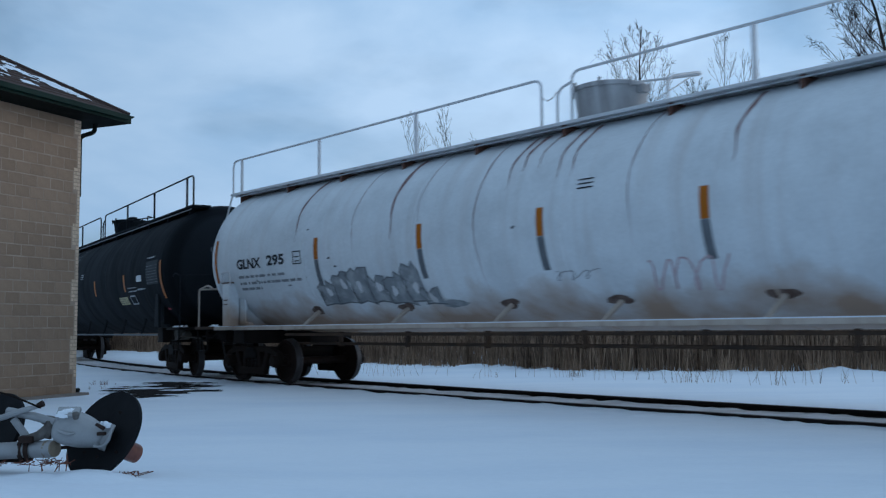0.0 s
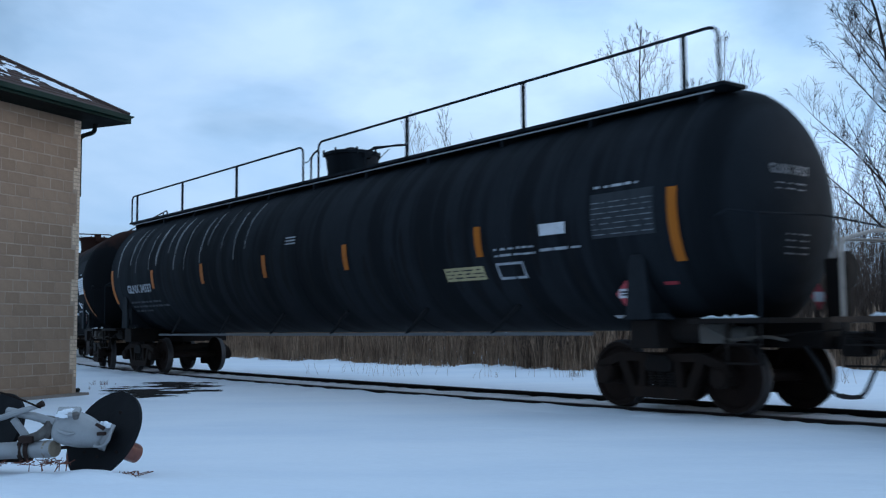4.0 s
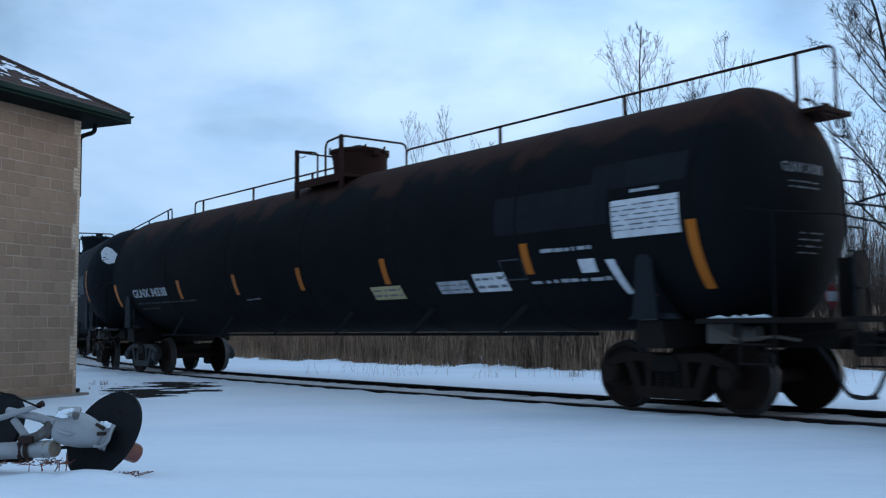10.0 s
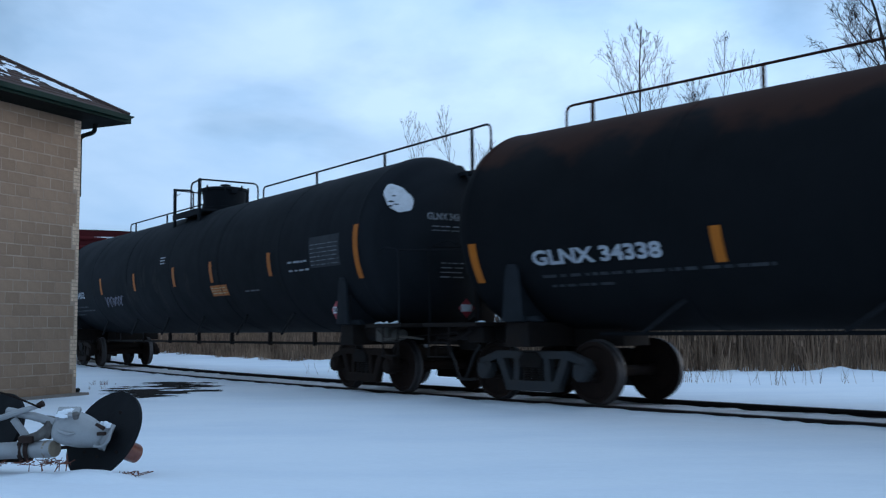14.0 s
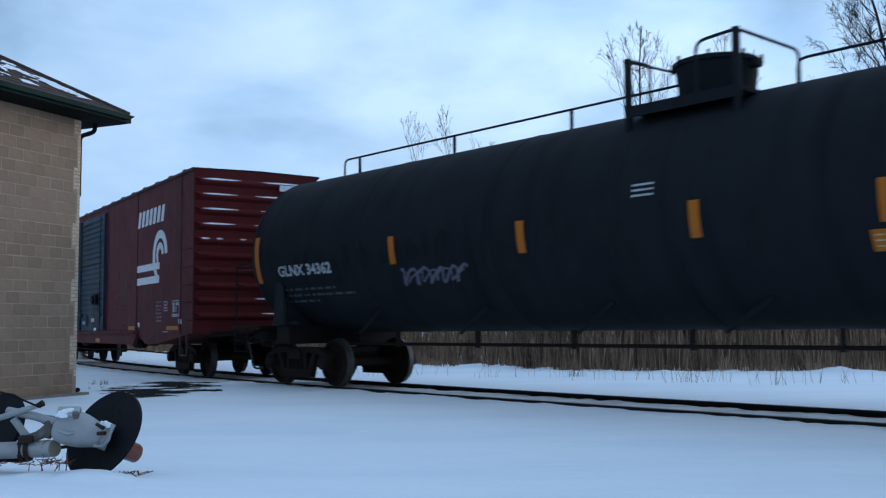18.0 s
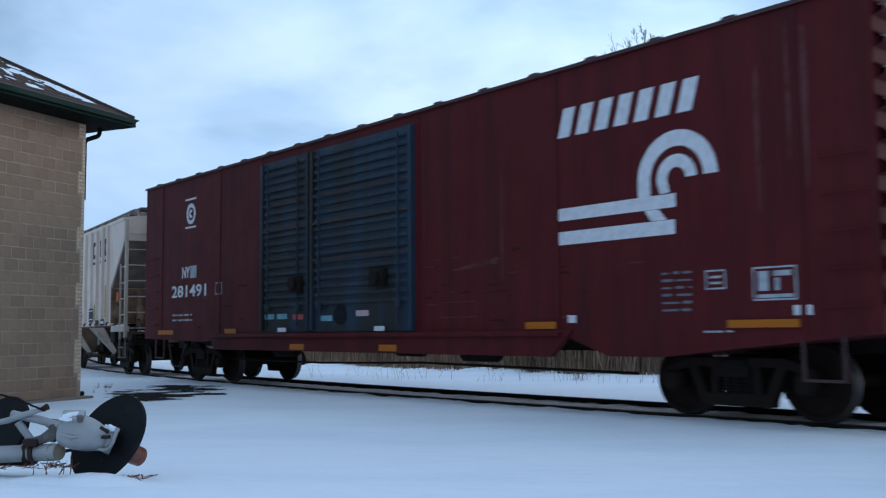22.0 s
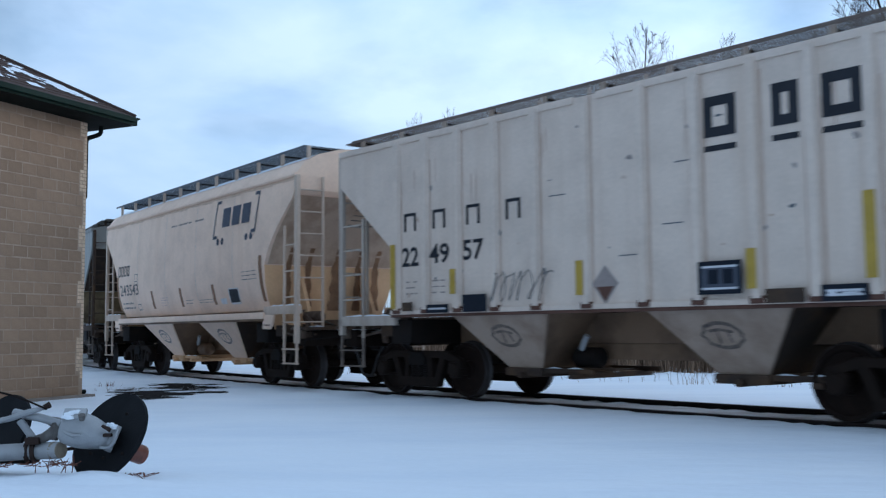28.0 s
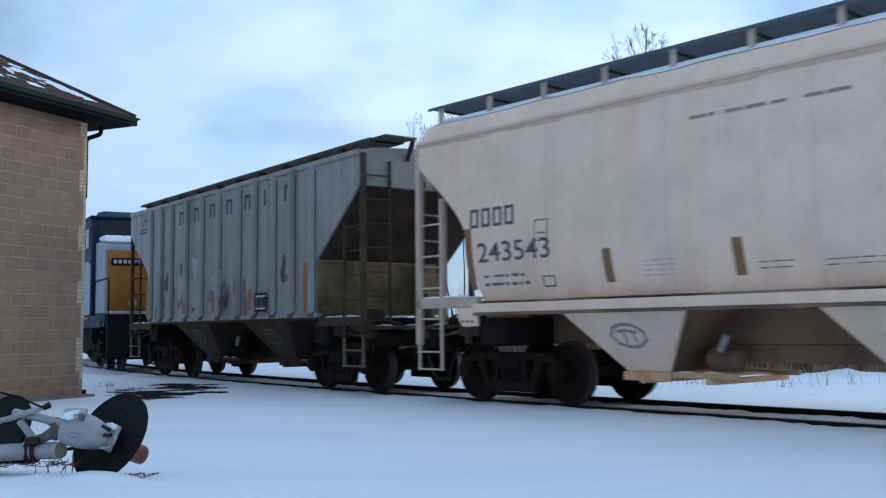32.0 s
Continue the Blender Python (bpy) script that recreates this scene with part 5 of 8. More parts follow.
def marks_white(car):
    for x in (-5.62, -2.64, 0.03, 2.75, 5.8):
        on_tank(car, "stripe", [(x - 0.065, x + 0.065, 2.36, 2.76)], YELLOW, "yellow reflective stripe")
        on_tank(car, "stripe_remnant", [(x - 0.065, x + 0.065, 1.88, 2.352)], FOILGREY, "blackened lower end of a stripe")
    on_tank(car, "stripe", [(-9.5, -9.36, 2.07, 2.97)], YELLOW, "yellow reflective stripe")
    tank_text(car, "GLNX", -8.53, 2.31, 0.21, 0.94, PRINT)
    tank_text(car, "295", -7.36, 2.33, 0.21, 0.64, PRINT)
    on_tank(car, "stencil_box", frame_rects(-6.41, -6.13, 2.31, 2.56), PRINT)
    on_tank(car, "stencil_bar", [(-6.35, -6.19, 2.36, 2.38), (-6.35, -6.19, 2.44, 2.46)], PRINT)
    for k, (z, n) in enumerate(((2.13, 1.75), (2.0, 2.3), (1.89, 0.8))):
        on_tank(car, "stencil_line", [(a, b, z, z + 0.05) for a, b, c, d in bars(-8.52, -8.52 + n, 0, 1, 1, k, 0.85)], STENCILSLATE)
    on_tank(car, "stencil_bars", [(0.7, 0.98, z, z + 0.02) for z in (2.95, 3.01, 3.07)], PRINT)
    # block shapes of grey spray paint with dark edges, and a faint red scrawl
    r = random.Random(21)
    for k, (a, b, lo, hi) in enumerate(((-5.8, -5.25, 1.50, 1.98), (-5.32, -4.72, 1.55, 2.1), (-4.78, -4.2, 1.5, 2.16), (-4.3, -3.72, 1.5, 1.98), (-3.8, -3.2, 1.46, 2.0), (-3.3, -2.75, 1.48, 2.14), (-2.95, -2.45, 1.43, 1.75))):
        j = lambda q: r.uniform(-q, q)
        ring_pts = [(a + j(0.05), lo + j(0.05)), ((a + b) / 2 + j(0.08), lo + 0.05 + j(0.05)), (b + j(0.05), lo + j(0.05)), (b - 0.06 + j(0.05), (lo + hi) / 2 + j(0.08)), (b + j(0.06), hi - 0.08 + j(0.08)),
                    (b - 0.2 + j(0.05), hi + j(0.05)), ((a + b) / 2 + j(0.05), hi - 0.07 + j(0.05)), (a + 0.14 + j(0.04), hi + j(0.06)), (a + j(0.05), hi - 0.1 + j(0.05)), (a + 0.05 + j(0.04), (lo + hi) / 2 + j(0.06))]
        part("spray_paint", lay(outline(ring_pts), 0, 0, TANK_R, TANK_Z, off=0.005 + 0.0008 * k), GRAF, car, "faded grey spray paint")
        part("spray_outline", lay(stroke(ring_pts + ring_pts[:1], 0.022), 0, 0, TANK_R, TANK_Z, off=0.0115 + 0.0003 * k), FOILGREY, car, "dark sprayed edge")
        part("spray_gap", lay(blob((a + b) / 2 + j(0.08), (lo + hi) / 2 + j(0.06), 0.07, 0.09, 400 + k, 0.4, 16), 0, 0, TANK_R, TANK_Z, off=0.0125 + 0.0003 * k), WHITE, car, "unpainted gap in the spray paint")
    part("spray_paint", lay(blob(-2.25, 1.47, 0.34, 0.05, 77, 0.4, 24), 0, 0, TANK_R, TANK_Z, off=0.005), GRAF, car, "faded grey spray paint")
    part("scrawl", lay(stroke(scribble(1.7, 2.9, 1.5, 1.95, 4, 3), 0.025), 0, 0, TANK_R, TANK_Z), PINK, car, "faint red scrawl")
    part("scrawl", lay(stroke(scribble(0.1, 0.9, 1.72, 1.86, 3, 6), 0.011), 0, 0, TANK_R, TANK_Z), STENCILSLATE, car, "thin dark scrawl")
    streaks(car, ((-6.36, 2.75, 0.05), (-3.42, 2.55, 0.06), (-0.74, 3.1, 0.035), (-0.52, 3.35, 0.05), (-0.2, 3.3, 0.02), (0.24, 3.15, 0.035), (0.5, 3.15, 0.035), (3.11, 3.0, 0.04), (6.0, 2.8, 0.05),
                  (-4.5, 2.2, 0.012), (-1.32, 1.55, 0.016), (-2.7, 2.4, 0.01), (1.6, 2.1, 0.012)), RUSTRUN)
    cap = part("saddle_cap", box(bmesh.new(), -9.08, -8.80, -1.575, -1.34, 1.16, 2.06, 0.025), WHITETANK, car, "white saddle plate with a hoop on top")
    for z in (1.60, 1.69):
        part("slot", box(bmesh.new(), -9.02, -8.86, -1.581, -1.571, z, z + 0.025), RUSTBROWN, cap)
    part("hoop", tube(bmesh.new(), bent([(-9.10, -1.56, 2.0), (-9.10, -1.59, 2.28), (-8.78, -1.59, 2.28), (-8.78, -1.56, 2.0)], 0.06), 0.02, 8), WHITE, cap)
    part("cap_seam", box(bmesh.new(), -9.11, -8.77, -1.587, -1.40, 2.045, 2.075, 0.006), RUSTBROWN, cap)
    r = random.Random(31)
    for k in range(7):
        part("rust_spot", lay(blob(r.uniform(-8.0, 6.0), r.uniform(1.9, 3.3), r.uniform(0.02, 0.06), r.uniform(0.01, 0.025), 300 + k, 0.4, 14), 0, 0, TANK_R, TANK_Z, off=0.004), FOILGREY, car, "small dark scuff")


def marks_a(car):
    tank_text(car, "GLNX 34337", -8.44, 2.05, 0.21, 1.58, PALE)
    for k, (z, n) in enumerate(((1.80, 2.0), (1.69, 2.35), (1.58, 1.1))):
        on_tank(car, "stencil_line", [(a, b, z, z + 0.045) for a, b, c, d in bars(-8.5, -8.5 + n, 0, 1, 1, 10 + k)], STENCILDIM)
    on_tank(car, "stencil_bars", [(-0.02, 0.36, z, z + 0.025) for z in (2.73, 2.79, 2.85)], PALE)
    t = on_tank(car, "data_panel", [(8.1, 9.15, 2.22, 2.80)], PANELDIM, "grey panel of fine stencilled data")
    on_tank(t, "data_line", bars(8.12, 9.12, 2.24, 2.72, 7, 12, 0.4), DIMPALE, off=0.01)
    on_tank(t, "data_head", bars(8.15, 8.95, 2.84, 2.94, 1, 13), PALE, off=0.01)
    on_tank(car, "white_patch", [(7.12, 7.62, 2.34, 2.50)], SIGNWHITE)
    on_tank(car, "stencil_row", bars(6.12, 6.97, 2.08, 2.26, 2, 14), PALE)
    on_tank(car, "stencil_row", bars(7.08, 7.86, 2.1, 2.2, 1, 15), PALE)
    on_tank(car, "stencil_box", frame_rects(6.1, 6.68, 1.78, 2.02, 0.035), PALE)
    y = on_tank(car, "warning_label", [(4.86, 5.8, 1.80, 2.0)], LABEL, "faded yellow warning label")
    on_tank(y, "label_lines", bars(4.9, 5.76, 1.82, 1.98, 3, 16), PRINT, off=0.01)
    on_tank(car, "red_mark", [(9.03, 9.25, 1.59, 1.63)], PLACARD)
    placard(car, 8.50, 1.50, 0, 0.01, TANK_R, TANK_Z)
    on_tank(car, "small_label", [(7.8, 8.1, 1.19, 1.23)], SIGNWHITE)
    head_marks(car, 10.2, FOILGREY, 30, "GLNX 34337")
    r = random.Random(3)
    for k in range(13):
        x = -8.9 + 0.6 * k + r.uniform(-0.2, 0.2)
        w, hi = r.uniform(0.02, 0.07), r.uniform(3.5, 3.85)
        pts = [(x + 0.02 * math.sin(j * 1.3 + k), hi - r.uniform(0.06, 0.16) * j) for j in range(9)]
        bm, last = bmesh.new(), None
        for j, (px, pz) in enumerate(pts):
            ww = w * (0.4 + math.sin(math.pi * min(j + 1, 8) / 9)) * 0.8
            now = [bm.verts.new((px - ww, pz, 0)), bm.verts.new((px + ww, pz, 0))]
            if last:
                bm.faces.new((last[0], last[1], now[1], now[0]))
            last = now
        part("glossy_run", lay(bm, 0, 0, TANK_R, TANK_Z, off=0.004), STREAK, car, "glossy run down the shell")
    for k in range(34):
        x = -9.0 + 0.5 * k + r.uniform(-0.2, 0.2)
        w, z, n = r.uniform(0.025, 0.10), r.uniform(1.75, 2.35), r.uniform(0.35, 0.75)
        part("dark_run", lay(blob(x, z, w, n, k, 0.25, 18), 0, 0, TANK_R, TANK_Z, off=0.004), DARKRUN, car, "dark run of old product")


def marks_b(car):
    tank_text(car, "GLNX 34338", -8.29, 1.93, 0.21, 2.13, PALE)
    on_tank(car, "stencil_line", [(a, b, 1.76, 1.80) for a, b, c, d in bars(-8.2, -4.7, 0, 1, 1, 20)], FAINT)
    on_tank(car, "stencil_line", [(a, b, 1.63, 1.665) for a, b, c, d in bars(-8.1, -7.0, 0, 1, 1, 21)], FAINT)
    on_tank(car, "stencil_line", [(-2.24, -1.95, 1.70, 1.73), (-1.9, -1.62, 1.71, 1.74)], DIMPALE)
    t = on_tank(car, "data_panel", [(8.28, 9.36, 2.2, 2.68)], SIGNWHITE, "white panel of fine stencilled data")
    on_tank(t, "data_line", bars(8.3, 9.35, 2.27, 2.64, 6, 22, 0.5), FOILGREY, off=0.01)
    on_tank(car, "stencil_bar", [(8.6, 9.05, 2.76, 2.80)], PALE)
    on_tank(car, "repainted_panel", [(6.0, 8.2, 2.4, 2.95)], BLACK3, "darker repainted panel", off=0.002)
    on_tank(car, "repainted_panel", [(7.9, 9.5, 2.84, 3.2)], BLACK3, "darker repainted panel", off=0.002)
    on_tank(car, "stencil_row", bars(6.91, 7.86, 2.07, 2.18, 1, 23, 0.9), PALE)
    on_tank(car, "stencil_box", frame_rects(6.0, 6.48, 1.76, 2.06, 0.02), STENCILDIM)
    on_tank(car, "white_patch", [(7.57, 7.86, 1.80, 1.98)], SIGNWHITE)
    on_tank(car, "stencil_row", bars(6.54, 8.05, 1.66, 1.76, 1, 24, 0.9), PALE)
    part("white_dash", lay(outline([(8.05, 1.95), (8.2, 1.95), (8.3, 1.5), (8.18, 1.5)]), 0, 0, TANK_R, TANK_Z), SIGNWHITE, car)
    placard(car, 8.67, 1.46, 0, 0.01, TANK_R, TANK_Z)
    on_tank(car, "small_label", [(7.96, 8.25, 1.16, 1.21)], SIGNWHITE)
    for x0, x1, z0, z1, m in ((2.48, 3.37, 1.58, 1.80, LABEL), (4.38, 5.14, 1.62, 1.81, PALE), (5.3, 6.03, 1.62, 1.89, SIGNWHITE)):
        y = on_tank(car, "warning_label", [(x0, x1, z0, z1)], m, "weathered pale label")
        on_tank(y, "label_lines", bars(x0 + 0.04, x1 - 0.04, z0 + 0.02, z1 - 0.02, 2, int(x0 * 9)), FOILGREY, off=0.01)
    head_marks(car, 10.2, DIMPALE, 40, "GLNX 34338")


def marks_c(car):
    r = random.Random(8)
    for k in range(15):
        x = -8.9 + 0.42 * k + r.uniform(-0.12, 0.12)
        part("black_smear", lay(blob(x, r.uniform(2.05, 2.45), r.uniform(0.06, 0.2), r.uniform(0.12, 0.3), 40 + k, 0.35, 18), 0, 0, TANK_R, TANK_Z, off=0.003), DARKRUN, car, "black smear over older paint")
    tank_text(car, "GLNX 34362", -8.70, 2.08, 0.21, 1.74, PALE)
    for k, (z, n) in enumerate(((1.81, 1.7), (1.70, 2.2), (1.59, 1.0))):
        on_tank(car, "stencil_line", [(a, b, z, z + 0.04) for a, b, c, d in bars(-8.7, -8.7 + n, 0, 1, 1, 30 + k)], STENCILDIM)
    on_tank(car, "stencil_bars", [(-0.22, 0.12, z, z + 0.028) for z in (2.73, 2.80, 2.87)], PALE)
    t = on_tank(car, "data_panel", [(7.74, 8.85, 2.2, 2.76)], PANELDIM, "grey panel of fine stencilled data")
    on_tank(t, "data_line", bars(7.78, 8.82, 2.22, 2.66, 6, 33, 0.4), DIMPALE, off=0.01)
    on_tank(car, "stencil_row", bars(6.84, 7.62, 2.30, 2.40, 1, 34), PALE)
    on_tank(car, "stencil_row", bars(6.84, 7.66, 2.14, 2.24, 1, 35), PALE)
    y = on_tank(car, "warning_label", [(2.84, 3.74, 1.84, 2.07)], YELLOW, "orange-yellow warning label")
    on_tank(y, "label_lines", bars(2.88, 3.70, 1.87, 2.04, 3, 36), LABEL, off=0.01)
    on_tank(car, "stencil_row", bars(4.6, 5.3, 1.86, 1.93, 1, 37), FOILGREY)
    placard(car, 8.40, 1.42, 0, 0.01, TANK_R, TANK_Z)
    part("scrawl", lay(stroke(scribble(-5.1, -3.5, 1.78, 2.06, 5, 5), 0.05), 0, 0, TANK_R, TANK_Z), VIOLET, car, "violet sprayed scrawl")
    part("scrawl", lay(stroke(scribble(-5.0, -3.6, 1.82, 2.02, 4, 8), 0.03), 0, 0, TANK_R, TANK_Z, off=0.008), VIOLET, car, "violet sprayed scrawl")
    on_tank(car, "weld_seam", [(-1.935, -1.915, 1.3, 4.05)], SLATE, "pale weld seam")
    on_head(car, "white_patch", blob(-1.0, 3.28, 0.21, 0.25, 9, 0.16), 10.2, SIGNWHITE, "white painted patch")
    for dy, dz, w, h in ((-0.07, 0.05, 0.03, 0.012), (-0.13, -0.05, 0.035, 0.02), (-0.06, -0.1, 0.045, 0.012), (-0.15, -0.13, 0.03, 0.02)):
        on_head(car, "patch_chip", blob(-1.0 + dy, 3.28 + dz, w, h, int(100 * w), 0.3, 14), 10.2, BLACK3, "dark chip in the white paint", 0.016)
    head_marks(car, 10.2, DIMPALE, 44, "GLNX 34362")
    r = random.Random(8)
    for k in range(9):
        x = r.uniform(-3, 4)
        part("dark_run", lay(blob(x, r.uniform(1.9, 2.5), r.uniform(0.06, 0.25), r.uniform(0.15, 0.4), 60 + k, 0.25, 18), 0, 0, TANK_R, TANK_Z, off=0.004), DISC, car, "dark run of old product")


W = tank_car("tank_car", "weathered white tank car with rust runs and grey spray paint", WHITETANK, 10.2, "sill", 8.77, marks_white, [], WHITE)
A = tank_car("tank_car", "glossy black tank car with a full-length top walkway", BLACK, 10.2, "walk", 8.77, marks_a,
             [(-9.42, 2.70, 0.89)] + [(x, 2.58, 0.45) for x in (-6.7, -3.84, -0.90, 2.13, 5.8)] + [(9.44, 2.76, 0.9)])
B = tank_car("tank_car", "dull black tank car with a rust-brown crown", BLACK2, 10.2, "cross", 8.7, marks_b,
             [(-9.4, 2.31, 0.57)] + [(x, 2.26, 0.43) for x in (-5.37, -2.48, 0.24, 3.08, 6.59)] + [(9.52, 2.34, 0.82)], grey=True)
C = tank_car("tank_car", "slate-black tank car with a white painted patch on its head", BLACK3, 10.2, "rod", 8.77, marks_c,
             [(-9.4, 2.89, 0.91)] + [(x, 2.60, 0.46) for x in (-5.17, -2.21, 0.72, 3.05, 6.03)] + [(9.43, 2.86, 0.92)])


REDSCUFF = material("scuffed_dark_red", (0.032, 0.008, 0.008), 0.85, dark=(0.05, 0.008, 0.008), scale=7, amount=0.9, spec=0.15)
REDFADE = material("faded_red", (0.10, 0.036, 0.035), 0.8, dark=(0.06, 0.014, 0.014), scale=7, amount=0.9, spec=0.15)
RUSTY = material("dark_rust_line", (0.045, 0.026, 0.022), 0.85, scale=8)


# ---- the boxcar ----
def flat(car, name, bm, mat, label="", side=1.5, off=0.006):
    many = any(k in name for k in ("line", "bars", "blocks", "marks"))
    ob = part(name, lay(bm, 0, 0, None, None, side, off), mat, car, label, smooth=None)
    if many:
        ob["kind"] = "stuff"
    return ob


def flat_text(car, text, x, z, h, w, mat, side=1.5, bold=0.02, slant=0.0, off=0.006):
    bm = lettering(text, h, w, slant, bold)
    return part("lettering", lay(bm, x, z, None, None, side, off), mat, car, smooth=None)


def slanted_blocks(x0, x1, z0, z1, n, lean, gap=0.06):
    """A row of leaning blocks in place of a name."""
    bm = bmesh.new()
    w = (x1 - x0 - lean) / n
    for k in range(n):
        a, b = x0 + k * w, x0 + (k + 1) * w - gap
        if k == 5:
            b = a + w * 0.45
        bm.faces.new([bm.verts.new(p) for p in ((a, z0, 0), (b, z0, 0), (b + lean, z1, 0), (a + lean, z1, 0))])
    return bm


def ring_band(cx, cz, r0, r1, a0, a1, n=24):
    bm, last = bmesh.new(), None
    for k in range(n + 1):
        a = radians(a0 + (a1 - a0) * k / n)
        now = [bm.verts.new((cx + r0 * math.cos(a), cz + r0 * math.sin(a), 0)), bm.verts.new((cx + r1 * math.cos(a), cz + r1 * math.sin(a), 0))]
        if last:
            bm.faces.new((last[0], last[1], now[1], now[0]))
        last = now
    return bm


def boxcar():
    car = tagged(new("boxcar"), "oxide-red boxcar with ribbed blue double doors", "boxcar", "cars of the freight train")
    h, hb, top = 9.28, 9.48, 4.70
    bm = bmesh.new()
    slab(bm, [(-hb, 0.98), (-6.2, 0.90), (-5.5, 0.98), (4.9, 0.98), (5.6, 0.74), (6.4, 0.74), (h, 1.02), (h, top), (-hb, top)], -1.5, 1.5)
    part("body", bm, RED, car, smooth=None)
    # roof with pressed caps over its seams
    bm = bmesh.new()
    for s in (1, -1):
        vs = [bm.verts.new(p) for p in ((-hb - 0.03, s * 1.54, top), (h + 0.03, s * 1.54, top), (h + 0.03, 0, top + 0.025), (-hb - 0.03, 0, top + 0.025))]
        bm.faces.new(vs)
        ws = [bm.verts.new(p) for p in ((-hb - 0.03, s * 1.54, top - 0.05), (h + 0.03, s * 1.54, top - 0.05))]
        bm.faces.new((ws[0], ws[1], vs[1], vs[0]))
    part("roof", bm, REDROOF, car, "dark rusty roof sheets", smooth=None)
    for k in range(17):
        x = -h + 0.6 + k * (2 * h - 1.2) / 16
        bm = bmesh.new()
        slab(bm, [(x - 0.13, top - 0.03), (x - 0.09, top + 0.03), (x + 0.09, top + 0.03), (x + 0.13, top - 0.03)], -1.55, -1.2, 0.008)
        part("roof_cap", bm, REDROOF, car)
    # the pressed end, with snow on its ridges
    for s in (1, -1):
        bm = bmesh.new()
        prof = []
        n = 10
        pitch = (4.5 - 1.15) / n
        for k in range(n):
            z = 1.15 + k * pitch
            prof += [(0.0, z), (0.0, z + pitch * 0.45), (0.07, z + pitch * 0.6), (0.085, z + pitch * 0.72), (0.07, z + pitch * 0.84), (0.0, z + pitch * 0.99)]
        last = None
        for a, z in prof:
            x = s * ((h if s == 1 else hb) + 0.005 + a)
            y = 1.48 - a * 1.2
            now = [bm.verts.new((x, -y, z)), bm.verts.new((x, y, z))]
            if last:
                bm.faces.new((last[0], last[1], now[1], now[0]))
            last = now
        part("pressed_end", bm, RED, car, smooth=50)
        if s == 1:
            r = random.Random(2)
            for k in range(n):
                z = 1.15 + k * pitch + pitch * 0.86
                if k > 5:
                    runs = [(-1.36, r.uniform(-0.5, -0.2)), (r.uniform(-0.18, 0.0), 1.36)]
                elif k == 5:
                    runs = [(-1.36, -1.12), (-1.0, -0.82), (-0.45, -0.28), (0.0, 0.5), (0.8, 1.36)]
                else:
                    runs = [(r.uniform(-0.15, 0.05), r.uniform(0.45, 0.7))]
                for y0, y1 in runs:
                    m = (y1 - y0) * 0.3
                    fat = (0.030 if k > 5 else 0.022) * r.uniform(0.8, 1.2)
                    pts = [(h + 0.05, y0, z), (h + 0.06, y0 + m, z), (h + 0.06, y1 - m, z), (h + 0.05, y1, z)]
                    part("snow_ledge", tube(bmesh.new(), pts, [0.006, fat, fat * 0.75, 0.005], 6), SNOW, car, "snow lying on a pressed ridge")
            bm = bmesh.new()
            box(bm, h + 0.09, h + 0.11, 0.5, 0.9, 4.28, 4.42)
            part("number_board", bm, SIGNWHITE, car)
            bm = bmesh.new()
            box(bm, h + 0.08, h + 0.24, 0.3, 0.85, 1.75, 2.1, 0.02)
            for k in range(4):
                box(bm, h + 0.24, h + 0.25, 0.34, 0.81, 1.79 + 0.08 * k, 1.82 + 0.08 * k)
            part("brake_housing", bm, GRIME, car, "dark brake housing on the end")
            dirt = random.Random(19)
            for k in range(16):
                y, z = dirt.uniform(-1.3, 1.3), 1.15 + pitch * (dirt.randint(0, 4) + 0.72) + dirt.uniform(-0.02, 0.02)
                bmd = blob(0, 0, dirt.uniform(0.03, 0.12), dirt.uniform(0.015, 0.03), 500 + k, 0.4, 14)
                for v in bmd.verts:
                    v.co = Vector((h + 0.0935, max(-1.36, min(1.36, y + v.co.x)), z + v.co.y))
                part("road_dirt", bmd, REDSCUFF, car, "road dirt on the lower end")
    for x in (-5.46, -3.62, 1.6, 4.72, 8.4, -8.5):
        bm = bmesh.new()
        box(bm, x - 0.04, x + 0.04, -1.512, -1.49, 1.0, top - 0.03)
        part("side_post", bm, RED, car)
    # side sill between the trucks
    bm = bmesh.new()
    slab(bm, [(-5.9, 1.08), (-5.6, 0.74), (4.6, 0.72), (5.0, 1.08)], -1.545, -1.45, 0.008)
    part("side_sill", bm, RED, car, "stained red side sill")
    bm = bmesh.new()
    box(bm, -h, h, -0.33, 0.33, 0.78, 1.05, 0.01)
    part("centre_sill", bm, GRIME, car)
    for x, y0, y1 in ((-3.8, -1.2, -0.4), (-1.5, 0.3, 1.1), (2.2, -1.1, -0.3)):
        bm = bmesh.new()
        lathe(bm, [(-0.45, 0.0), (-0.45, 0.08), (-0.4, 0.11), (0.4, 0.11), (0.45, 0.08), (0.45, 0.0)], 14, "X", (x, (y0 + y1) / 2, 0.70))
        part("brake_cylinder", bm, GRIME, car)
    bm = bmesh.new()
    tube(bm, [(-6.0, -0.9, 0.52), (-2.2, -0.95, 0.50), (1.0, -0.95, 0.56), (5.6, -0.9, 0.5)], 0.02, 6)
    part("brake_pipe", bm, GRIME, car)
    # two plug doors
    for x0, x1 in ((-3.52, -1.68), (-1.62, 1.52)):
        bm = bmesh.new()
        box(bm, x0, x1, -1.53, -1.46, 1.09, 4.50, 0.008)
        door = part("door", bm, BLUE, car, "ribbed blue plug door with rusty patches")
        n = 19
        for k in range(n):
            z = 1.62 + k * (4.36 - 1.62) / (n - 1)
            bm = bmesh.new()
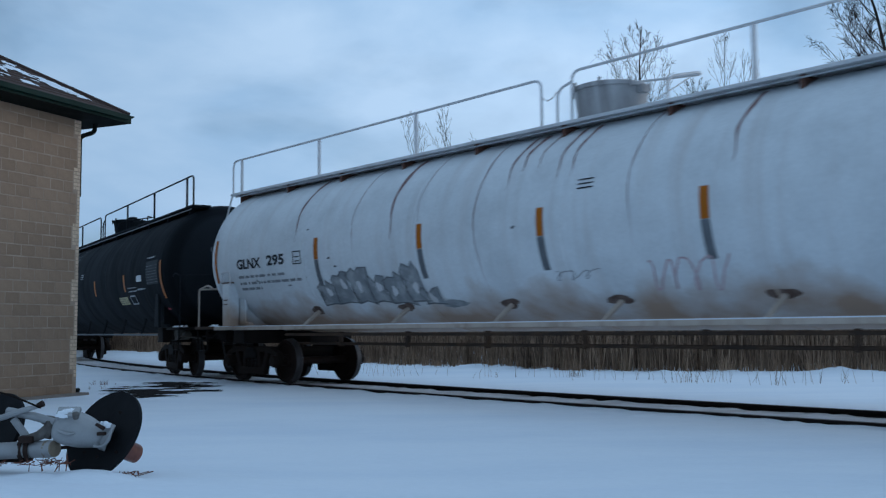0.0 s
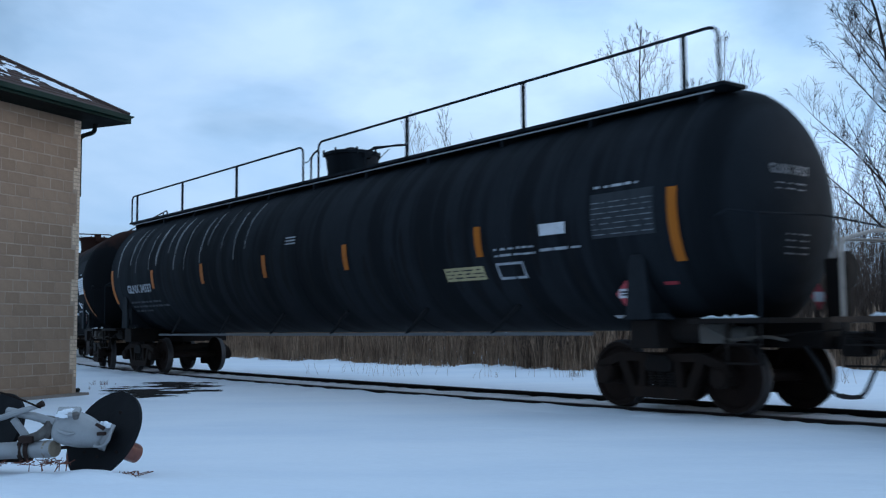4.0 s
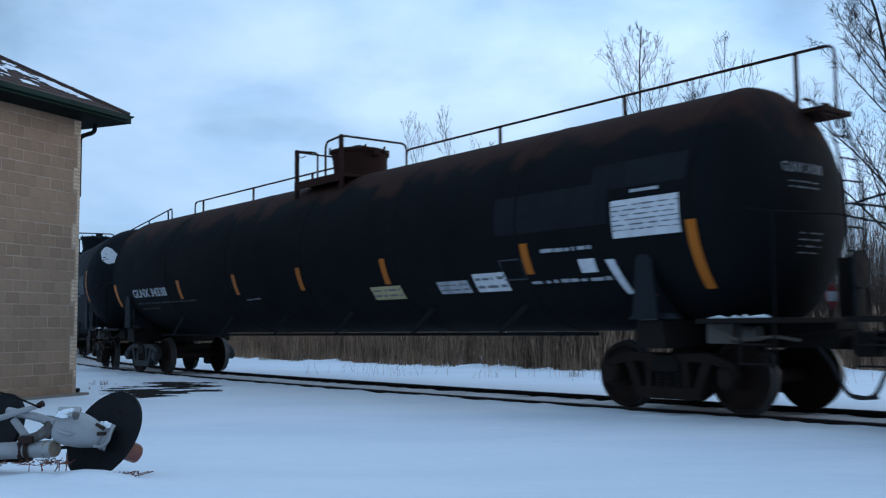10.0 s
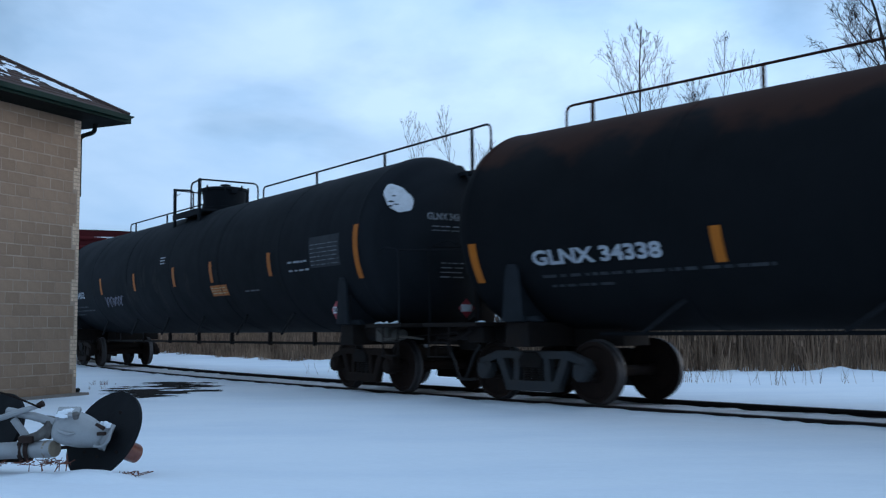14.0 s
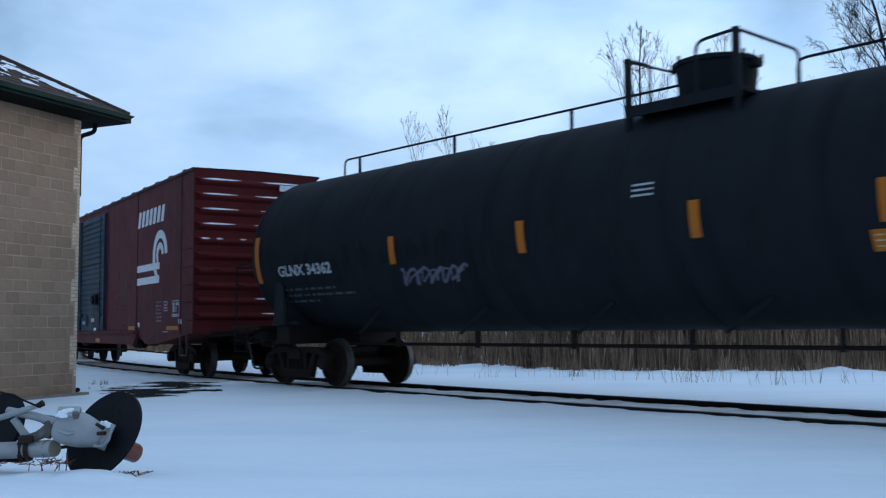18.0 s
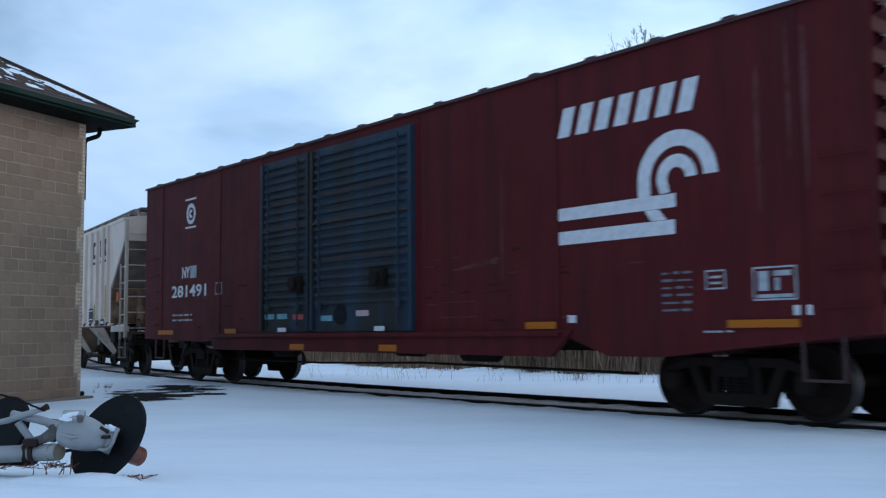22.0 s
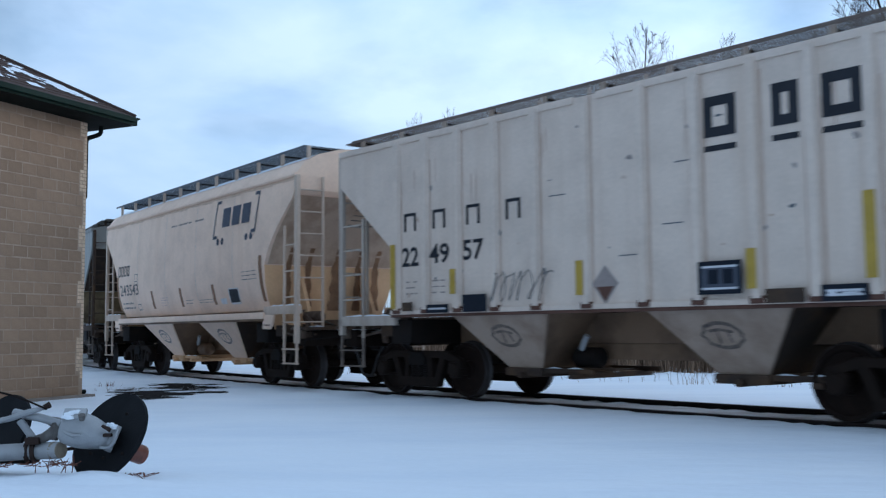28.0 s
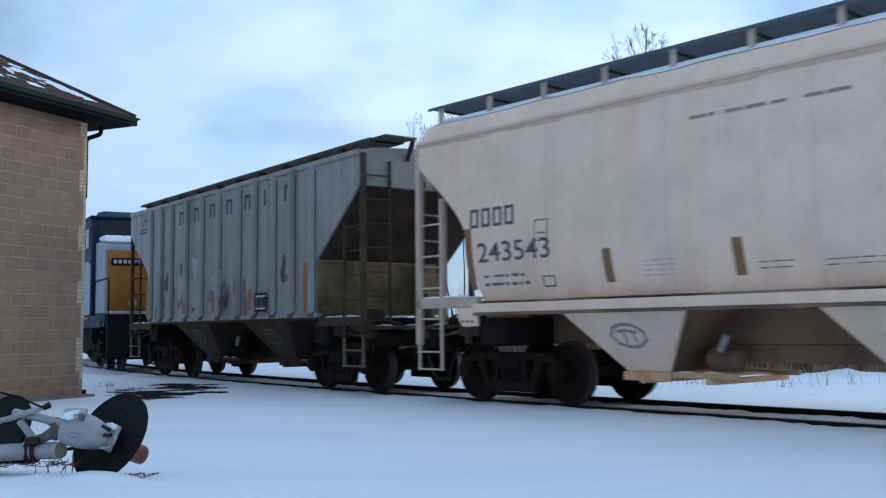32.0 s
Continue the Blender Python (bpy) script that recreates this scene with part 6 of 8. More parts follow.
            slab(bm, [(x0 + 0.12, z - 0.042), (x1 - 0.12, z - 0.042), (x1 - 0.12, z + 0.042), (x0 + 0.12, z + 0.042)], -1.575, -1.53, 0.02)
            part("door_rib", bm, BLUE, door)
        for k, z in enumerate((2.42, 3.1, 3.62)):
            bm = bmesh.new()
            box(bm, x0 + 0.08, x1 - 0.08, -1.583, -1.53, z - 0.018, z + 0.018)
            part("rust_band", bm, RUSTY, door, "rusty brown seam")
        for x in (x0 + 0.05, x1 - 0.05):
            bm = bmesh.new()
            box(bm, x - 0.045, x + 0.045, -1.59, -1.53, 1.12, 4.48, 0.008)
            part("door_post", bm, BLUE, door)
        for xx in (x0 + 0.35, x1 - 0.35):
            bm = bmesh.new()
            tube(bm, [(xx, -1.61, 1.2), (xx, -1.61, 4.4)], 0.018, 6)
            box(bm, xx - 0.06, xx + 0.06, -1.63, -1.56, 1.5, 1.62, 0.01)
            part("lock_rod", bm, BLUE, door)
        bm = bmesh.new()
        xm = x1 - 0.9 if x1 > 0 else x1 - 0.4
        box(bm, xm - 0.22, xm + 0.22, -1.66, -1.57, 1.85, 2.15, 0.02)
        lathe(bm, [(-1.72, 0.0), (-1.72, 0.12), (-1.66, 0.12), (-1.66, 0.0)], 14, "Y", (xm, 0, 2.0))
        part("door_crank", bm, GRIME, door, "dark door crank box")
    bm = bmesh.new()
    box(bm, -5.7, 4.8, -1.60, -1.50, 1.0, 1.07, 0.01)
    part("door_track", bm, RED, car)
    # markings
    for x0, x1, z0, z1 in ((-8.6, -7.75, 1.07, 1.17), (-5.14, -4.62, 1.08, 1.18), (4.1, 4.7, 1.10, 1.2), (7.45, 8.36, 1.09, 1.18)):
        flat(car, "stripe", rects([(x0, x1, z0, z1)]), YELLOW, "yellow reflective stripe", 1.52, 0.015)
    for x0, x1 in ((-2.38, -1.86), (0.56, 1.06)):
        flat(car, "stripe", rects([(x0, x1, 0.76, 0.87)]), YELLOW, "yellow reflective stripe", 1.55)
    for x0, x1, z0, z1 in ((-2.75, -2.44, 1.10, 1.18), (0.5, 0.8, 1.10, 1.18)):
        flat(car, "white_label", rects([(x0, x1, z0, z1)]), SIGNWHITE, "", 1.60)
    flat(car, "white_label", rects([(8.28, 8.5, 1.22, 1.33)]), SIGNWHITE)
    flat(car, "white_label", rects([(4.9, 5.05, 1.18, 1.28)]), SIGNWHITE)
    for x, z, m in ((-2.7, 1.4, CYAN), (-2.1, 1.38, PLACARD), (-1.1, 1.34, CYAN), (0.05, 1.41, PINK), (-3.2, 1.4, CYAN)):
        flat(car, "sticker", rects([(x - 0.19, x + 0.19, z - 0.05, z + 0.05)]), m, "small coloured sticker", 1.535)
    flat(car, "dark_patch", blob(-0.65, 1.4, 0.2, 0.2, 3, 0.1), DISC, "", 1.532)
    for k in range(7):
        a = 4.77 + k * (2.48 - 0.12) / 7
        flat(car, "name_block", slanted_blocks(a, a + 0.4, 3.72, 4.12, 1, 0.12), SIGNWHITE, "leaning white block")
    cx, cz = 6.76, 2.92
    flat(car, "emblem", ring_band(cx, cz, 0.40, 0.60, 0, 180), SIGNWHITE, "white wheel-and-rail emblem", off=0.006)
    flat(car, "emblem", ring_band(cx, cz, 0.14, 0.30, 0, 180), SIGNWHITE, "white wheel-and-rail emblem", off=0.006)
    flat(car, "emblem_bar", outline([(cx - 0.60, cz), (cx - 0.40, cz), (cx - 0.40, 2.74), (cx - 0.02, 2.74), (cx - 0.02, 2.57), (4.71, 2.57), (4.71, 2.74), (cx - 0.60, 2.74)]), SIGNWHITE)
    flat(car, "emblem_bar", outline([(cx - 0.30, cz), (cx - 0.14, cz), (cx - 0.10, 2.76), (cx - 0.25, 2.745)]), SIGNWHITE, off=0.009)
    flat(car, "emblem_bar", outline([(4.71, 2.24), (cx - 0.04, 2.24), (cx - 0.04, 2.42), (4.71, 2.42)]), SIGNWHITE)
    flat(car, "emblem_bar", outline([(cx - 0.5, 2.565), (cx - 0.28, 2.565), (cx - 0.16, 2.425), (cx - 0.4, 2.425)]), SIGNWHITE)
    flat(car, "emblem", ring_band(-6.92, 3.83, 0.15, 0.24, 0, 360, 32), SIGNWHITE, "white round emblem")
    flat(car, "emblem", ring_band(-6.92, 3.83, 0.03, 0.10, 40, 320, 20), SIGNWHITE, "white round emblem")
    flat(car, "emblem_bar", rects([(-7.22, -6.66, 4.15, 4.19)]), SIGNWHITE)
    flat(car, "emblem_bar", rects([(-7.22, -6.66, 3.5, 3.54)]), SIGNWHITE)
    flat_text(car, "NY", -7.36, 2.36, 0.26, 0.42, SIGNWHITE, bold=0.04)
    flat(car, "faded_patch", rects([(-6.93, -6.6, 2.35, 2.63)]), PALE, "half-faded white patch of old lettering")
    r = random.Random(12)
    for k in range(40):
        x = r.uniform(1.8, 6.2) if k < 24 else r.uniform(-9.0, -3.9)
        flat(car, "scuff", blob(x, r.uniform(1.2, 2.3), r.uniform(0.04, 0.22), r.uniform(0.006, 0.02), 200 + k, 0.45, 22), REDSCUFF if k % 3 else REDFADE, "dull scuffed paint", off=0.003)
    for k in range(5):
        flat(car, "old_patch", blob(2.6 + 0.2 * k, 2.03 + 0.02 * k, 0.16, 0.02 + 0.006 * k, 240 + k, 0.4, 20), REDFADE, "faded pale smear", off=0.0035)
    flat(car, "patched_plate", rects(frame_rects(2.16, 3.02, 1.29, 1.54, 0.016)), REDFADE, "pale edge of a riveted patch", off=0.004)
    for x, z, tall, w in ((-5.44, 2.8, 1.1, 0.018), (-7.03, 2.95, 0.45, 0.012), (-8.2, 2.9, 0.9, 0.015), (1.75, 3.1, 0.9, 0.015), (3.6, 2.7, 0.9, 0.02), (8.5, 3.6, 0.8, 0.05), (8.3, 3.7, 0.7, 0.03), (7.9, 3.3, 1.0, 0.03)):
        flat(car, "pale_run", blob(x, z, w, tall, int(x * 7) + 99, 0.3, 18), REDFADE, "faint pale run", off=0.003)
    flat_text(car, "281491", -7.92, 1.92, 0.28, 1.82, SIGNWHITE)
    flat(car, "stencil_box", rects(frame_rects(-5.66, -5.34, 1.93, 2.19)), PALE)
    flat(car, "stencil_line", rects(bars(-7.87, -6.81, 1.34, 1.58, 2, 50)), PALE)
    flat(car, "stencil_box", rects(frame_rects(7.78, 8.33, 1.39, 1.77, 0.02)), PALE)
    flat(car, "stencil_mark", rects([(7.85, 7.98, 1.5, 1.72), (8.04, 8.26, 1.66, 1.72), (8.06, 8.12, 1.5, 1.64), (7.83, 8.28, 1.42, 1.46)]), PALE)
    flat(car, "stencil_box", rects(frame_rects(7.14, 7.42, 1.54, 1.77, 0.02) + [(7.2, 7.36, 1.60, 1.63), (7.2, 7.36, 1.67, 1.7)]), PALE)
    flat(car, "stencil_line", rects(bars(6.5, 6.94, 1.27, 1.81, 6, 51)), FOILGREY)
    flat(car, "stencil_line", rects(bars(7.1, 7.5, 1.02, 1.08, 1, 52)), PALE)
    for s in (1, -1):
        add_truck(car, s * 7.2)
        add_coupler(car, s * (h + 0.25), s)
        bm = bmesh.new()
        for k in range(5):
            z = 1.3 + 0.4 * k
            tube(bm, bent([(s * (h - 0.12), -1.5, z), (s * (h - 0.12), -1.56, z), (s * (h - 0.6), -1.56, z), (s * (h - 0.6), -1.5, z)], 0.03), 0.011, 6)
        part("grab_irons", bm, RED, car, "dull red grab irons")["kind"] = "stuff"
        bm = bmesh.new()
        box(bm, s * 8.6 - 0.25, s * 8.6 + 0.25, -1.5, -1.46, 0.5, 0.53)
        box(bm, s * 8.6 - 0.25, s * 8.6 - 0.22, -1.5, -1.46, 0.5, 1.0)
        box(bm, s * 8.6 + 0.22, s * 8.6 + 0.25, -1.5, -1.46, 0.5, 1.0)
        part("sill_step", bm, REDROOF, car)
        bm = bmesh.new()
        box(bm, min(s * h, s * (h + 0.35)), max(s * h, s * (h + 0.35)), -1.1, 1.1, 0.98, 1.06, 0.01)
        part("end_platform", bm, GRIME, car)
    return car


D = boxcar()


# ---- covered hoppers ----
RIBBED = [(1.5, 1.38), (1.5, 2.38), (1.5, 3.6), (1.5, 4.2), (1.2, 4.27), (0.0, 4.36)]
ROUND = [(1.31, 1.50), (1.42, 1.75), (1.495, 2.05), (1.535, 2.4), (1.53, 2.9), (1.51, 3.45), (1.47, 3.95), (1.42, 4.12), (1.27, 4.33), (0.95, 4.50), (0.5, 4.63), (0.0, 4.68)]


def round_side(z):
    """Half width of the smooth hopper at a height."""
    return float(np.interp(z, [b for a, b in ROUND], [a for a, b in ROUND]))


def straight_end(z):
    return 4.17 if z <= 2.38 else (4.17 + 1.5 * (z - 2.38) / 1.22 if z < 3.6 else 5.67)


def curved_end(z):
    return float(np.interp(z, (1.5, 2.38, 2.69, 2.94, 3.15, 3.38, 3.62, 3.68), (4.44, 4.53, 4.70, 4.91, 5.13, 5.40, 5.69, 5.76)))


def hopper_body(section, end, ribbed):
    levels = []
    zs = [z for y, z in section]
    for (y0, z0), (y1, z1) in zip(section, section[1:]):
        n = 1 if ribbed else 3
        levels += [(y0 + (y1 - y0) * k / n, z0 + (z1 - z0) * k / n) for k in range(n)]
    levels.append(section[-1])
    bm = bmesh.new()
    rows = []
    for y, z in levels:
        e = end(min(z, 4.2))
        if y > 0:
            rows.append([bm.verts.new(p) for p in ((e, -y, z), (e, y, z), (-e, y, z), (-e, -y, z))])
        else:
            a, b = bm.verts.new((e, 0, z)), bm.verts.new((-e, 0, z))
            rows.append([a, a, b, b])
    for lo, hi in zip(rows, rows[1:]):
        for k in range(4):
            q = list(dict.fromkeys((lo[k], lo[(k + 1) % 4], hi[(k + 1) % 4], hi[k])))
            if len(q) > 2:
                bm.faces.new(q)
    bm.faces.new(rows[0][::-1])
    return bm


def hopper(label, paint, dusty, section, end, ribbed, trucks, marks, dark=None, shift=0.0):
    """shift: how far the body lies behind the middle of its ribs and lettering."""
    car = tagged(new("covered_hopper"), label, "hopper car", "cars of the freight train")
    side = 1.5
    part("body", hopper_body(section, end, ribbed), paint, car, smooth=20)
    tip = end(4.2)
    foot = end(1.5)
    if ribbed:
        for x in ((-4.14, -3.45, -2.79, -1.89, -1.0, -0.08, 0.92, 1.66, 2.49, 3.26, 4.03) if dark else (-4.26, -3.54, -2.78, -1.97, -1.15, -0.23, 0.70, 1.51, 2.29, 3.01, 3.67)):
            bm, hat = bmesh.new(), ((-0.085, -1.498), (-0.055, -1.57), (0.055, -1.57), (0.085, -1.498))
            feet, tops = ([bm.verts.new((x + a, y, z)) for a, y in hat] for z in (1.40, 4.17))
            for k in range(4):
                bm.faces.new((feet[k], feet[(k + 1) % 4], tops[(k + 1) % 4], tops[k]))
            bm.faces.new(feet[::-1])
            bm.faces.new(tops)
            part("side_rib", bm, paint, car)
            if dark:
                # dark lines beside each rib paint in its shaded sides
                flat(car, "dirt_line", rects([(x + 0.085, x + 0.13, 1.42, 4.05), (x - 0.115, x - 0.085, 1.42, 3.2 + 0.7 * math.sin(x * 5))]), DARKBROWN, "dark line painted for the shaded side of a rib", 1.5, 0.003)
            else:
                flat(car, "rust_line", rects([(x + 0.085, x + 0.12, 1.42, 3.9 - 0.4 * math.sin(x * 7)), (x - 0.11, x - 0.085, 1.42, 2.6 + 0.9 * math.sin(x * 5))]), RUSTWASH, "faint rust along a rib", 1.5, 0.003)
            bm = bmesh.new()
            box(bm, x - 0.09, x + 0.09, -1.56, -1.5, 1.34, 1.43, 0.01)
            part("rib_foot", bm, RUST if dusty else DKGREY, car)
        for s in (1, -1):
            bm = bmesh.new()
            box(bm, min(s * 0.2, s * tip), max(s * 0.2, s * tip), -1.53, -1.47, 4.12, 4.22, 0.01)
            part("top_chord", bm, paint, car)
    else:
        bm = bmesh.new()
        tube(bm, [(-tip, -1.45, 4.06), (tip, -1.45, 4.06)], 0.045, 8)
        part("eave_bead", bm, paint, car, "rounded eave bead")
        # the bead's shade on the side below is painted as a tan line
        flat(car, "eave_stain", rects([(-tip + 0.02 + 0.5 * k, min(tip - 0.02, -tip + 0.54 + 0.5 * k), 3.965 - 0.012 * (k % 3), 4.02) for k in range(23)]), EAVESHADE, "faint brown line, painted shade of the eave bead", round_side, 0.004)
    bm = bmesh.new()
    box(bm, -foot - 0.05, foot + 0.05, -1.53, -1.40, 1.33, 1.46 if not ribbed else 1.40, 0.01)
    part("side_sill", bm, paint, car)
    bm = bmesh.new()
    box(bm, -foot - 0.04, foot + 0.04, -1.52, -1.42, 1.285, 1.33, 0.006)
    part("sill_angle", bm, DARKBROWN if dark else (RUST if ribbed else DUST), car, "brown strip under the side sill")
    # bays
    low = dark or (BAYGREY if ribbed else paint)
    under = OLIVE if dark else (WARMTAN if not ribbed else ENDBROWN)
    posts = DARKBROWN if dark else (POST if ribbed else POSTBEIGE)
    for c in (-1.85, 1.85):
        bm = bmesh.new()
        t = [bm.verts.new(p) for p in ((c - 1.04, -1.43, 1.35), (c + 1.04, -1.43, 1.35), (c + 1.04, 1.43, 1.35), (c - 1.04, 1.43, 1.35))]
        b = [bm.verts.new(p) for p in ((c - 0.34, -0.80, 0.50), (c + 0.34, -0.80, 0.50), (c + 0.34, 0.80, 0.50), (c - 0.34, 0.80, 0.50))]
        for k in range(4):
            bm.faces.new((t[k], t[(k + 1) % 4], b[(k + 1) % 4], b[k]))
        bm.faces.new(b)
        bm.faces.new(t[::-1])
        bay = part("hopper_bay", bm, low, car, smooth=None)
        # the forward slope, turned from the light, gets a darker painted panel
        part("slope_stain", slope_panel(c, 1), DARKBROWN if dark or c > 0 else DUST, bay, "brown slope sheet, its shaded face in the colour")
        bm = bmesh.new()
        box(bm, c - 0.40, c + 0.36, -0.84, 0.84, 0.38, 0.50, 0.02)
        tube(bm, [(c, -0.95, 0.4), (c, 0.95, 0.4)], 0.05, 8)
        part("outlet_gate", bm, DARKBROWN if ribbed else WARMTAN, bay, "grimy outlet gate")
        for y in (-0.80, 0.74):
            bm = box(bmesh.new(), c + 0.365, c + 1.30, y, y + 0.06, 0.43, 0.50, 0.008)
            part("gate_rail", bm, DARKBROWN if ribbed else WARMTAN, bay)
        bm = box(bmesh.new(), c + 0.92, c + 1.06, -0.9, 0.9, 0.36, 0.43, 0.012)
        part("gate_beam", bm, DARKBROWN if ribbed else WARMTAN, bay)
        bm = box(bmesh.new(), c + 0.37, c + 0.9, -0.735, 0.735, 0.445, 0.465, 0.004)
        part("gate_plate", bm, DARKBROWN if ribbed else WARMTAN, bay)
        bm = bmesh.new()
        for k in range(4):
            q = c - 0.25 + 0.4 * k
            tube(bm, [(q - 0.12, -0.77, 0.502), (q, -0.77, 0.508), (q + 0.13, -0.77, 0.502)], [0.006, 0.016, 0.006], 6)
        part("gate_snow", bm, SNOW, bay, "scraps of snow on the gate rail")["kind"] = "stuff"
        oval = [(0.27 * math.cos(k * 0.35) * (1 + 0.08 * math.sin(3 * k)), 0.15 * math.sin(k * 0.35)) for k in range(19)]
        for pts in (oval, [(-0.18, 0.05), (-0.02, 0.07), (0.16, 0.04)], [(-0.05, 0.07), (-0.07, -0.1)], [(0.08, 0.06), (0.1, -0.09)]):
            bmg = stroke([(c - 0.05 + x, 0.98 + z) for x, z in pts], 0.045 if pts is oval else 0.035)
            for v in bmg.verts:
                f = (1.35 - v.co.y) / 0.85
                v.co = Vector((v.co.x, -(1.43 - 0.63 * f) - 0.006, v.co.y))
            part("bay_stencil", bmg, (SMUDGE if ribbed else PINKGREY) if not dark else DKGREY, bay, "smudged dark oval mark")
    bm = bmesh.new()
    box(bm, -tip - 0.25, tip + 0.25, -0.32, 0.32, 0.86, 1.30, 0.015)
    part("centre_sill", bm, GRIME if dark else DUST, car)
    bm = bmesh.new()
    box(bm, -1.5, 1.5, -0.30, 0.30, 0.63, 0.858, 0.015)
    part("sill_web", bm, GRIME if dark else DUST, car, "brown-stained deep web of the centre sill")
    bm = bmesh.new()
    lathe(bm, [(-0.24, 0.0), (-0.24, 0.12), (-0.2, 0.15), (0.2, 0.15), (0.24, 0.12), (0.24, 0.0)], 14, "X", (-0.85, -0.5, 0.66))
    part("brake_cylinder", bm, GRIME if ribbed else DUST, car)
    bm = bmesh.new()
    tube(bm, [(-0.82, -0.72, 0.78), (-0.68, -0.75, 0.98)], 0.045, 6)
    part("vibrator_bar", bm, ALU, car)
    for s in (1, -1):
        # end wall, posts, ladders and platform
        bm = bmesh.new()
        x0, x1 = s * (foot - 0.5), s * (foot - 0.02)
        if ribbed:
            box(bm, min(x0, x1 + s * 0.03), max(x0, x1 + s * 0.03), -1.49, 1.49, 1.39, 2.37, 0.01)
        else:
            last = None
            for y, z in [(1.26, 1.12)] + ROUND[:4]:
                q = s * (end(z) + 0.012)
                now = [bm.verts.new((q, -y + 0.012, z)), bm.verts.new((q, y - 0.012, z)), bm.verts.new((q - s * 0.03, y - 0.012, z)), bm.verts.new((q - s * 0.03, -y + 0.012, z))]
                if last:
                    for k in range(4):
                        bm.faces.new((last[k], last[(k + 1) % 4], now[(k + 1) % 4], now[k]))
                last = now
        part("end_wall", bm, under, car, "stained end wall under the slope sheet, light and shade coloured in")
        for y in (-0.75, 0.75):
            bm = slab(bmesh.new(), [(s * foot, 1.3), (s * (foot + 0.55), 1.3), (s * (foot + 0.55), 1.5), (s * (foot + 0.12), 2.35), (s * foot, 2.35)], y - 0.04, y + 0.04)
            part("shear_plate", bm, under, car)
        # stained slope sheets; the shade of their undersides is in the colour too
        zz = [2.39 + (3.585 - 2.39) * k / 6 for k in range(7)] if ribbed else [2.42 + (3.67 - 2.42) * k / 8 for k in range(9)]
        bm, last = bmesh.new(), None
        for z in zz:
            q = s * (end(z) + 0.008)
            now = [bm.verts.new((q, -1.46, z - 0.004)), bm.verts.new((q, 1.46, z - 0.004))]
            if last:
                bm.faces.new((last[0], last[1], now[1], now[0]))
            last = now
        part("slope_sheet", bm, DARKBROWN if dark else (SLOPE1 if not ribbed else SLOPE2), car, "grey-brown slope sheet, stain and shade in its colour", smooth=60)
        ex = s * (tip + 0.02)
        for y in (-1.44, 1.44):
            bm = bmesh.new()
            box(bm, ex - 0.055, ex + 0.055, y - 0.04, y + 0.04, 1.0 if ribbed else 0.85, 4.15 if ribbed else 4.05, 0.008)
            part("corner_post", bm, posts, car)
            bm = bmesh.new()
            lx = ex - s * (0.62 if ribbed else 0.52)
            box(bm, lx - 0.026, lx + 0.026, y - 0.022, y + 0.022, 0.95, 3.0 if ribbed else 3.12, 0.006)
            for z in (1.18, 1.61, 2.04, 2.47, 2.90) if ribbed else (1.25, 1.73, 2.23, 2.73):
                tube(bm, [(lx, y, z), (ex, y, z)], 0.016, 6)
            part("side_ladder", bm, posts, car)
            bm = bmesh.new()
            yy = y - math.copysign(0.55, y)
            box(bm, ex - 0.024, ex + 0.024, yy - 0.024, yy + 0.024, 1.0, 4.05, 0.006)
            for k in range(7):
                z = 1.25 + k * 0.42
                tube(bm, [(ex + s * 0.04, y, z), (ex + s * 0.04, yy, z)], 0.015, 6)
            part("end_ladder", bm, posts, car)
            bm = bmesh.new()
            for xx in (lx, ex):
                box(bm, xx - 0.02, xx + 0.02, y - 0.02, y + 0.02, 0.45, 1.0)
            for z in (0.47, 0.74):
                box(bm, min(lx, ex), max(lx, ex), y - 0.05, y + 0.05, z - 0.012, z + 0.012)
            part("sill_step", bm, RUNGBROWN if ribbed else posts, car)
        # brake rigging that hangs about the end: rods, a cylinder, a lever and pipes
        bm = bmesh.new()
        q0 = s * (foot + 0.3)
        lathe(bm, [(-0.3, 0.0), (-0.3, 0.11), (0.25, 0.11), (0.3, 0.0)], 12, "X", (s * (foot + 0.75), -0.75, 1.36))
        tube(bm, bent([(q0, -1.25, 1.1), (s * (tip - 0.3), -1.28, 0.98), (s * (tip + 0.15), -1.1, 1.02)], 0.1), 0.022, 6)
        tube(bm, bent([(s * (foot + 0.1), -0.4, 1.45), (s * (foot + 0.5), -0.9, 1.5), (s * (tip - 0.1), -1.0, 1.22)], 0.15), 0.02, 6)
        tube(bm, [(s * (tip - 0.5), -1.3, 1.12), (s * (tip - 0.5), 0.2, 1.2)], 0.025, 6)
        slab(bm, [(s * (tip - 0.62), 0.86), (s * (tip - 0.5), 0.86), (s * (tip - 0.42), 1.3), (s * (tip - 0.56), 1.34)], -0.95, -0.9)
        box(bm, min(s * (tip - 0.05), s * (tip + 0.12)), max(s * (tip - 0.05), s * (tip + 0.12)), -1.4, -1.15, 0.94, 1.12, 0.02)
        part("brake_rigging", bm, RIGBROWN if not dark else DARKBROWN, car, "rusty brake rods and pipes")
        bm = bmesh.new()
        px0, px1 = s * foot, s * (tip + 0.08)
        bz = 1.16 if ribbed else 1.41
        box(bm, min(px0, px1), max(px0, px1), -1.48, -1.36, bz, bz + 0.16, 0.008)
        part("side_beam", bm, posts, car)
        bm = bmesh.new()
        box(bm, min(px0, px1), max(px0, px1), 1.36, 1.48, bz, bz + 0.16, 0.008)
        part("side_beam", bm, posts, car)
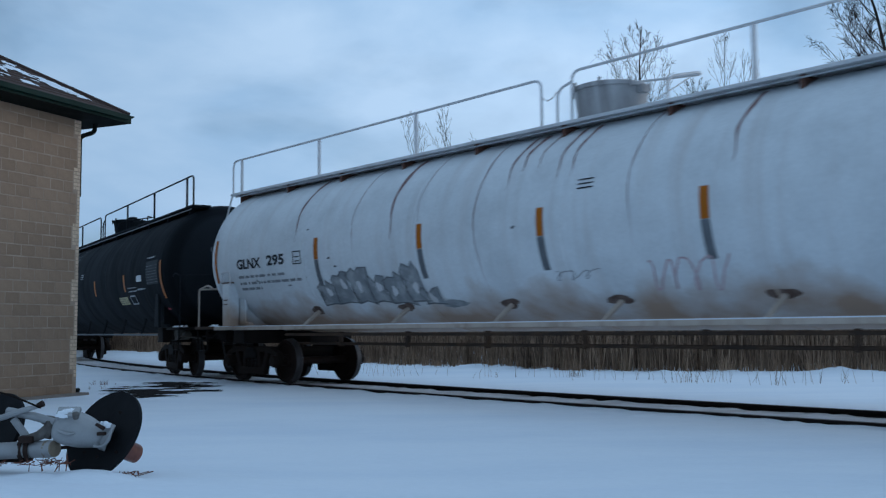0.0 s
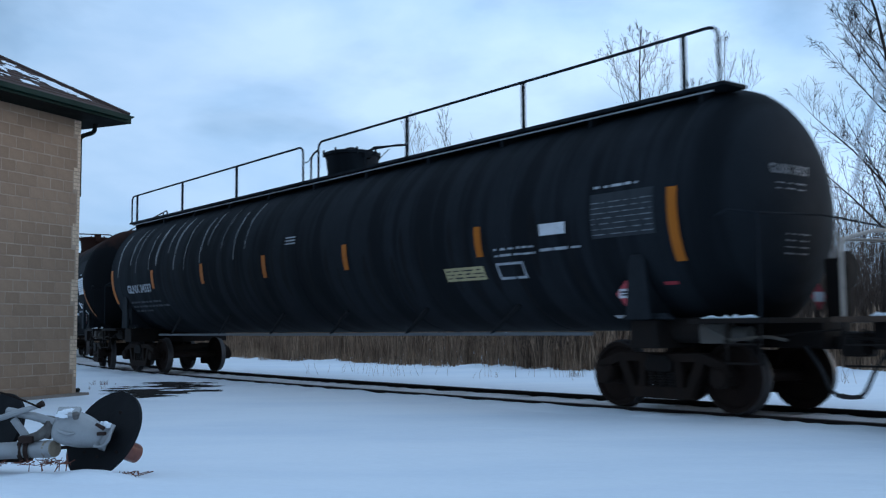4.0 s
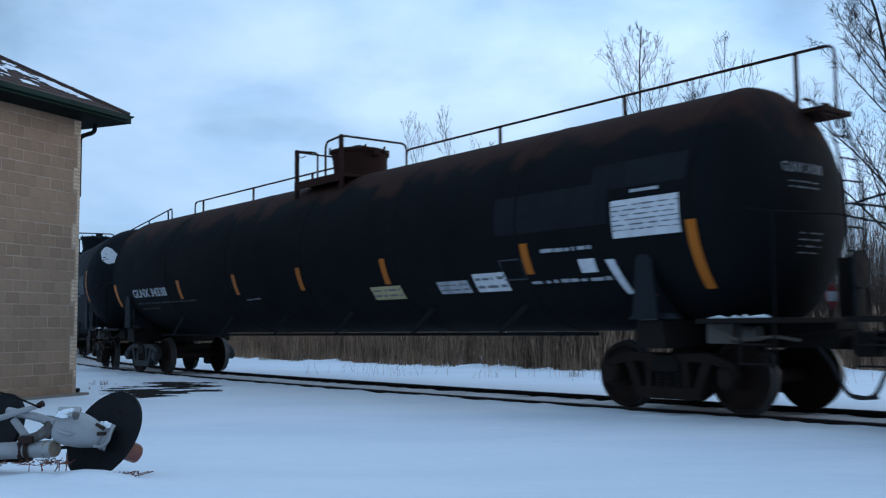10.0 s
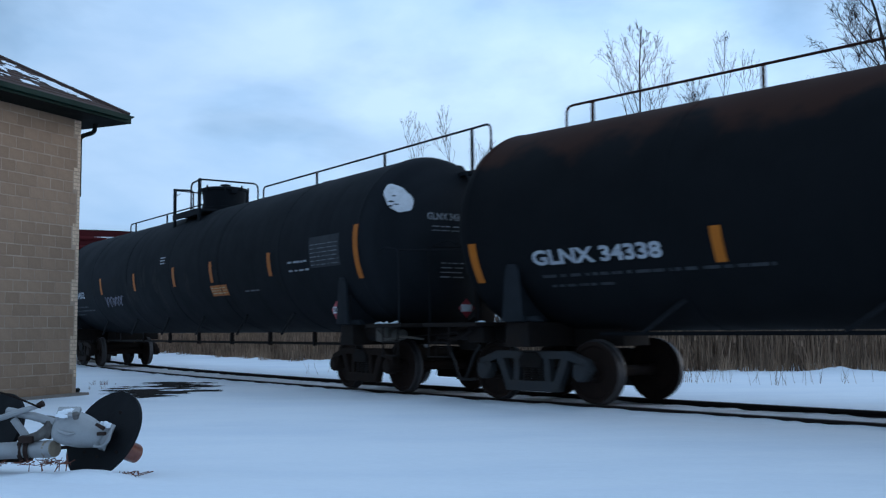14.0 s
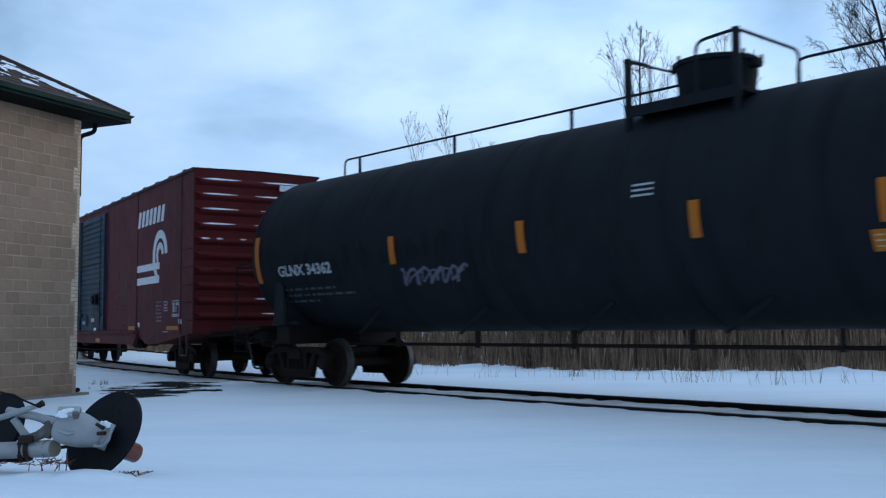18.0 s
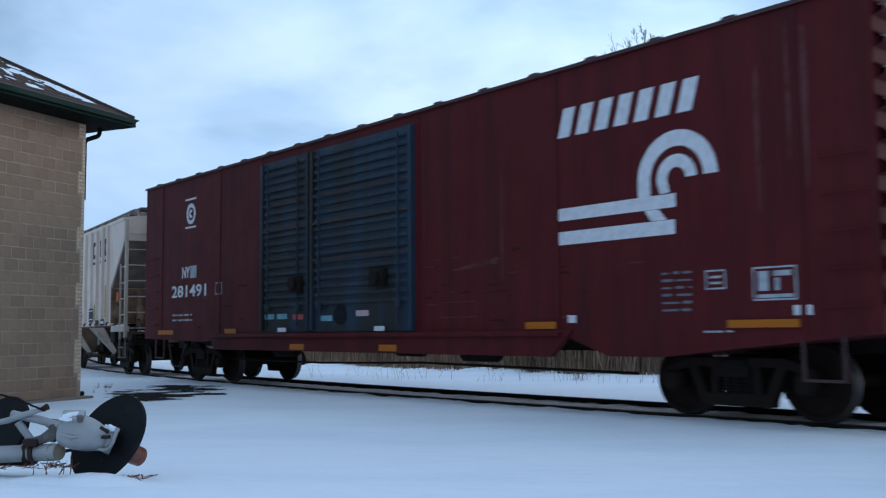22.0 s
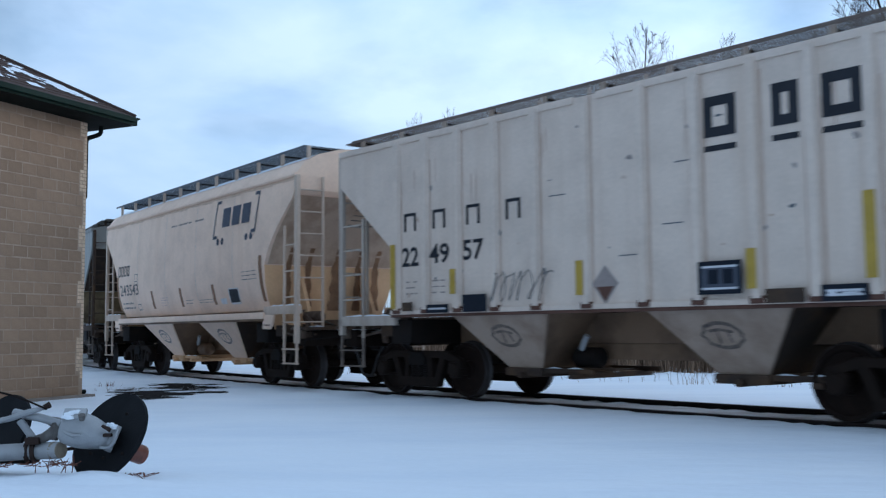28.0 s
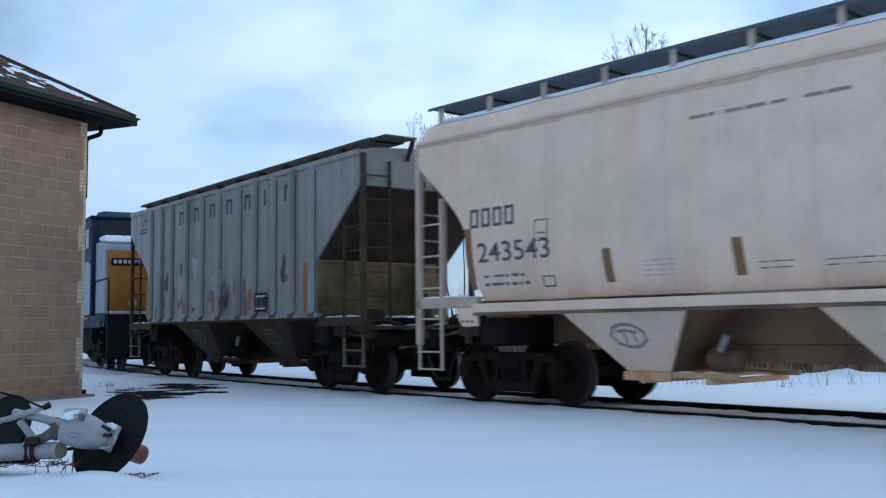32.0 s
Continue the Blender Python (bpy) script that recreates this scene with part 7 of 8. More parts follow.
        if not ribbed:
            bm = slab(bmesh.new(), [(s * (foot - 0.02), 1.13), (s * (foot + 0.28), 1.12), (s * (foot + 0.38), 1.22), (s * (foot + 0.44), 1.405), (s * (foot - 0.02), 1.405)], -1.50, -1.44, 0.008)
            gusset = part("gusset_plate", bm, paint, car, "pale plate at the foot of the end")
            for k in range(3):
                bm = lathe(bmesh.new(), [(-0.012, 0.0), (-0.012, 0.022), (0.0, 0.022), (0.0, 0.0)], 8, "Y", (s * (foot + 0.08 + 0.1 * k), -1.50, 1.2))
                part("rivet", bm, RUST, gusset)
            for k in range(4):
                a, z = s * (end(3.2 + 0.09 * k) + 0.016), 3.2 + 0.09 * k
                bm = bmesh.new()
                bm.faces.new([bm.verts.new(p) for p in ((a, 0.0, z), (a, 0.75 + 0.04 * k, z), (a + s * 0.02, 0.75 + 0.04 * k, z + 0.02), (a + s * 0.02, 0.0, z + 0.02))])
                part("stencil_line", bm, DKGREY, car, "dark line of stencilled data")
        bm = bmesh.new()
        box(bm, min(s * (tip - 0.3), s * (tip + 0.3)), max(s * (tip - 0.3), s * (tip + 0.3)), -1.4, 1.4, 1.10, 1.16, 0.006)
        part("end_platform", bm, DARKBROWN, car)
        bm = bmesh.new()
        box(bm, min(s * (tip - 0.2), s * (tip + 0.12)), max(s * (tip - 0.2), s * (tip + 0.12)), -1.3, 1.3, 0.80, 1.095, 0.012)
        part("end_sill", bm, FRAMEBROWN, car, "brown-black end sill")
        for y in (-0.62, 0.55):
            bm = slab(bmesh.new(), [(s * (foot + 0.1), 0.84), (s * (tip - 0.21), 0.84), (s * (tip - 0.21), 1.05), (s * (foot + 0.1), 1.22)], y - 0.05, y + 0.05)
            part("draft_brace", bm, FRAMEBROWN, car)
        bm = bmesh.new()
        for k in range(3):
            q = s * (tip - 0.14 + 0.1 * k)
            tube(bm, [(q, -1.34 + 0.3 * k, 1.10), (q + 0.05, -1.2 + 0.3 * k, 1.112), (q, -1.0 + 0.3 * k, 1.10)], [0.006, 0.03, 0.006], 6)
        part("sill_snow", bm, SNOW, car, "scraps of snow on the end sill")["kind"] = "stuff"
        bm = bmesh.new()
        for k in range(4):
            yy = -1.1 + 0.6 * k
            tube(bm, [(s * (tip - 0.1), yy, 1.162), (s * (tip + 0.05), yy + 0.08, 1.168), (s * (tip + 0.22), yy + 0.12, 1.162)], [0.006, 0.02, 0.006], 6)
        part("platform_snow", bm, SNOW, car, "thin snow on the end platform")["kind"] = "stuff"
        bm = bmesh.new()
        tube(bm, bent([(s * (foot + 0.1), -1.1, 1.25), (s * (tip - 0.5), -1.1, 1.05), (s * (tip + 0.1), -0.8, 1.02)], 0.1), 0.025, 6)
        tube(bm, [(s * (foot + 0.2), -0.6, 1.4), (s * (tip - 0.1), -0.6, 1.2)], 0.02, 6)
        part("train_pipe", bm, DKGREY, car, "grimy pipe along the end")
        bm = bmesh.new()
        box(bm, min(s * (foot + 0.15), s * (foot + 0.6)), max(s * (foot + 0.15), s * (foot + 0.6)), -1.3, -0.95, 0.98, 1.2, 0.03)
        part("valve_box", bm, DARKBROWN, car, "grimy valve casing")
        bm = bmesh.new()
        box(bm, s * trucks - 0.25, s * trucks + 0.25, -1.40, 1.40, 0.86, 1.25, 0.012)
        part("body_bolster", bm, GRIME, car)
        bm = bmesh.new()
        for k in range(3):
            w = 0.16 + 0.12 * k
            q = s * (foot + 0.35 + 0.35 * k)
            tube(bm, [(q - w, -1.42, bz + 0.162), (q, -1.42, bz + 0.168), (q + w, -1.42, bz + 0.162)], [0.008, 0.022, 0.008], 6)
        part("snow_ledge", bm, SNOW, car, "snow lying along the beam")["kind"] = "stuff"
        add_truck(car, s * trucks)
        add_coupler(car, s * (tip + 0.15), s)
    if ribbed and not dark:
        bm = bmesh.new()
        lathe(bm, [(0, 0.0), (0, 0.2), (0.03, 0.2), (0.05, 0.05), (0.06, 0.0)], 18, "X", (tip + 0.2, 0.55, 2.32))
        box(bm, tip - 0.1, tip + 0.16, 0.2, 0.75, 2.08, 2.55, 0.03)
        gear = part("brake_gear", bm, GRIME, car, "black brake gear box and wheel")
        part("gear_plate", box(bmesh.new(), tip + 0.02, tip + 0.1, 0.05, 0.19, 2.2, 2.5, 0.01), CYANDIM, gear, "blue-grey cover plate")
        bm = bmesh.new()
        box(bm, tip - 0.62, tip + 0.1, -0.5, 0.5, 2.6, 2.64, 0.006)
        part("brake_step", bm, posts, car, "pale brakeman's step")
    # roof walk of steel grating on posts
    wz = 4.47 if ribbed else 4.67
    metal = WALKBROWN if ribbed and not dark else (DKGREY if ribbed else GRATING)
    walk_end = tip - 0.1 if ribbed else tip - 0.12
    for y in (-0.85, 0.85):
        bm = bmesh.new()
        for k in range(17):
            yy = y - 0.36 + 0.045 * k
            deep = 0.045 if k in (0, 16) else (0.010 if ribbed and not dark else (0.022 if dark else 0.013))
            box(bm, -tip - 0.05, walk_end, yy - 0.0035, yy + 0.0035, wz - deep, wz)
        for k in range(110):
            x = -tip - 0.03 + k * (walk_end + tip) / 109
            box(bm, x - 0.004, x + 0.004, y - 0.36, y + 0.36, wz - 0.012, wz - 0.002)
        part("roof_walk", bm, metal, car, "steel grating roof walk")["kind"] = "stuff"
        for k in range(11):
            x = -tip + 0.15 + k * (2 * tip - 0.3) / 10
            bm = bmesh.new()
            box(bm, x - 0.035, x + 0.035, y * 1.3 - 0.03, y * 1.3 + 0.03, 4.2 if ribbed else 4.36, wz, 0.006)
            post = part("walk_post", bm, posts, car)
            bm = bmesh.new()
            slab(bm, [(x - 0.012, wz - 0.065), (x + 0.012, wz - 0.065), (x + 0.012, wz - 0.036), (x - 0.012, wz - 0.036)], min(y * 0.66, y * 1.27), max(y * 0.66, y * 1.27))
            part("walk_bracket", bm, GRIME, post, "dark cross bracket")
    for s in ((1, -1) if ribbed else ()):
        for y0, y1 in ((-1.15, -0.5), (0.5, 1.15)):
            bm = bmesh.new()
            for k in range(6):
                x = s * (tip - 0.12 + 0.08 * k)
                box(bm, x - 0.01, x + 0.01, y0, y1, wz - 0.03, wz)
            for k in range(7):
                y = y0 + (y1 - y0) * k / 6
                box(bm, min(s * (tip - 0.14), s * (tip + 0.3)), max(s * (tip - 0.14), s * (tip + 0.3)), y - 0.01, y + 0.01, wz - 0.025, wz - 0.005)
            part("end_walk", bm, metal, car, "steel grating end walk")["kind"] = "stuff"
        for y in (-0.5, 0.5):
            bm = bmesh.new()
            tube(bm, [(s * (tip + 0.2), y, wz - 0.03), (s * tip, y, 4.1)], 0.045, 6)
            part("walk_brace", bm, posts, car)
            bm = box(bmesh.new(), s * (tip + 0.02) - 0.035, s * (tip + 0.02) + 0.035, y * 0.35 - 0.04, y * 0.35 + 0.04, 2.1, 3.75, 0.008)
            part("end_post", bm, posts, car)
    if not ribbed:
        bm, last = bmesh.new(), None
        for k in range(120):
            x = -tip + 0.05 + k * (2 * tip - 0.1) / 119
            low = 1.19 + 0.10 * noise.noise((x * 1.3, 3.0, 0.5)) + 0.03 * noise.noise((x * 6.0, 1.0, 0.5))
            now = [bm.verts.new((x, -y, float(np.interp(-y, [-a for a, b in section], [b for a, b in section])) + 0.012)) for y in (low, 1.10, 0.95)]
            if last:
                for j in range(2):
                    bm.faces.new((last[j], now[j], now[j + 1], last[j + 1]))
            last = now
        part("roof_snow", bm, SNOW, car, "thin snow lying on the roof's shoulder", smooth=60)
        bm = bmesh.new()
        for k in range(10):
            x = tip - 0.62 + 0.055 * k
            box(bm, x - 0.004, x + 0.004, -0.49, 0.49, wz - 0.045 if k in (0, 9) else wz - 0.013, wz)
        for k in range(18):
            y = -0.47 + 0.055 * k
            box(bm, tip - 0.62, tip - 0.125, y - 0.004, y + 0.004, wz - 0.012, wz - 0.002)
        part("cross_walk", bm, metal, car, "steel grating cross walk")["kind"] = "stuff"
    for k in range(6):
        x = -4.2 + k * 1.68
        bm = bmesh.new()
        box(bm, x - 0.7, x + 0.7, -0.28, 0.28, section[-1][1] - 0.06, section[-1][1] + 0.08, 0.03)
        part("hatch_cover", bm, paint, car)
    if not ribbed:
        # brown runs, and the shade between plates, painted on the leading end
        for y, w in ((-1.0, 0.09), (-0.55, 0.10), (0.10, 0.15), (0.62, 0.09), (1.05, 0.11)):
            bm, last = bmesh.new(), None
            for k in range(12):
                z = 1.5 + 1.25 * k / 11
                ww = w * (1 - 0.55 * k / 11) * (1 + 0.25 * math.sin(k * 1.9 + y))
                q = end(z) + (0.024 if z < 2.4 else 0.014)
                now = [bm.verts.new((q, y - ww, z)), bm.verts.new((q, y + ww, z))]
                if last:
                    bm.faces.new((last[0], last[1], now[1], now[0]))
                last = now
            part("brown_run", bm, RUNSHADE, car, "brown stripe, run and recess shade painted on the end", smooth=60)
    for ob in car.children:
        if ob.name.split(".")[0] not in ("side_rib", "rib_foot", "rust_line"):
            ob.location.x += shift
    marks(car)
    return car


def slope_panel(c, s):
    """The slope sheet of a bay that faces along the car."""
    bm = bmesh.new()
    pts = [(c + s * 1.05, -1.40, 1.34), (c + s * 1.05, 1.40, 1.34), (c + s * 0.352, 0.79, 0.505), (c + s * 0.352, -0.79, 0.505)]
    bm.faces.new([bm.verts.new((x + s * 0.006, y, z)) for x, y, z in pts])
    return bm


PANELBLUE = material("dull_blue_panel", (0.045, 0.055, 0.08), 0.6, scale=8)
SLOGAN = material("faded_grey_lettering", (0.30, 0.25, 0.215), 0.7, dark=(0.2, 0.16, 0.14), scale=9)
POSTBEIGE = streaked("dull_beige_post_paint", (0.56, 0.435, 0.34), (0.36, 0.25, 0.17), 0.65, 0.5, scale=4)
INKGREY = material("worn_grey_lettering", (0.075, 0.072, 0.075), 0.7, dark=(0.18, 0.16, 0.15), scale=14, amount=0.9)
RUNSHADE = material("soft_brown_run", (0.27, 0.145, 0.075), 0.85, dark=(0.13, 0.07, 0.04), scale=3, amount=0.9)
CYANDIM = material("blue_grey_cover", (0.10, 0.17, 0.24), 0.5, scale=6)
SMUDGE = material("smudged_dark_stencil", (0.17, 0.13, 0.105), 0.8, dark=(0.06, 0.05, 0.045), scale=14, amount=0.95)
RUNGBROWN = material("worn_brown_steps", (0.17, 0.135, 0.11), 0.8, dark=(0.06, 0.045, 0.036), scale=6, amount=0.9)
RIGBROWN = material("rusty_brown_rigging", (0.075, 0.05, 0.036), 0.85, dark=(0.15, 0.11, 0.085), scale=7, amount=0.8, spec=0.2)
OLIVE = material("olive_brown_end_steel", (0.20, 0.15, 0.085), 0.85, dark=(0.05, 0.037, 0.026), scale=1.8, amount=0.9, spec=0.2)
# brown stains; the dark blotches also carry the end's black shadow
ENDBROWN = material("brown_stained_end_steel", (0.27, 0.175, 0.11), 0.8, dark=(0.05, 0.034, 0.026), scale=2.2, amount=0.95)
BAYGREY = material("dirty_bay_paint", (0.37, 0.275, 0.21), 0.8, dark=(0.20, 0.13, 0.09), scale=1.6, amount=0.8)
SLOPE2 = material("dusky_brown_slope_sheet", (0.21, 0.16, 0.125), 0.85, dark=(0.09, 0.064, 0.048), scale=1.5, amount=0.8)
WALKBROWN = material("brown_grey_grating", (0.14, 0.11, 0.095), 0.8, scale=4)
GRATING = material("dark_blue_grey_grating", (0.09, 0.11, 0.135), 0.6, 0.2, scale=4)


def navy_box(car, x0, x1, z0, z1):
    b = flat(car, "data_box", rects([(x0, x1, z0, z1)]), NAVY, "dark blue box with white stencil marks", 1.575)
    flat(b, "box_field", rects([(x0 + 0.05, x1 - 0.05, z0 + 0.05, z1 - 0.05)]), PANELBLUE, "", 1.577)
    flat(b, "box_line", rects([(x0 + 0.06, x1 - 0.06, z0 + 0.055, z0 + 0.08), (x0 + 0.06, x1 - 0.06, z1 - 0.08, z1 - 0.055)]), SIGNWHITE, "", 1.58)
    if z1 - z0 > 0.3:
        flat(b, "box_marks", rects([(x0 + 0.14, x0 + 0.28, z0 + 0.12, z1 - 0.1), (x0 + 0.34, x0 + 0.48, z0 + 0.12, z1 - 0.1)]), NAVY, "", 1.58)
    else:
        flat(b, "box_marks", rects(bars(x0 + 0.08, x1 - 0.08, z0 + 0.05, z1 - 0.05, 1, 3)), SIGNWHITE, "", 1.58)


def marks_e(car):
    hopper_wear(car, 700, 1.5)
    for a, b in ((1.63, 2.07), (2.53, 2.86), (3.13, 3.58)):
        flat(car, "name_block", rects(frame_rects(a, b, 3.33, 3.82, 0.12)), PRINT, "dark square block above a bar")
        flat(car, "name_bar", rects([(a, b, 3.16, 3.23)]), PRINT)
    for k, x in enumerate((-4.09, -3.38, -2.60, -1.75)):
        flat(car, "mark_block", rects([(x, x + 0.055, 2.66, 2.96), (x + 0.25, x + 0.305, 2.66, 2.96), (x + 0.055, x + 0.25, 2.91, 2.96)]), PRINT, "dark pair of upright bars")
    flat_text(car, "22", -4.15, 2.10, 0.31, 0.42, PRINT)
    flat_text(car, "49", -3.47, 2.11, 0.31, 0.48, PRINT)
    flat_text(car, "57", -2.68, 2.12, 0.31, 0.46, PRINT)
    for x, z0, z1 in ((-4.3, 1.42, 2.47), (-2.84, 1.62, 2.0), (-0.31, 1.52, 1.98), (2.25, 1.51, 1.97), (3.64, 1.57, 2.48)):
        flat(car, "stripe", rects([(x - 0.065, x + 0.065, z0, z1)]), YELLOWED, "dull yellow stripe", 1.575)
    navy_box(car, 1.54, 2.13, 1.46, 1.85)
    navy_box(car, 3.08, 3.6, 1.34, 1.52)
    navy_box(car, -3.46, -2.94, 1.34, 1.47)
    flat(car, "dark_panel", rects([(-2.62, -2.10, 1.34, 1.60)]), NAVY, "", 1.575)
    flat(car, "dark_panel", rects([(-4.06, -3.8, 1.38, 1.52)]), DARKBROWN, "", 1.575)
    for k, (x, w) in enumerate(((-4.05, 0.28), (-3.4, 0.3))):
        flat(car, "stencil_line", rects(bars(x, x + w, 1.62, 1.9, 3, 80 + k, 0.5)), PINKGREY)
    flat(car, "dark_panel", rects([(2.42, 2.9, 1.34, 1.50)]), DARKBROWN, "", 1.575)
    flat(car, "diamond_mark", outline([(0.29, 1.66), (0.07, 1.90), (-0.15, 1.66), (0.07, 1.38)]), PINKGREY, "faded diamond mark")
    flat(car, "diamond_mark", outline([(0.22, 1.62), (0.07, 1.42), (-0.08, 1.62)]), RUST, "", off=0.009)
    for k, (a, b) in enumerate(((-2.0, -1.45), (-1.5, -0.85))):
        flat(car, "scrawl", stroke(scribble(a, b, 1.45, 1.92, 3, 10 + k), 0.019), INKGREY, "grey sprayed scrawl", 1.575)
    for k, (x, z) in enumerate(((1.0, 2.35), (-0.9, 2.9), (0.3, 2.0), (1.2, 3.1))):
        flat(car, "scratch", rects([(x, x + 0.3, z, z + 0.015)]), FOILGREY)
    bm = bmesh.new()
    box(bm, 4.02, 4.25, -1.36, -1.34, 1.99, 2.26)
    part("orange_sign", bm, ORANGE, car, "orange warning square")


def hopper_wear(car, seed, side):
    """Scuffs, chips and thin brown runs on a pale hopper's side."""
    r = random.Random(seed)
    for k in range(34):
        x, z = r.uniform(-4.0, 3.7), r.uniform(1.5, 3.9)
        flat(car, "scuff", blob(x, z, r.uniform(0.015, 0.05), r.uniform(0.008, 0.05), seed + k, 0.45, 12), (PINKGREY, RUSTWASH, STENCILGREY)[k % 3], "small scuff or rust chip", side, 0.0035)
    for k in range(16):
        x, z1 = r.uniform(-4.3, 4.3), r.uniform(3.4, 4.05)
        flat(car, "brown_run", blob(x, z1 - 0.3, r.uniform(0.008, 0.02), r.uniform(0.15, 0.4), seed + 60 + k, 0.3, 14), RUSTWASH, "thin brown run", side, 0.0035)


def leaning_bracket(a, s):
    """A square bracket that leans forwards; s: the way its arms point."""
    bm = rects([(a - 0.03, a + 0.03, 3.17, 3.86), (min(a - 0.03, a + s * 0.2), max(a + 0.03, a + s * 0.2), 3.86, 3.93), (min(a - 0.03, a + s * 0.2), max(a + 0.03, a + s * 0.2), 3.1, 3.17)])
    for v in bm.verts:
        v.co.x += 0.2 * (v.co.y - 3.52)
    return bm


def marks_f(car):
    S = round_side
    x0 = 2.42
    for k in range(3):
        a = x0 + k * 0.5
        flat(car, "name_block", outline([(a, 3.33), (a + 0.4, 3.33), (a + 0.44, 3.74), (a + 0.04, 3.74)]), PRINT2, "dark leaning block", S)
    for a, s in ((2.05, 1), (4.16, -1)):
        flat(car, "bracket_mark", leaning_bracket(a, s), PRINT2, "dark square bracket", S)
    for x in (2.22, 2.46, 3.68, 3.91):
        flat(car, "dot_mark", ring_band(x, 3.03, 0.005, 0.075, 0, 360, 18), PRINT2, "dark round dot", S)
    for a, b in ((-0.64, -0.29), (-0.15, 0.66), (0.85, 1.39)):
        flat(car, "slogan_line", rects(bars(a, b, 3.57, 3.67, 1, 70, 0.8)), SLOGAN, "", S)
    for k in range(4):
        flat(car, "mark_block", rects(frame_rects(-4.5 + 0.24 * k, -4.32 + 0.24 * k, 2.58, 2.86, 0.045)), INKGREY, "grey upright block", S)
    flat_text(car, "243543", -4.37, 2.06, 0.29, 1.43, INKGREY, S, bold=0.008)
    flat(car, "stencil_box", rects(frame_rects(-3.2, -2.95, 2.3, 2.6, 0.015) + [(-3.14, -3.0, 2.4, 2.42)]), FOILGREY, "", S)
    flat(car, "stencil_line", rects(bars(-4.3, -3.4, 1.68, 1.92, 2, 71)), FOILGREY, "", S)
    flat(car, "stencil_box", rects(frame_rects(-3.15, -2.92, 1.66, 1.82, 0.02)), FOILGREY, "", S)
    for x in (-1.97, -0.05, 1.89):
        flat(car, "stripe", rects([(x - 0.07, x + 0.07, 1.68, 2.12)]), BROWNED, "brown-orange stripe", S)
    flat(car, "stripe", rects([(4.29, 4.43, 1.68, 2.6)]), BROWNED, "brown-orange stripe", S)
    flat(car, "stripe", rects([(-4.62, -4.48, 1.67, 2.58)]), BROWNED, "brown-orange stripe", S)
    navy = flat(car, "data_box", rects([(2.72, 3.2, 1.68, 1.98)]), PRINT, "dark box with white edges", S)
    flat(navy, "box_frame", rects([(2.70, 2.73, 1.67, 1.99), (2.72, 3.2, 1.98, 2.0), (3.19, 3.22, 1.67, 1.99), (2.74, 3.18, 1.66, 1.70)]), SIGNWHITE, "", S, 0.012)
    flat(car, "pale_label", rects([(2.2, 2.5, 1.68, 1.80)]), SIGNWHITE, "", S)
    flat(car, "red_lines", rects(bars(-1.4, -0.95, 1.72, 1.96, 4, 72, 0.4)), PINK, "", S)
    flat(car, "stencil_line", rects(bars(0.2, 0.65, 1.72, 1.86, 2, 73, 0.4)), FOILGREY, "", S)
    flat(car, "stencil_line", rects(bars(1.0, 1.85, 1.72, 1.84, 2, 74, 0.4)), FOILGREY, "", S)
    flat(car, "stencil_line", rects(bars(3.47, 4.13, 2.12, 2.36, 3, 75, 0.4)), FOILGREY, "", S)
    for x in (-3.0, -1.0, 0.95, 3.0):
        flat(car, "weld_seam", rects([(x - 0.01, x + 0.01, 1.52 + 0.3 * k, 1.82 + 0.3 * k) for k in range(8)]), TAN, "", S, 0.002)


def marks_g(car):
    for k in range(7):
        x = -2.35 + k * 0.88
        w = 0.1 if k == 5 else 0.28
        flat(car, "name_block", rects([(x, x + 0.08, 3.6, 3.92)] + ([(x + 0.19, x + 0.27, 3.6, 3.92), (x, x + 0.27, 3.86, 3.92)] if k != 5 else [])), PRINT2, "faded dark block")
    flat(car, "emblem", ring_band(-4.62, 3.84, 0.07, 0.13, 0, 200, 14), PRINT2, "small faded dark emblem")
    flat(car, "emblem_bar", rects([(-4.98, -4.5, 3.60, 3.64), (-4.98, -4.5, 3.68, 3.72)]), PRINT2)
    for x, z0, z1 in ((3.9, 1.43, 2.35), (1.58, 1.51, 1.93), (-0.22, 1.51, 1.97), (-1.9, 1.5, 1.8), (-4.2, 1.45, 2.3)):
        flat(car, "stripe", rects([(x - 0.07, x + 0.07, z0, z1)]), YELLOW, "yellow stripe", 1.575)
    navy_box(car, 1.8, 2.34, 1.47, 1.85)
    flat(car, "diamond_mark", outline([(0.42, 1.72), (0.24, 1.94), (0.06, 1.72), (0.24, 1.48)]), RUST, "rusty diamond mark", 1.575)
    for k in range(44):
        r = random.Random(k)
        x = r.uniform(-3.9, 3.6)
        z = r.uniform(1.5, 2.15 if k % 2 else 2.6)
        flat(car, "old_spray_paint", blob(x, z, r.uniform(0.04, 0.14), r.uniform(0.05, 0.26), k, 0.45, 20), (PALE, FOILGREY, DKGREY, STENCILGREY, PINKGREY, STENCILGREY)[k % 6], "patch of old spray paint", 1.5)


EAVESHADE = material("faint_tan_run", (0.66, 0.47, 0.34), 0.7, scale=4)
PRINT2 = material("navy_lettering", (0.03, 0.04, 0.07), 0.6, scale=5)
YELLOWED = material("dull_yellow_stripe", (0.42, 0.28, 0.035), 0.6, scale=6)
BROWNED = material("brown_orange_stripe", (0.26, 0.12, 0.05), 0.6, scale=6)
STENCILGREY = material("dull_blue_grey_spray", (0.15, 0.165, 0.175), 0.7, dark=(0.07, 0.075, 0.08), scale=7, amount=0.9)
PINKGREY = material("faded_mark", (0.30, 0.25, 0.23), 0.7, scale=6)

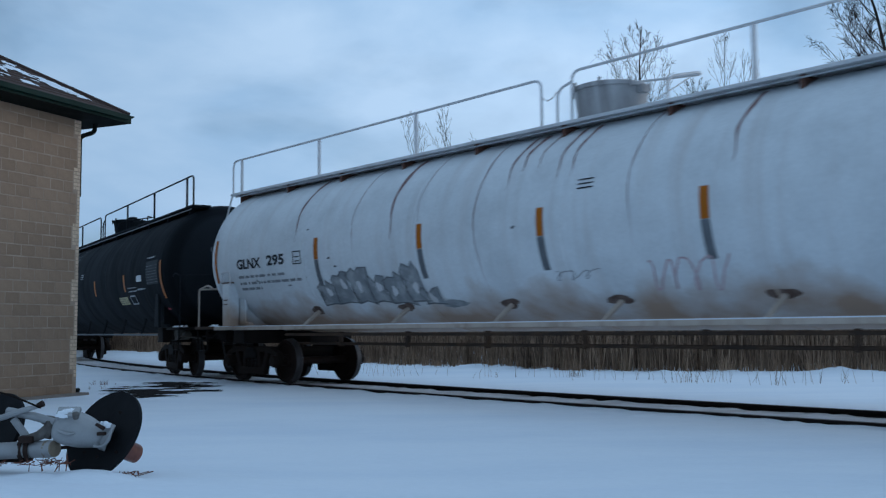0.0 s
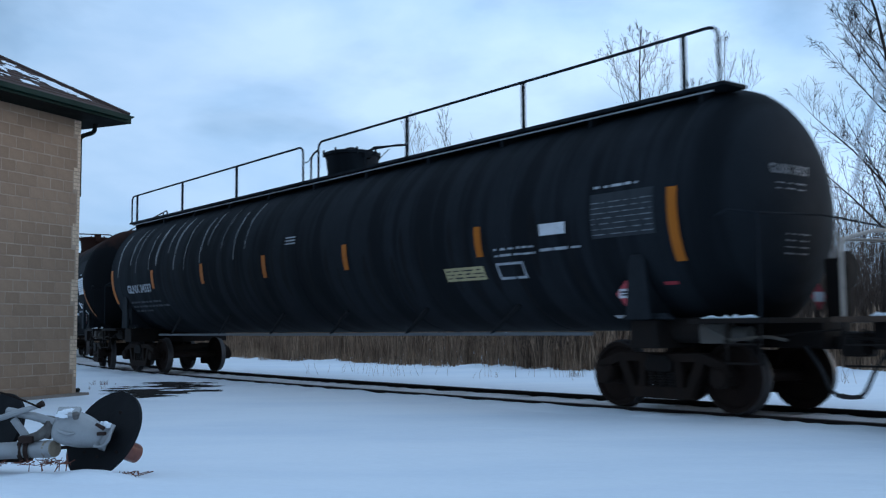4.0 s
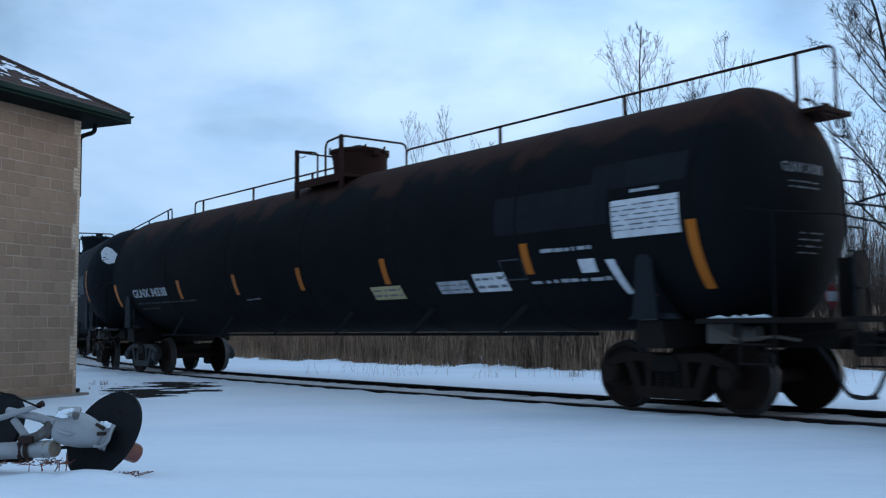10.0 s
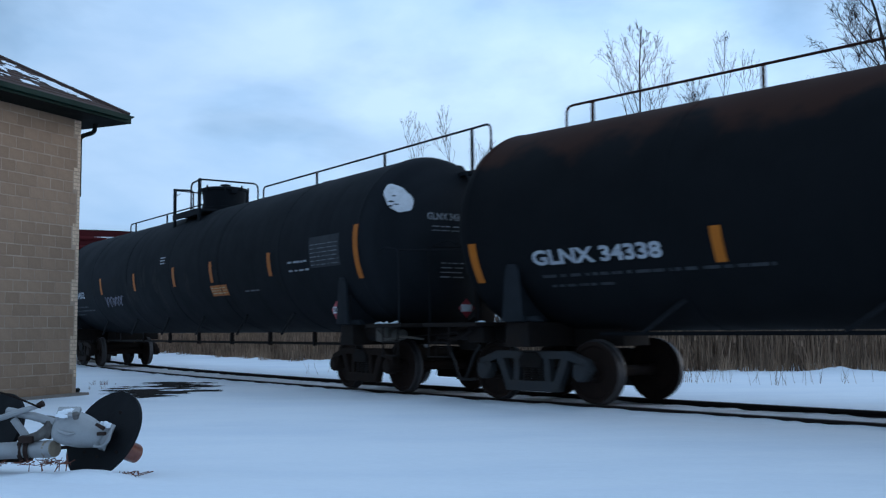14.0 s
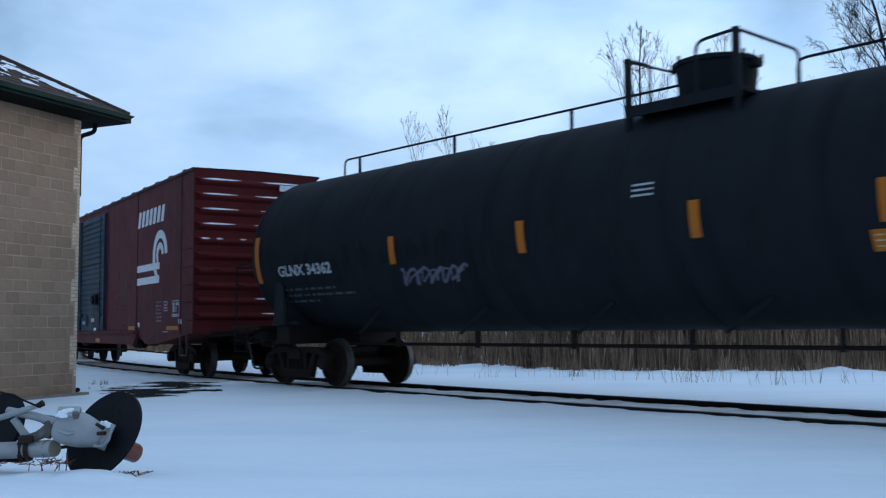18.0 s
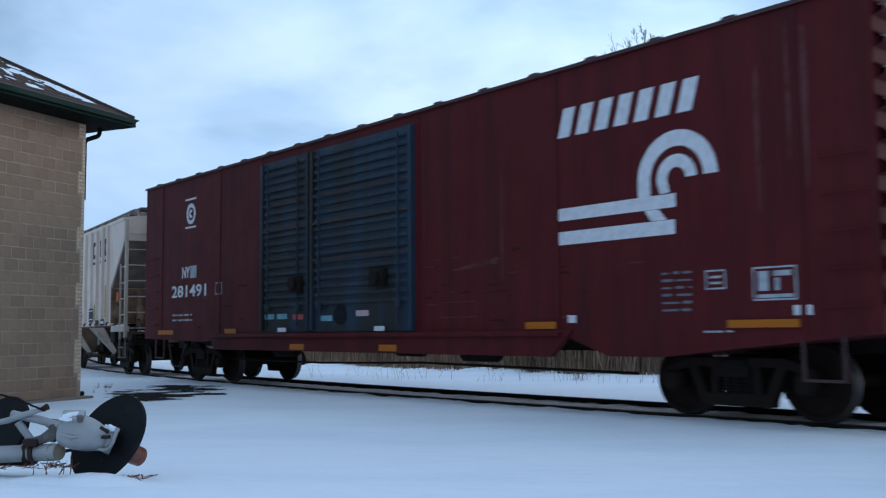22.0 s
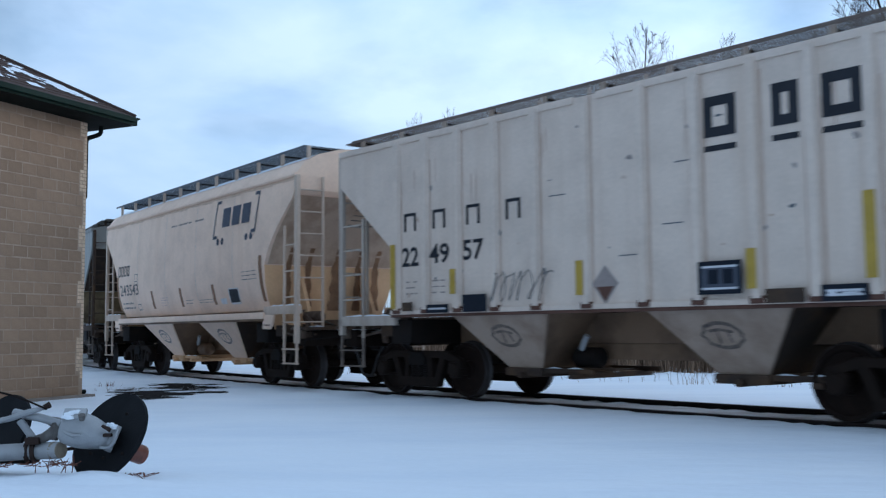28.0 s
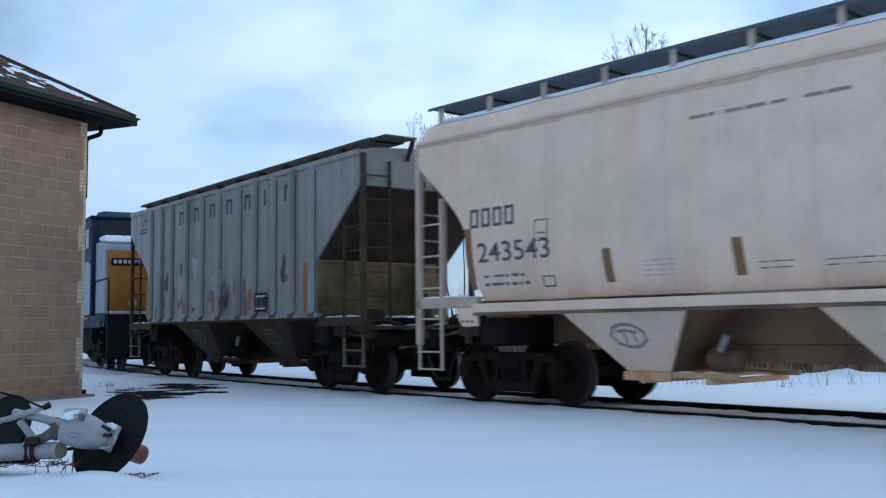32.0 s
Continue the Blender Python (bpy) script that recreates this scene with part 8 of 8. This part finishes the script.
RUSTWASH = material("faint_rust_wash", (0.52, 0.40, 0.32), 0.75, dark=(0.42, 0.29, 0.21), scale=3, amount=0.8)
E1 = hopper("light grey ribbed covered hopper, stained brown below", TAN, True, RIBBED, straight_end, True, 4.08, marks_e, shift=-0.22)
F1 = hopper("warm beige smooth-sided covered hopper with a curved end", BEIGE, True, ROUND, curved_end, False, 4.2, marks_f)
G1 = hopper("dark-streaked grey-green ribbed covered hopper", GREY, False, RIBBED, straight_end, True, 4.2, marks_g, DARKBROWN)


# ---- the engine at the rear ----
def engine():
    car = tagged(new("locomotive"), "blue, yellow and grey diesel locomotive with snow on its nose", "locomotive", "cars of the freight train")
    bm = bmesh.new()
    box(bm, -10.0, 10.2, -1.5, 1.5, 1.25, 1.6, 0.02)
    part("deck", bm, LOCOBLUE, car)
    bm = bmesh.new()
    slab(bm, [(10.2, 0.35), (10.35, 0.35), (10.35, 1.6), (10.2, 1.6)], -1.45, 1.45, 0.02)
    part("pilot", bm, DISC, car, "black pilot plate")
    bm = bmesh.new()
    slab(bm, [(7.6, 1.6), (9.4, 1.6), (9.4, 3.45), (9.15, 3.66), (7.6, 3.8)], -1.38, 1.38, 0.06)
    part("nose", bm, LOCOGREY, car, "wide light grey nose")
    bm = box(bmesh.new(), 9.395, 9.415, -1.33, 1.33, 1.66, 3.42, 0.006)
    part("nose_front", bm, LOCOYEL, car, "golden yellow nose front")
    bm = bmesh.new()
    slab(bm, [(7.65, 3.81), (9.2, 3.66), (9.1, 3.82), (8.6, 3.93), (7.65, 3.95)], -1.3, 1.3, 0.05)
    part("nose_snow", bm, SNOW, car, "snow on the nose")
    bm = bmesh.new()
    slab(bm, [(5.6, 1.6), (7.6, 1.6), (7.6, 3.8), (7.4, 4.6), (5.6, 4.6)], -1.5, 1.5, 0.05)
    part("cab", bm, LOCOBLUE, car, "dark blue cab")
    bm = bmesh.new()
    slab(bm, [(4.6, 1.62), (7.58, 1.62), (7.58, 3.12), (6.9, 3.26), (4.6, 3.26)], -1.53, -1.49, 0.01)
    part("cab_side_panel", bm, LOCOGREY, car, "light grey cab side")
    bm = bmesh.new()
    slab(bm, [(4.9, 1.7), (5.5, 1.7), (5.5, 2.6), (4.9, 2.6)], -1.55, -1.53, 0.01)
    part("cab_door", bm, DKGREY, car, "grey louvred door")
    for k in range(7):
        bm = box(bmesh.new(), 4.95, 5.45, -1.56, -1.545, 1.78 + 0.115 * k, 1.83 + 0.115 * k)
        part("louvre", bm, LOCOGREY, car)
    bm = bmesh.new()
    box(bm, 5.5, 7.5, -1.53, 1.53, 4.55, 4.61, 0.01)
    slab(bm, [(5.5, 4.59), (7.45, 4.59), (7.1, 4.8), (5.8, 4.9)], -1.1, 1.1, 0.04)
    part("cab_roof", bm, LOCOBLUE, car, "dark blue cab roof")
    for y0, y1 in ((-1.3, -0.15), (0.15, 1.3)):
        bm = bmesh.new()
        vs = [bm.verts.new(p) for p in ((7.59, y0, 3.9), (7.59, y1, 3.9), (7.43, y1, 4.48), (7.43, y0, 4.48))]
        bm.faces.new(vs)
        bmesh.ops.translate(bm, verts=bm.verts, vec=(0.03, 0, 0))
        w = part("windscreen", bm, GLASS, car, "dark windscreen")
    for x0, x1 in ((5.8, 6.5), (6.6, 7.25)):
        bm = bmesh.new()
        box(bm, x0, x1, -1.525, -1.49, 3.65, 4.25, 0.02)
        part("cab_window", bm, GLASS, car, "dark cab window")
    bm = bmesh.new()
    box(bm, -9.0, 5.58, -0.95, 0.95, 1.6, 4.4, 0.06)
    part("hood", bm, LOCOBLUE, car, "dark blue long hood")
    for k in range(12):
        x = -8.3 + k * 1.15
        bm = bmesh.new()
        box(bm, x - 0.5, x + 0.5, -0.975, -0.94, 1.9, 3.6, 0.01)
        part("hood_door", bm, LOCOBLUE, car)
    bm = bmesh.new()
    box(bm, 9.41, 9.45, -1.22, -0.3, 3.0, 3.2, 0.01)
    board = part("number_board", bm, DISC, car, "dark board with pale bars")
    bm = bmesh.new()
    for k in range(6):
        box(bm, 9.45, 9.456, -1.16 + 0.135 * k, -1.07 + 0.135 * k, 3.05, 3.15)
    part("board_bars", bm, SIGNWHITE, board)
    bm = box(bmesh.new(), 9.41, 9.43, -1.33, 1.33, 1.62, 1.70, 0.008)
    part("nose_sill", bm, SIGNWHITE, car, "pale sill strip")
    # reflected orange glow on the cab side, put in as a coloured strip
    bm = bmesh.new()
    box(bm, 5.0, 7.4, -1.56, -1.5, 1.5, 1.56, 0.01)
    part("marker_strip", bm, ORANGE, car, "orange strip painted for reflected glow")
    for y in (-0.62, 0.62):
        bm = lathe(bmesh.new(), [(9.38, 0.0), (9.38, 0.11), (9.46, 0.11), (9.46, 0.09), (9.43, 0.075), (9.43, 0.0)], 16, "X", (0, y, 1.95))
        part("headlight", bm, LAMP, car, "round headlight")
    bm = bmesh.new()
    tube(bm, bent([(10.2, -1.4, 1.6), (10.2, -1.4, 2.6), (7.7, -1.4, 2.6), (7.7, -1.4, 1.6)], 0.15), 0.022, 7)
    tube(bm, bent([(10.2, 1.4, 1.6), (10.2, 1.4, 2.6), (7.7, 1.4, 2.6), (7.7, 1.4, 1.6)], 0.15), 0.022, 7)
    part("handrail", bm, DISC, car)
    bm = bmesh.new()
    for k in range(4):
        z = 0.5 + 0.3 * k
        box(bm, 9.6, 10.1, -1.52, -1.25, z - 0.02, z + 0.02)
    box(bm, 9.58, 9.61, -1.52, -1.25, 0.4, 1.5)
    part("steps", bm, DISC, car)
    bm = bmesh.new()
    lathe(bm, [(-2.4, 0.0), (-2.4, 0.7), (2.4, 0.7), (2.4, 0.0)], 20, "X", (0, 0, 0.95))
    part("fuel_tank", bm, DISC, car)
    for x in (-6.6, 5.6, 7.6):
        add_truck(car, x)
    add_coupler(car, 10.2, 1)
    return car


H1 = engine()
TRAIN = [(W, 13.7, 8.77), (A, -8.07, 8.77), (B, -29.8, 8.7), (C, -51.35, 8.77), (D, -72.75, 7.2), (E1, -89.54, 4.0), (F1, -102.66, 4.2), (G1, -115.56, 4.2), (H1, -132.71, 6.6)]
# ---- the fallen crossing signal, half sunk in the snow ----
def spot(px, py, depth):
    """Metres across and up at a given distance, from the tripod's line of sight."""
    a, r = radians(TILT), radians(LEAN)
    x, y = (px - 784) / 1751, (py - 441) / 1751
    x, y = x * math.cos(r) + y * math.sin(r), -x * math.sin(r) + y * math.cos(r)
    f = depth / (math.cos(a) + y * math.sin(a))
    return Vector((x * f, depth, EYE.z + (math.sin(a) - y * math.cos(a)) * f))


SIG = 7.2
CLAMP = material("weathered_clamp_metal", (0.13, 0.12, 0.11), 0.7, dark=(0.06, 0.05, 0.045), scale=9, amount=0.9)
MASTEND = material("brown_stained_aluminium", (0.26, 0.21, 0.15), 0.7, dark=(0.12, 0.09, 0.06), scale=9)


def disc_part(thing, c, normal, r, name="background_disc"):
    bm = lathe(bmesh.new(), [(-0.012, 0.0), (-0.012, r - 0.03), (-0.02, r), (0.0, r + 0.004), (0.012, r), (0.004, r - 0.03), (0.004, 0.0)], 48, "Z")
    q = Vector((0, 0, 1)).rotation_difference(Vector(normal).normalized()).to_matrix().to_4x4()
    return part(name, bm, DISC, thing, "round matt black background disc", at=Matrix.Translation(c) @ q)


def make_signal():
    o = spot(110, 830, SIG)
    sig = tagged(new("crossing_signal"), "fallen railway crossing signal with black discs, lying in snow", "crossing signal")
    sig.matrix_world = Matrix.Translation(o)
    P = lambda px, py, d=0.0: spot(px, py, SIG + d) - o
    # the mast and its clamp
    bm = tube(bmesh.new(), [P(-260, 812, -0.5), P(-60, 802, -0.15), P(50, 796)], 0.060, 20)
    mast = part("mast", bm, ALU, sig, "dull aluminium mast")
    for px in (41, 52):
        a, b = P(px - 4, 796.5), P(px + 3, 796.0)
        part("mast_clamp", tube(bmesh.new(), [a, b], 0.081, 18), DARKRUST, mast)
    part("clamp_block", box(bmesh.new(), P(40, 775).x, P(66, 775).x, -0.09, 0.03, P(40, 783).z, P(40, 770).z, 0.012), DARKRUST, mast, "rusty clamp block")
    # the shadow gap below the mast, built as a dark bar
    part("mast_foot", box(bmesh.new(), P(-70, 775).x, P(48, 775).x, -0.03, 0.09, P(40, 818).z, P(40, 807).z, 0.012), GRIME, mast, "dark strip for the shadow under the mast")
    part("mast_cap", tube(bmesh.new(), [P(54, 796), P(86, 795, -0.05), P(96, 794.5, -0.07)], [0.060, 0.062, 0.060], 20), ALU, mast)
    part("mast_end", tube(bmesh.new(), [P(84, 795, -0.045), P(97.5, 794.4, -0.073)], [0.0635, 0.058], 20), MASTEND, mast, "brown-stained mast end")
    part("hinge_pin", tube(bmesh.new(), [P(98, 794), P(122, 791, 0.02)], 0.012, 8), DARKRUST, mast)
    # arms
    arm = part("cross_arm", tube(bmesh.new(), [P(14, 728, 0.05), P(60, 737), P(98, 748, -0.02)], 0.030, 12), ALU, sig)
    part("arm_collar", tube(bmesh.new(), [P(76, 742), P(88, 746), P(97, 748)], [0.030, 0.042, 0.040], 12), CLAMP, arm)
    part("drop_link", tube(bmesh.new(), [P(88, 746, -0.02), P(88, 760, -0.03), P(84, 776, -0.03)], [0.03, 0.034, 0.028], 8), CLAMP, arm)
    part("brace", tube(bmesh.new(), [P(24, 742), P(46, 772), P(52, 786)], 0.028, 10), ALU, sig)
    part("brace", tube(bmesh.new(), [P(-40, 748, -0.03), P(5, 739, -0.03), P(40, 727, -0.03), P(72, 718, -0.03)], [0.018, 0.022, 0.022, 0.012], 8), ALU, sig)
    part("brace_knob", tube(bmesh.new(), [P(66, 719, -0.035), P(77, 714, -0.035)], [0.018, 0.024], 8), DARKRUST, sig)
    part("bracket", tube(bmesh.new(), bent([P(54, 776, -0.03), P(74, 770, -0.03), P(90, 752, -0.03)], 0.05), [0.034, 0.034, 0.036, 0.038, 0.038, 0.036, 0.03], 12), CLAMP, sig, "grey-brown clamp bracket", smooth=70)
    part("cable", tube(bmesh.new(), bent([P(-20, 690, -0.05), P(20, 700, -0.05), P(72, 722, -0.05)], 0.1), 0.008, 6), STEEL, sig)
    # lamp housing: a rounded casting that tapers to a round neck, with a flat lid on its back
    a, d = P(97, 749, -0.04), P(193, 777, 0.0)
    bm = bmesh.new()
    n, last = 28, None
    ax = (d - a).normalized()
    u = (Vector((0, 0, 1)) - ax * ax.z).normalized()
    v = ax.cross(u)
    for f, r, sq in ((0.0, 0.012, 0.3), (0.015, 0.06, 0.4), (0.05, 0.094, 0.45), (0.12, 0.116, 0.5), (0.24, 0.126, 0.5), (0.38, 0.126, 0.4), (0.52, 0.120, 0.25), (0.64, 0.108, 0.1), (0.74, 0.094, 0.0), (0.84, 0.085, 0.0), (0.95, 0.082, 0.0), (0.99, 0.04, 0.0)):
        p = a + (d - a) * f
        now = []
        for k in range(n):
            t = 2 * math.pi * k / n
            q = (1 - sq) + sq * min(1.25, 1 / max(abs(math.cos(t)), abs(math.sin(t))))
            now.append(bm.verts.new(p + (u * math.cos(t) + v * math.sin(t)) * r * q))
        if last:
            for k in range(n):
                bm.faces.new((last[k], last[(k + 1) % n], now[(k + 1) % n], now[k]))
        last = now
    house = part("lamp_housing", bm, ALU, sig, "dull aluminium lamp housing", smooth=70)
    # lid: a bevelled plate that leans towards the yard
    lid_x, lid_y = (P(143, 726) - P(104, 724)), (P(102, 741, -0.12) - P(104, 724, -0.02))
    lx, ly = lid_x.normalized(), lid_y.normalized()
    turn = Matrix((lx, ly, lx.cross(ly))).transposed().to_4x4()
    part("housing_lid", box(bmesh.new(), 0, lid_x.length, 0, lid_y.length, -0.02, 0.02, 0.014), ALU, house, "flat hinged lid", at=Matrix.Translation(P(104, 723, -0.05)) @ turn)
    part("lid_latch", lathe(bmesh.new(), [(-0.03, 0.0), (-0.03, 0.024), (0.012, 0.02), (0.016, 0.0)], 14, "Z"), CLAMP, house, "dark lid latch", at=Matrix.Translation(P(134, 738, -0.17)) @ turn)
    part("housing_rib", tube(bmesh.new(), [P(95, 753, -0.11), P(104, 763, -0.15), P(118, 769, -0.165), P(132, 768, -0.16)], [0.008, 0.014, 0.014, 0.006], 10), ALU, house, "cast rim", smooth=80)
    part("neck_ring", tube(bmesh.new(), [P(184, 772, -0.02), P(195, 776, -0.01)], 0.098, 24), ALU, house)
    part("neck_lip", tube(bmesh.new(), bent([P(199, 752, -0.12), P(196, 766, -0.14), P(191, 782, -0.13), P(180, 791, -0.11), P(166, 790, -0.1)], 0.05), [0.010] * 3 + [0.012] * 3 + [0.013] * 3 + [0.012] * 3 + [0.011] * 3 + [0.01] * 2, 8), ALU, house, smooth=80)
    part("hinge", tube(bmesh.new(), [P(170, 751, -0.14), P(184, 759, -0.145)], [0.012, 0.016], 8), DARKRUST, house)
    # darkness of a crack at the neck, added as a solid bar
    part("latch_crack", box(bmesh.new(), P(174, 760, -0.1).x, P(189, 760, -0.1).x, -0.14, -0.1, P(174, 768).z, P(174, 762).z, 0.006), DARKRUST, house, "dark bar drawn for a crack at the neck")
    bm = bmesh.new()
    for px, py, rr in ((187, 750, 0.022), (192, 753, 0.026), (180, 750, 0.012)):
        lathe(bm, [(-0.02, 0.0), (-0.016, rr), (0.012, rr * 0.8), (0.02, 0.0)], 12, "Z", P(px, py, -0.1))
    part("neck_snow", bm, SNOW, house, "snow on the neck")
    bm = bmesh.new()
    for px, py, dd, rr in ((106, 736, -0.14, 0.036), (112, 731, -0.11, 0.042), (120, 728, -0.09, 0.04), (112, 738, -0.16, 0.03), (127, 727, -0.07, 0.025)):
        lathe(bm, [(-0.012, 0.0), (-0.006, rr), (0.012, rr * 0.85), (0.018, 0.0)], 16, "Z", P(px, py, dd))
    part("snow_cap", bm, SNOW, house, "snow on the housing", smooth=80)
    # discs and the hooded lens beyond
    nrm = Vector((0.46, 0.74, -0.49))
    disc = disc_part(sig, P(185, 770, 0.12), nrm, 0.338)
    for px, py in ((150, 800), (172, 808), (214, 730), (206, 800)):
        part("bolt", lathe(bmesh.new(), [(-0.012, 0.0), (-0.012, 0.012), (0.0, 0.012), (0.0, 0.0)], 6, "Y", P(px, py, -0.06)), STEEL, sig)
    part("lens_hood", tube(bmesh.new(), [P(215, 793, 0.2), P(240, 803, 0.32), P(243, 804, 0.33)], [0.075, 0.072, 0.05], 18), LENS, sig, "brown-red hooded lens")
    disc_part(sig, P(-6, 758, 0.3), Vector((0.42, 0.8, -0.4)), 0.27)
    return sig


make_signal()


def weeds(x, y, n, seed, h=0.2, spread=0.25, mat=WEED, name="dead_weeds", z=-0.11):
    r = random.Random(seed)
    bm = bmesh.new()
    for k in range(n):
        px, py = x + r.gauss(0, spread), y + r.gauss(0, spread * 0.5)
        d = Vector((r.gauss(0, 0.2), r.gauss(0, 0.2), 1)).normalized()
        hh = h * r.uniform(0.5, 1.3) + 0.05
        tube(bm, [(px, py, z), Vector((px, py, z)) + d * hh * 0.6, Vector((px, py, z)) + d * hh + Vector((r.gauss(0, 0.03), 0, 0))], [0.004, 0.003, 0.0015], 3, False)
    ob = part(name, bm, mat, smooth=None)
    return tagged(ob, "dead brown weed stalks poking through snow", "weeds", kind="stuff")


def ground_spot(px, py, z=-0.068):
    a = spot(px, py, 1.0)
    k = (EYE.z - z) / (EYE.z - a.z)
    return a.x * k, k


for k, (px, py, n, h, sp) in enumerate(((178, 682, 30, 0.09, 0.12), (205, 689, 16, 0.06, 0.25), (1020, 668, 30, 0.35, 0.3), (1235, 678, 40, 0.4, 0.35), (720, 665, 14, 0.3, 0.5),
                                         (1375, 682, 14, 0.35, 0.2), (880, 668, 12, 0.25, 0.5), (1120, 672, 14, 0.3, 0.5), (620, 660, 16, 0.3, 0.8), (1460, 678, 18, 0.35, 0.5))):
    gx, gy = ground_spot(px, py)
    weeds(gx, gy, n, 200 + k, h, sp, REED if k != 0 else WEED, "dead_weeds")


def debris(cx, cy, z, n, seed, sx, sy):
    r = random.Random(seed)
    bm = bmesh.new()
    for k in range(n):
        x, y = cx + r.uniform(-sx, sx), cy + r.uniform(-sy, sy)
        a = r.uniform(0, 3.14)
        l = r.uniform(0.03, 0.11)
        d = Vector((math.cos(a) * l, math.sin(a) * l * 0.7, r.uniform(-0.01, 0.04)))
        p = Vector((x, y, z))
        tube(bm, [p - d * 0.5, p + d * 0.5], [0.002, 0.005], 3)
    return tagged(part("dead_leaves", bm, WEED, smooth=None), "scattered dead leaves and twigs on snow", "leaves", kind="stuff")


for k, (px, py, n, sx, sy) in enumerate(((48, 822, 36, 0.22, 0.15), (232, 843, 20, 0.1, 0.08), (105, 822, 18, 0.08, 0.1))):
    q = spot(px, py, SIG - 0.1)
    debris(q.x, q.y, q.z + 0.012, n, 300 + k, sx, sy)
for k, (px, py, n, h) in enumerate(((101, 829, 5, 0.05), (60, 829, 3, 0.03))):
    q = spot(px, py, SIG - 0.28)
    weeds(q.x, q.y, n, 420 + k, h + 0.02, 0.035, WEED, "dead_weeds", q.z - 0.02)


def snow_drift(px, py, depth, rx, ry, rz, seed):
    """A low rounded heap of snow against the fallen signal."""
    c = spot(px, py, depth)
    vs, fs, n, m = [], [], 28, 9
    for j in range(m):
        t = j / (m - 1)
        for i in range(n):
            a = 2 * math.pi * i / n
            k = t * (1 + 0.18 * noise.noise((math.cos(a) * 1.5, math.sin(a) * 1.5, seed)))
            x, y = c.x + math.cos(a) * rx * k, c.y + math.sin(a) * ry * k
            vs.append((x, y, c.z + rz * (1 - t * t) ** 1.5 - rz + 0.008 * noise.noise((x * 9, y * 9, seed))))
    for j in range(m - 1):
        for i in range(n):
            fs.append((j * n + i, j * n + (i + 1) % n, (j + 1) * n + (i + 1) % n, (j + 1) * n + i))
    me = bpy.data.meshes.new("snow_drift")
    me.from_pydata(vs, [], fs)
    me.materials.append(SNOW)
    me.shade_smooth()
    return tagged(new("snow_drift", me), "low heap of snow against a fallen signal", "snow", kind="structure")


snow_drift(152, 832, SIG - 0.22, 0.42, 0.3, 0.08, 3.0)
snow_drift(60, 838, SIG - 0.25, 0.5, 0.3, 0.07, 5.0)
bm = lathe(bmesh.new(), [(0.0, 0.0), (0.0, 0.04), (0.10, 0.04), (0.10, 0.028), (0.07, 0.0)], 14, "X")
tagged(part("drain_pipe", bm, SOFFIT, at=FRAME @ Matrix.Translation((-0.02, -0.06, 0.09)) @ Matrix.Rotation(math.pi, 4, "Z")), "short black drain pipe at the foot of a block wall", "pipe")
# ---- blocks and corner bricks of the wall, each a piece of its own ----
PIECES = {}


def piece(kind, w, h, mat, proud):
    key = (kind, round(w, 2))
    if key not in PIECES:
        bm = bmesh.new()
        e = 0.006
        o = [(0, -0.02, 0), (w, -0.02, 0), (w, -0.02, h), (0, -0.02, h)]
        m = [(0, proud - e, 0), (w, proud - e, 0), (w, proud - e, h), (0, proud - e, h)]
        f = [(e, proud, e), (w - e, proud, e), (w - e, proud, h - e), (e, proud, h - e)]
        r = [[bm.verts.new(p) for p in q] for q in (o, m, f)]
        for a, b in zip(r, r[1:]):
            for k in range(4):
                bm.faces.new((a[k], a[(k + 1) % 4], b[(k + 1) % 4], b[k]))
        bm.faces.new(r[2])
        PIECES[key] = mesh_of(kind, bm, mat)
    return PIECES[key]


def lay_wall():
    r = random.Random(6)
    reach = 3.0
    gap = 0.011
    rest = bmesh.new()
    for row in range(25):
        z = row * BH + 0.05 - 0.05
        x = tooth(row) + gap
        first = BW * (0.5 if row % 2 else 1.0) - (tooth(row) - 0.075)
        w = first if first > 0.1 else first + BW
        while x < WALL_LEN - 0.1:
            w = min(w, WALL_LEN - x)
            if x < reach:
                part("block", piece("block", w - 0.0045, BH - gap, BLOCK, 0.0), None, WALL_OB, at=(x, r.uniform(-0.003, 0.002), z))
            else:
                box(rest, x, x + w - gap, -0.02, 0.0, z, z + BH - gap)
            x += w
            w = BW
    ob = part("blocks", rest, BLOCK, WALL_OB, smooth=None)
    ob["kind"] = "stuff"
    for k in range(5, int(WALL_HIGH / QH)):
        z = k * QH
        width = tooth(min(int(z / BH), 24))
        if width > 0.1:
            ws = (0.10, 0.052) if k % 2 else (0.05, 0.102)
        else:
            ws = (0.066,)
        x = 0.0
        for w in ws:
            part("brick", piece("brick", w, QH - 0.013, CREAM, 0.004), None, WALL_OB, at=(x, r.uniform(-0.002, 0.002), z))
            x += w + 0.008


lay_wall()


# ---- what moves: the train rolls along the track, its wheels turn ----
def car_pose(centre, half, t):
    s = gone(t) + centre
    ax, ay, _ = track(s + half)
    bx, by, _ = track(s - half)
    return Matrix.Translation(((ax + bx) / 2, (ay + by) / 2, RAIL)) @ Matrix.Rotation(math.atan2(ay - by, ax - bx), 4, "Z")


def motions():
    times = sorted({t for t, s in GONE} | {0.5 * k for k in range(65)})
    for car, centre, half in TRAIN:
        walk(car, [(t, car_pose(centre, half, t)) for t in times])
    turns = [k * 5 / 30 * 0.8 for k in range(241)]
    turns = [t for t in turns if t < 32.0] + [32.0]
    for ob, x in SPIN:
        walk(ob, [(t, Matrix.Translation((x, 0, WR)) @ Matrix.Rotation(gone(t) / WR, 4, "Y")) for t in turns])


motions()
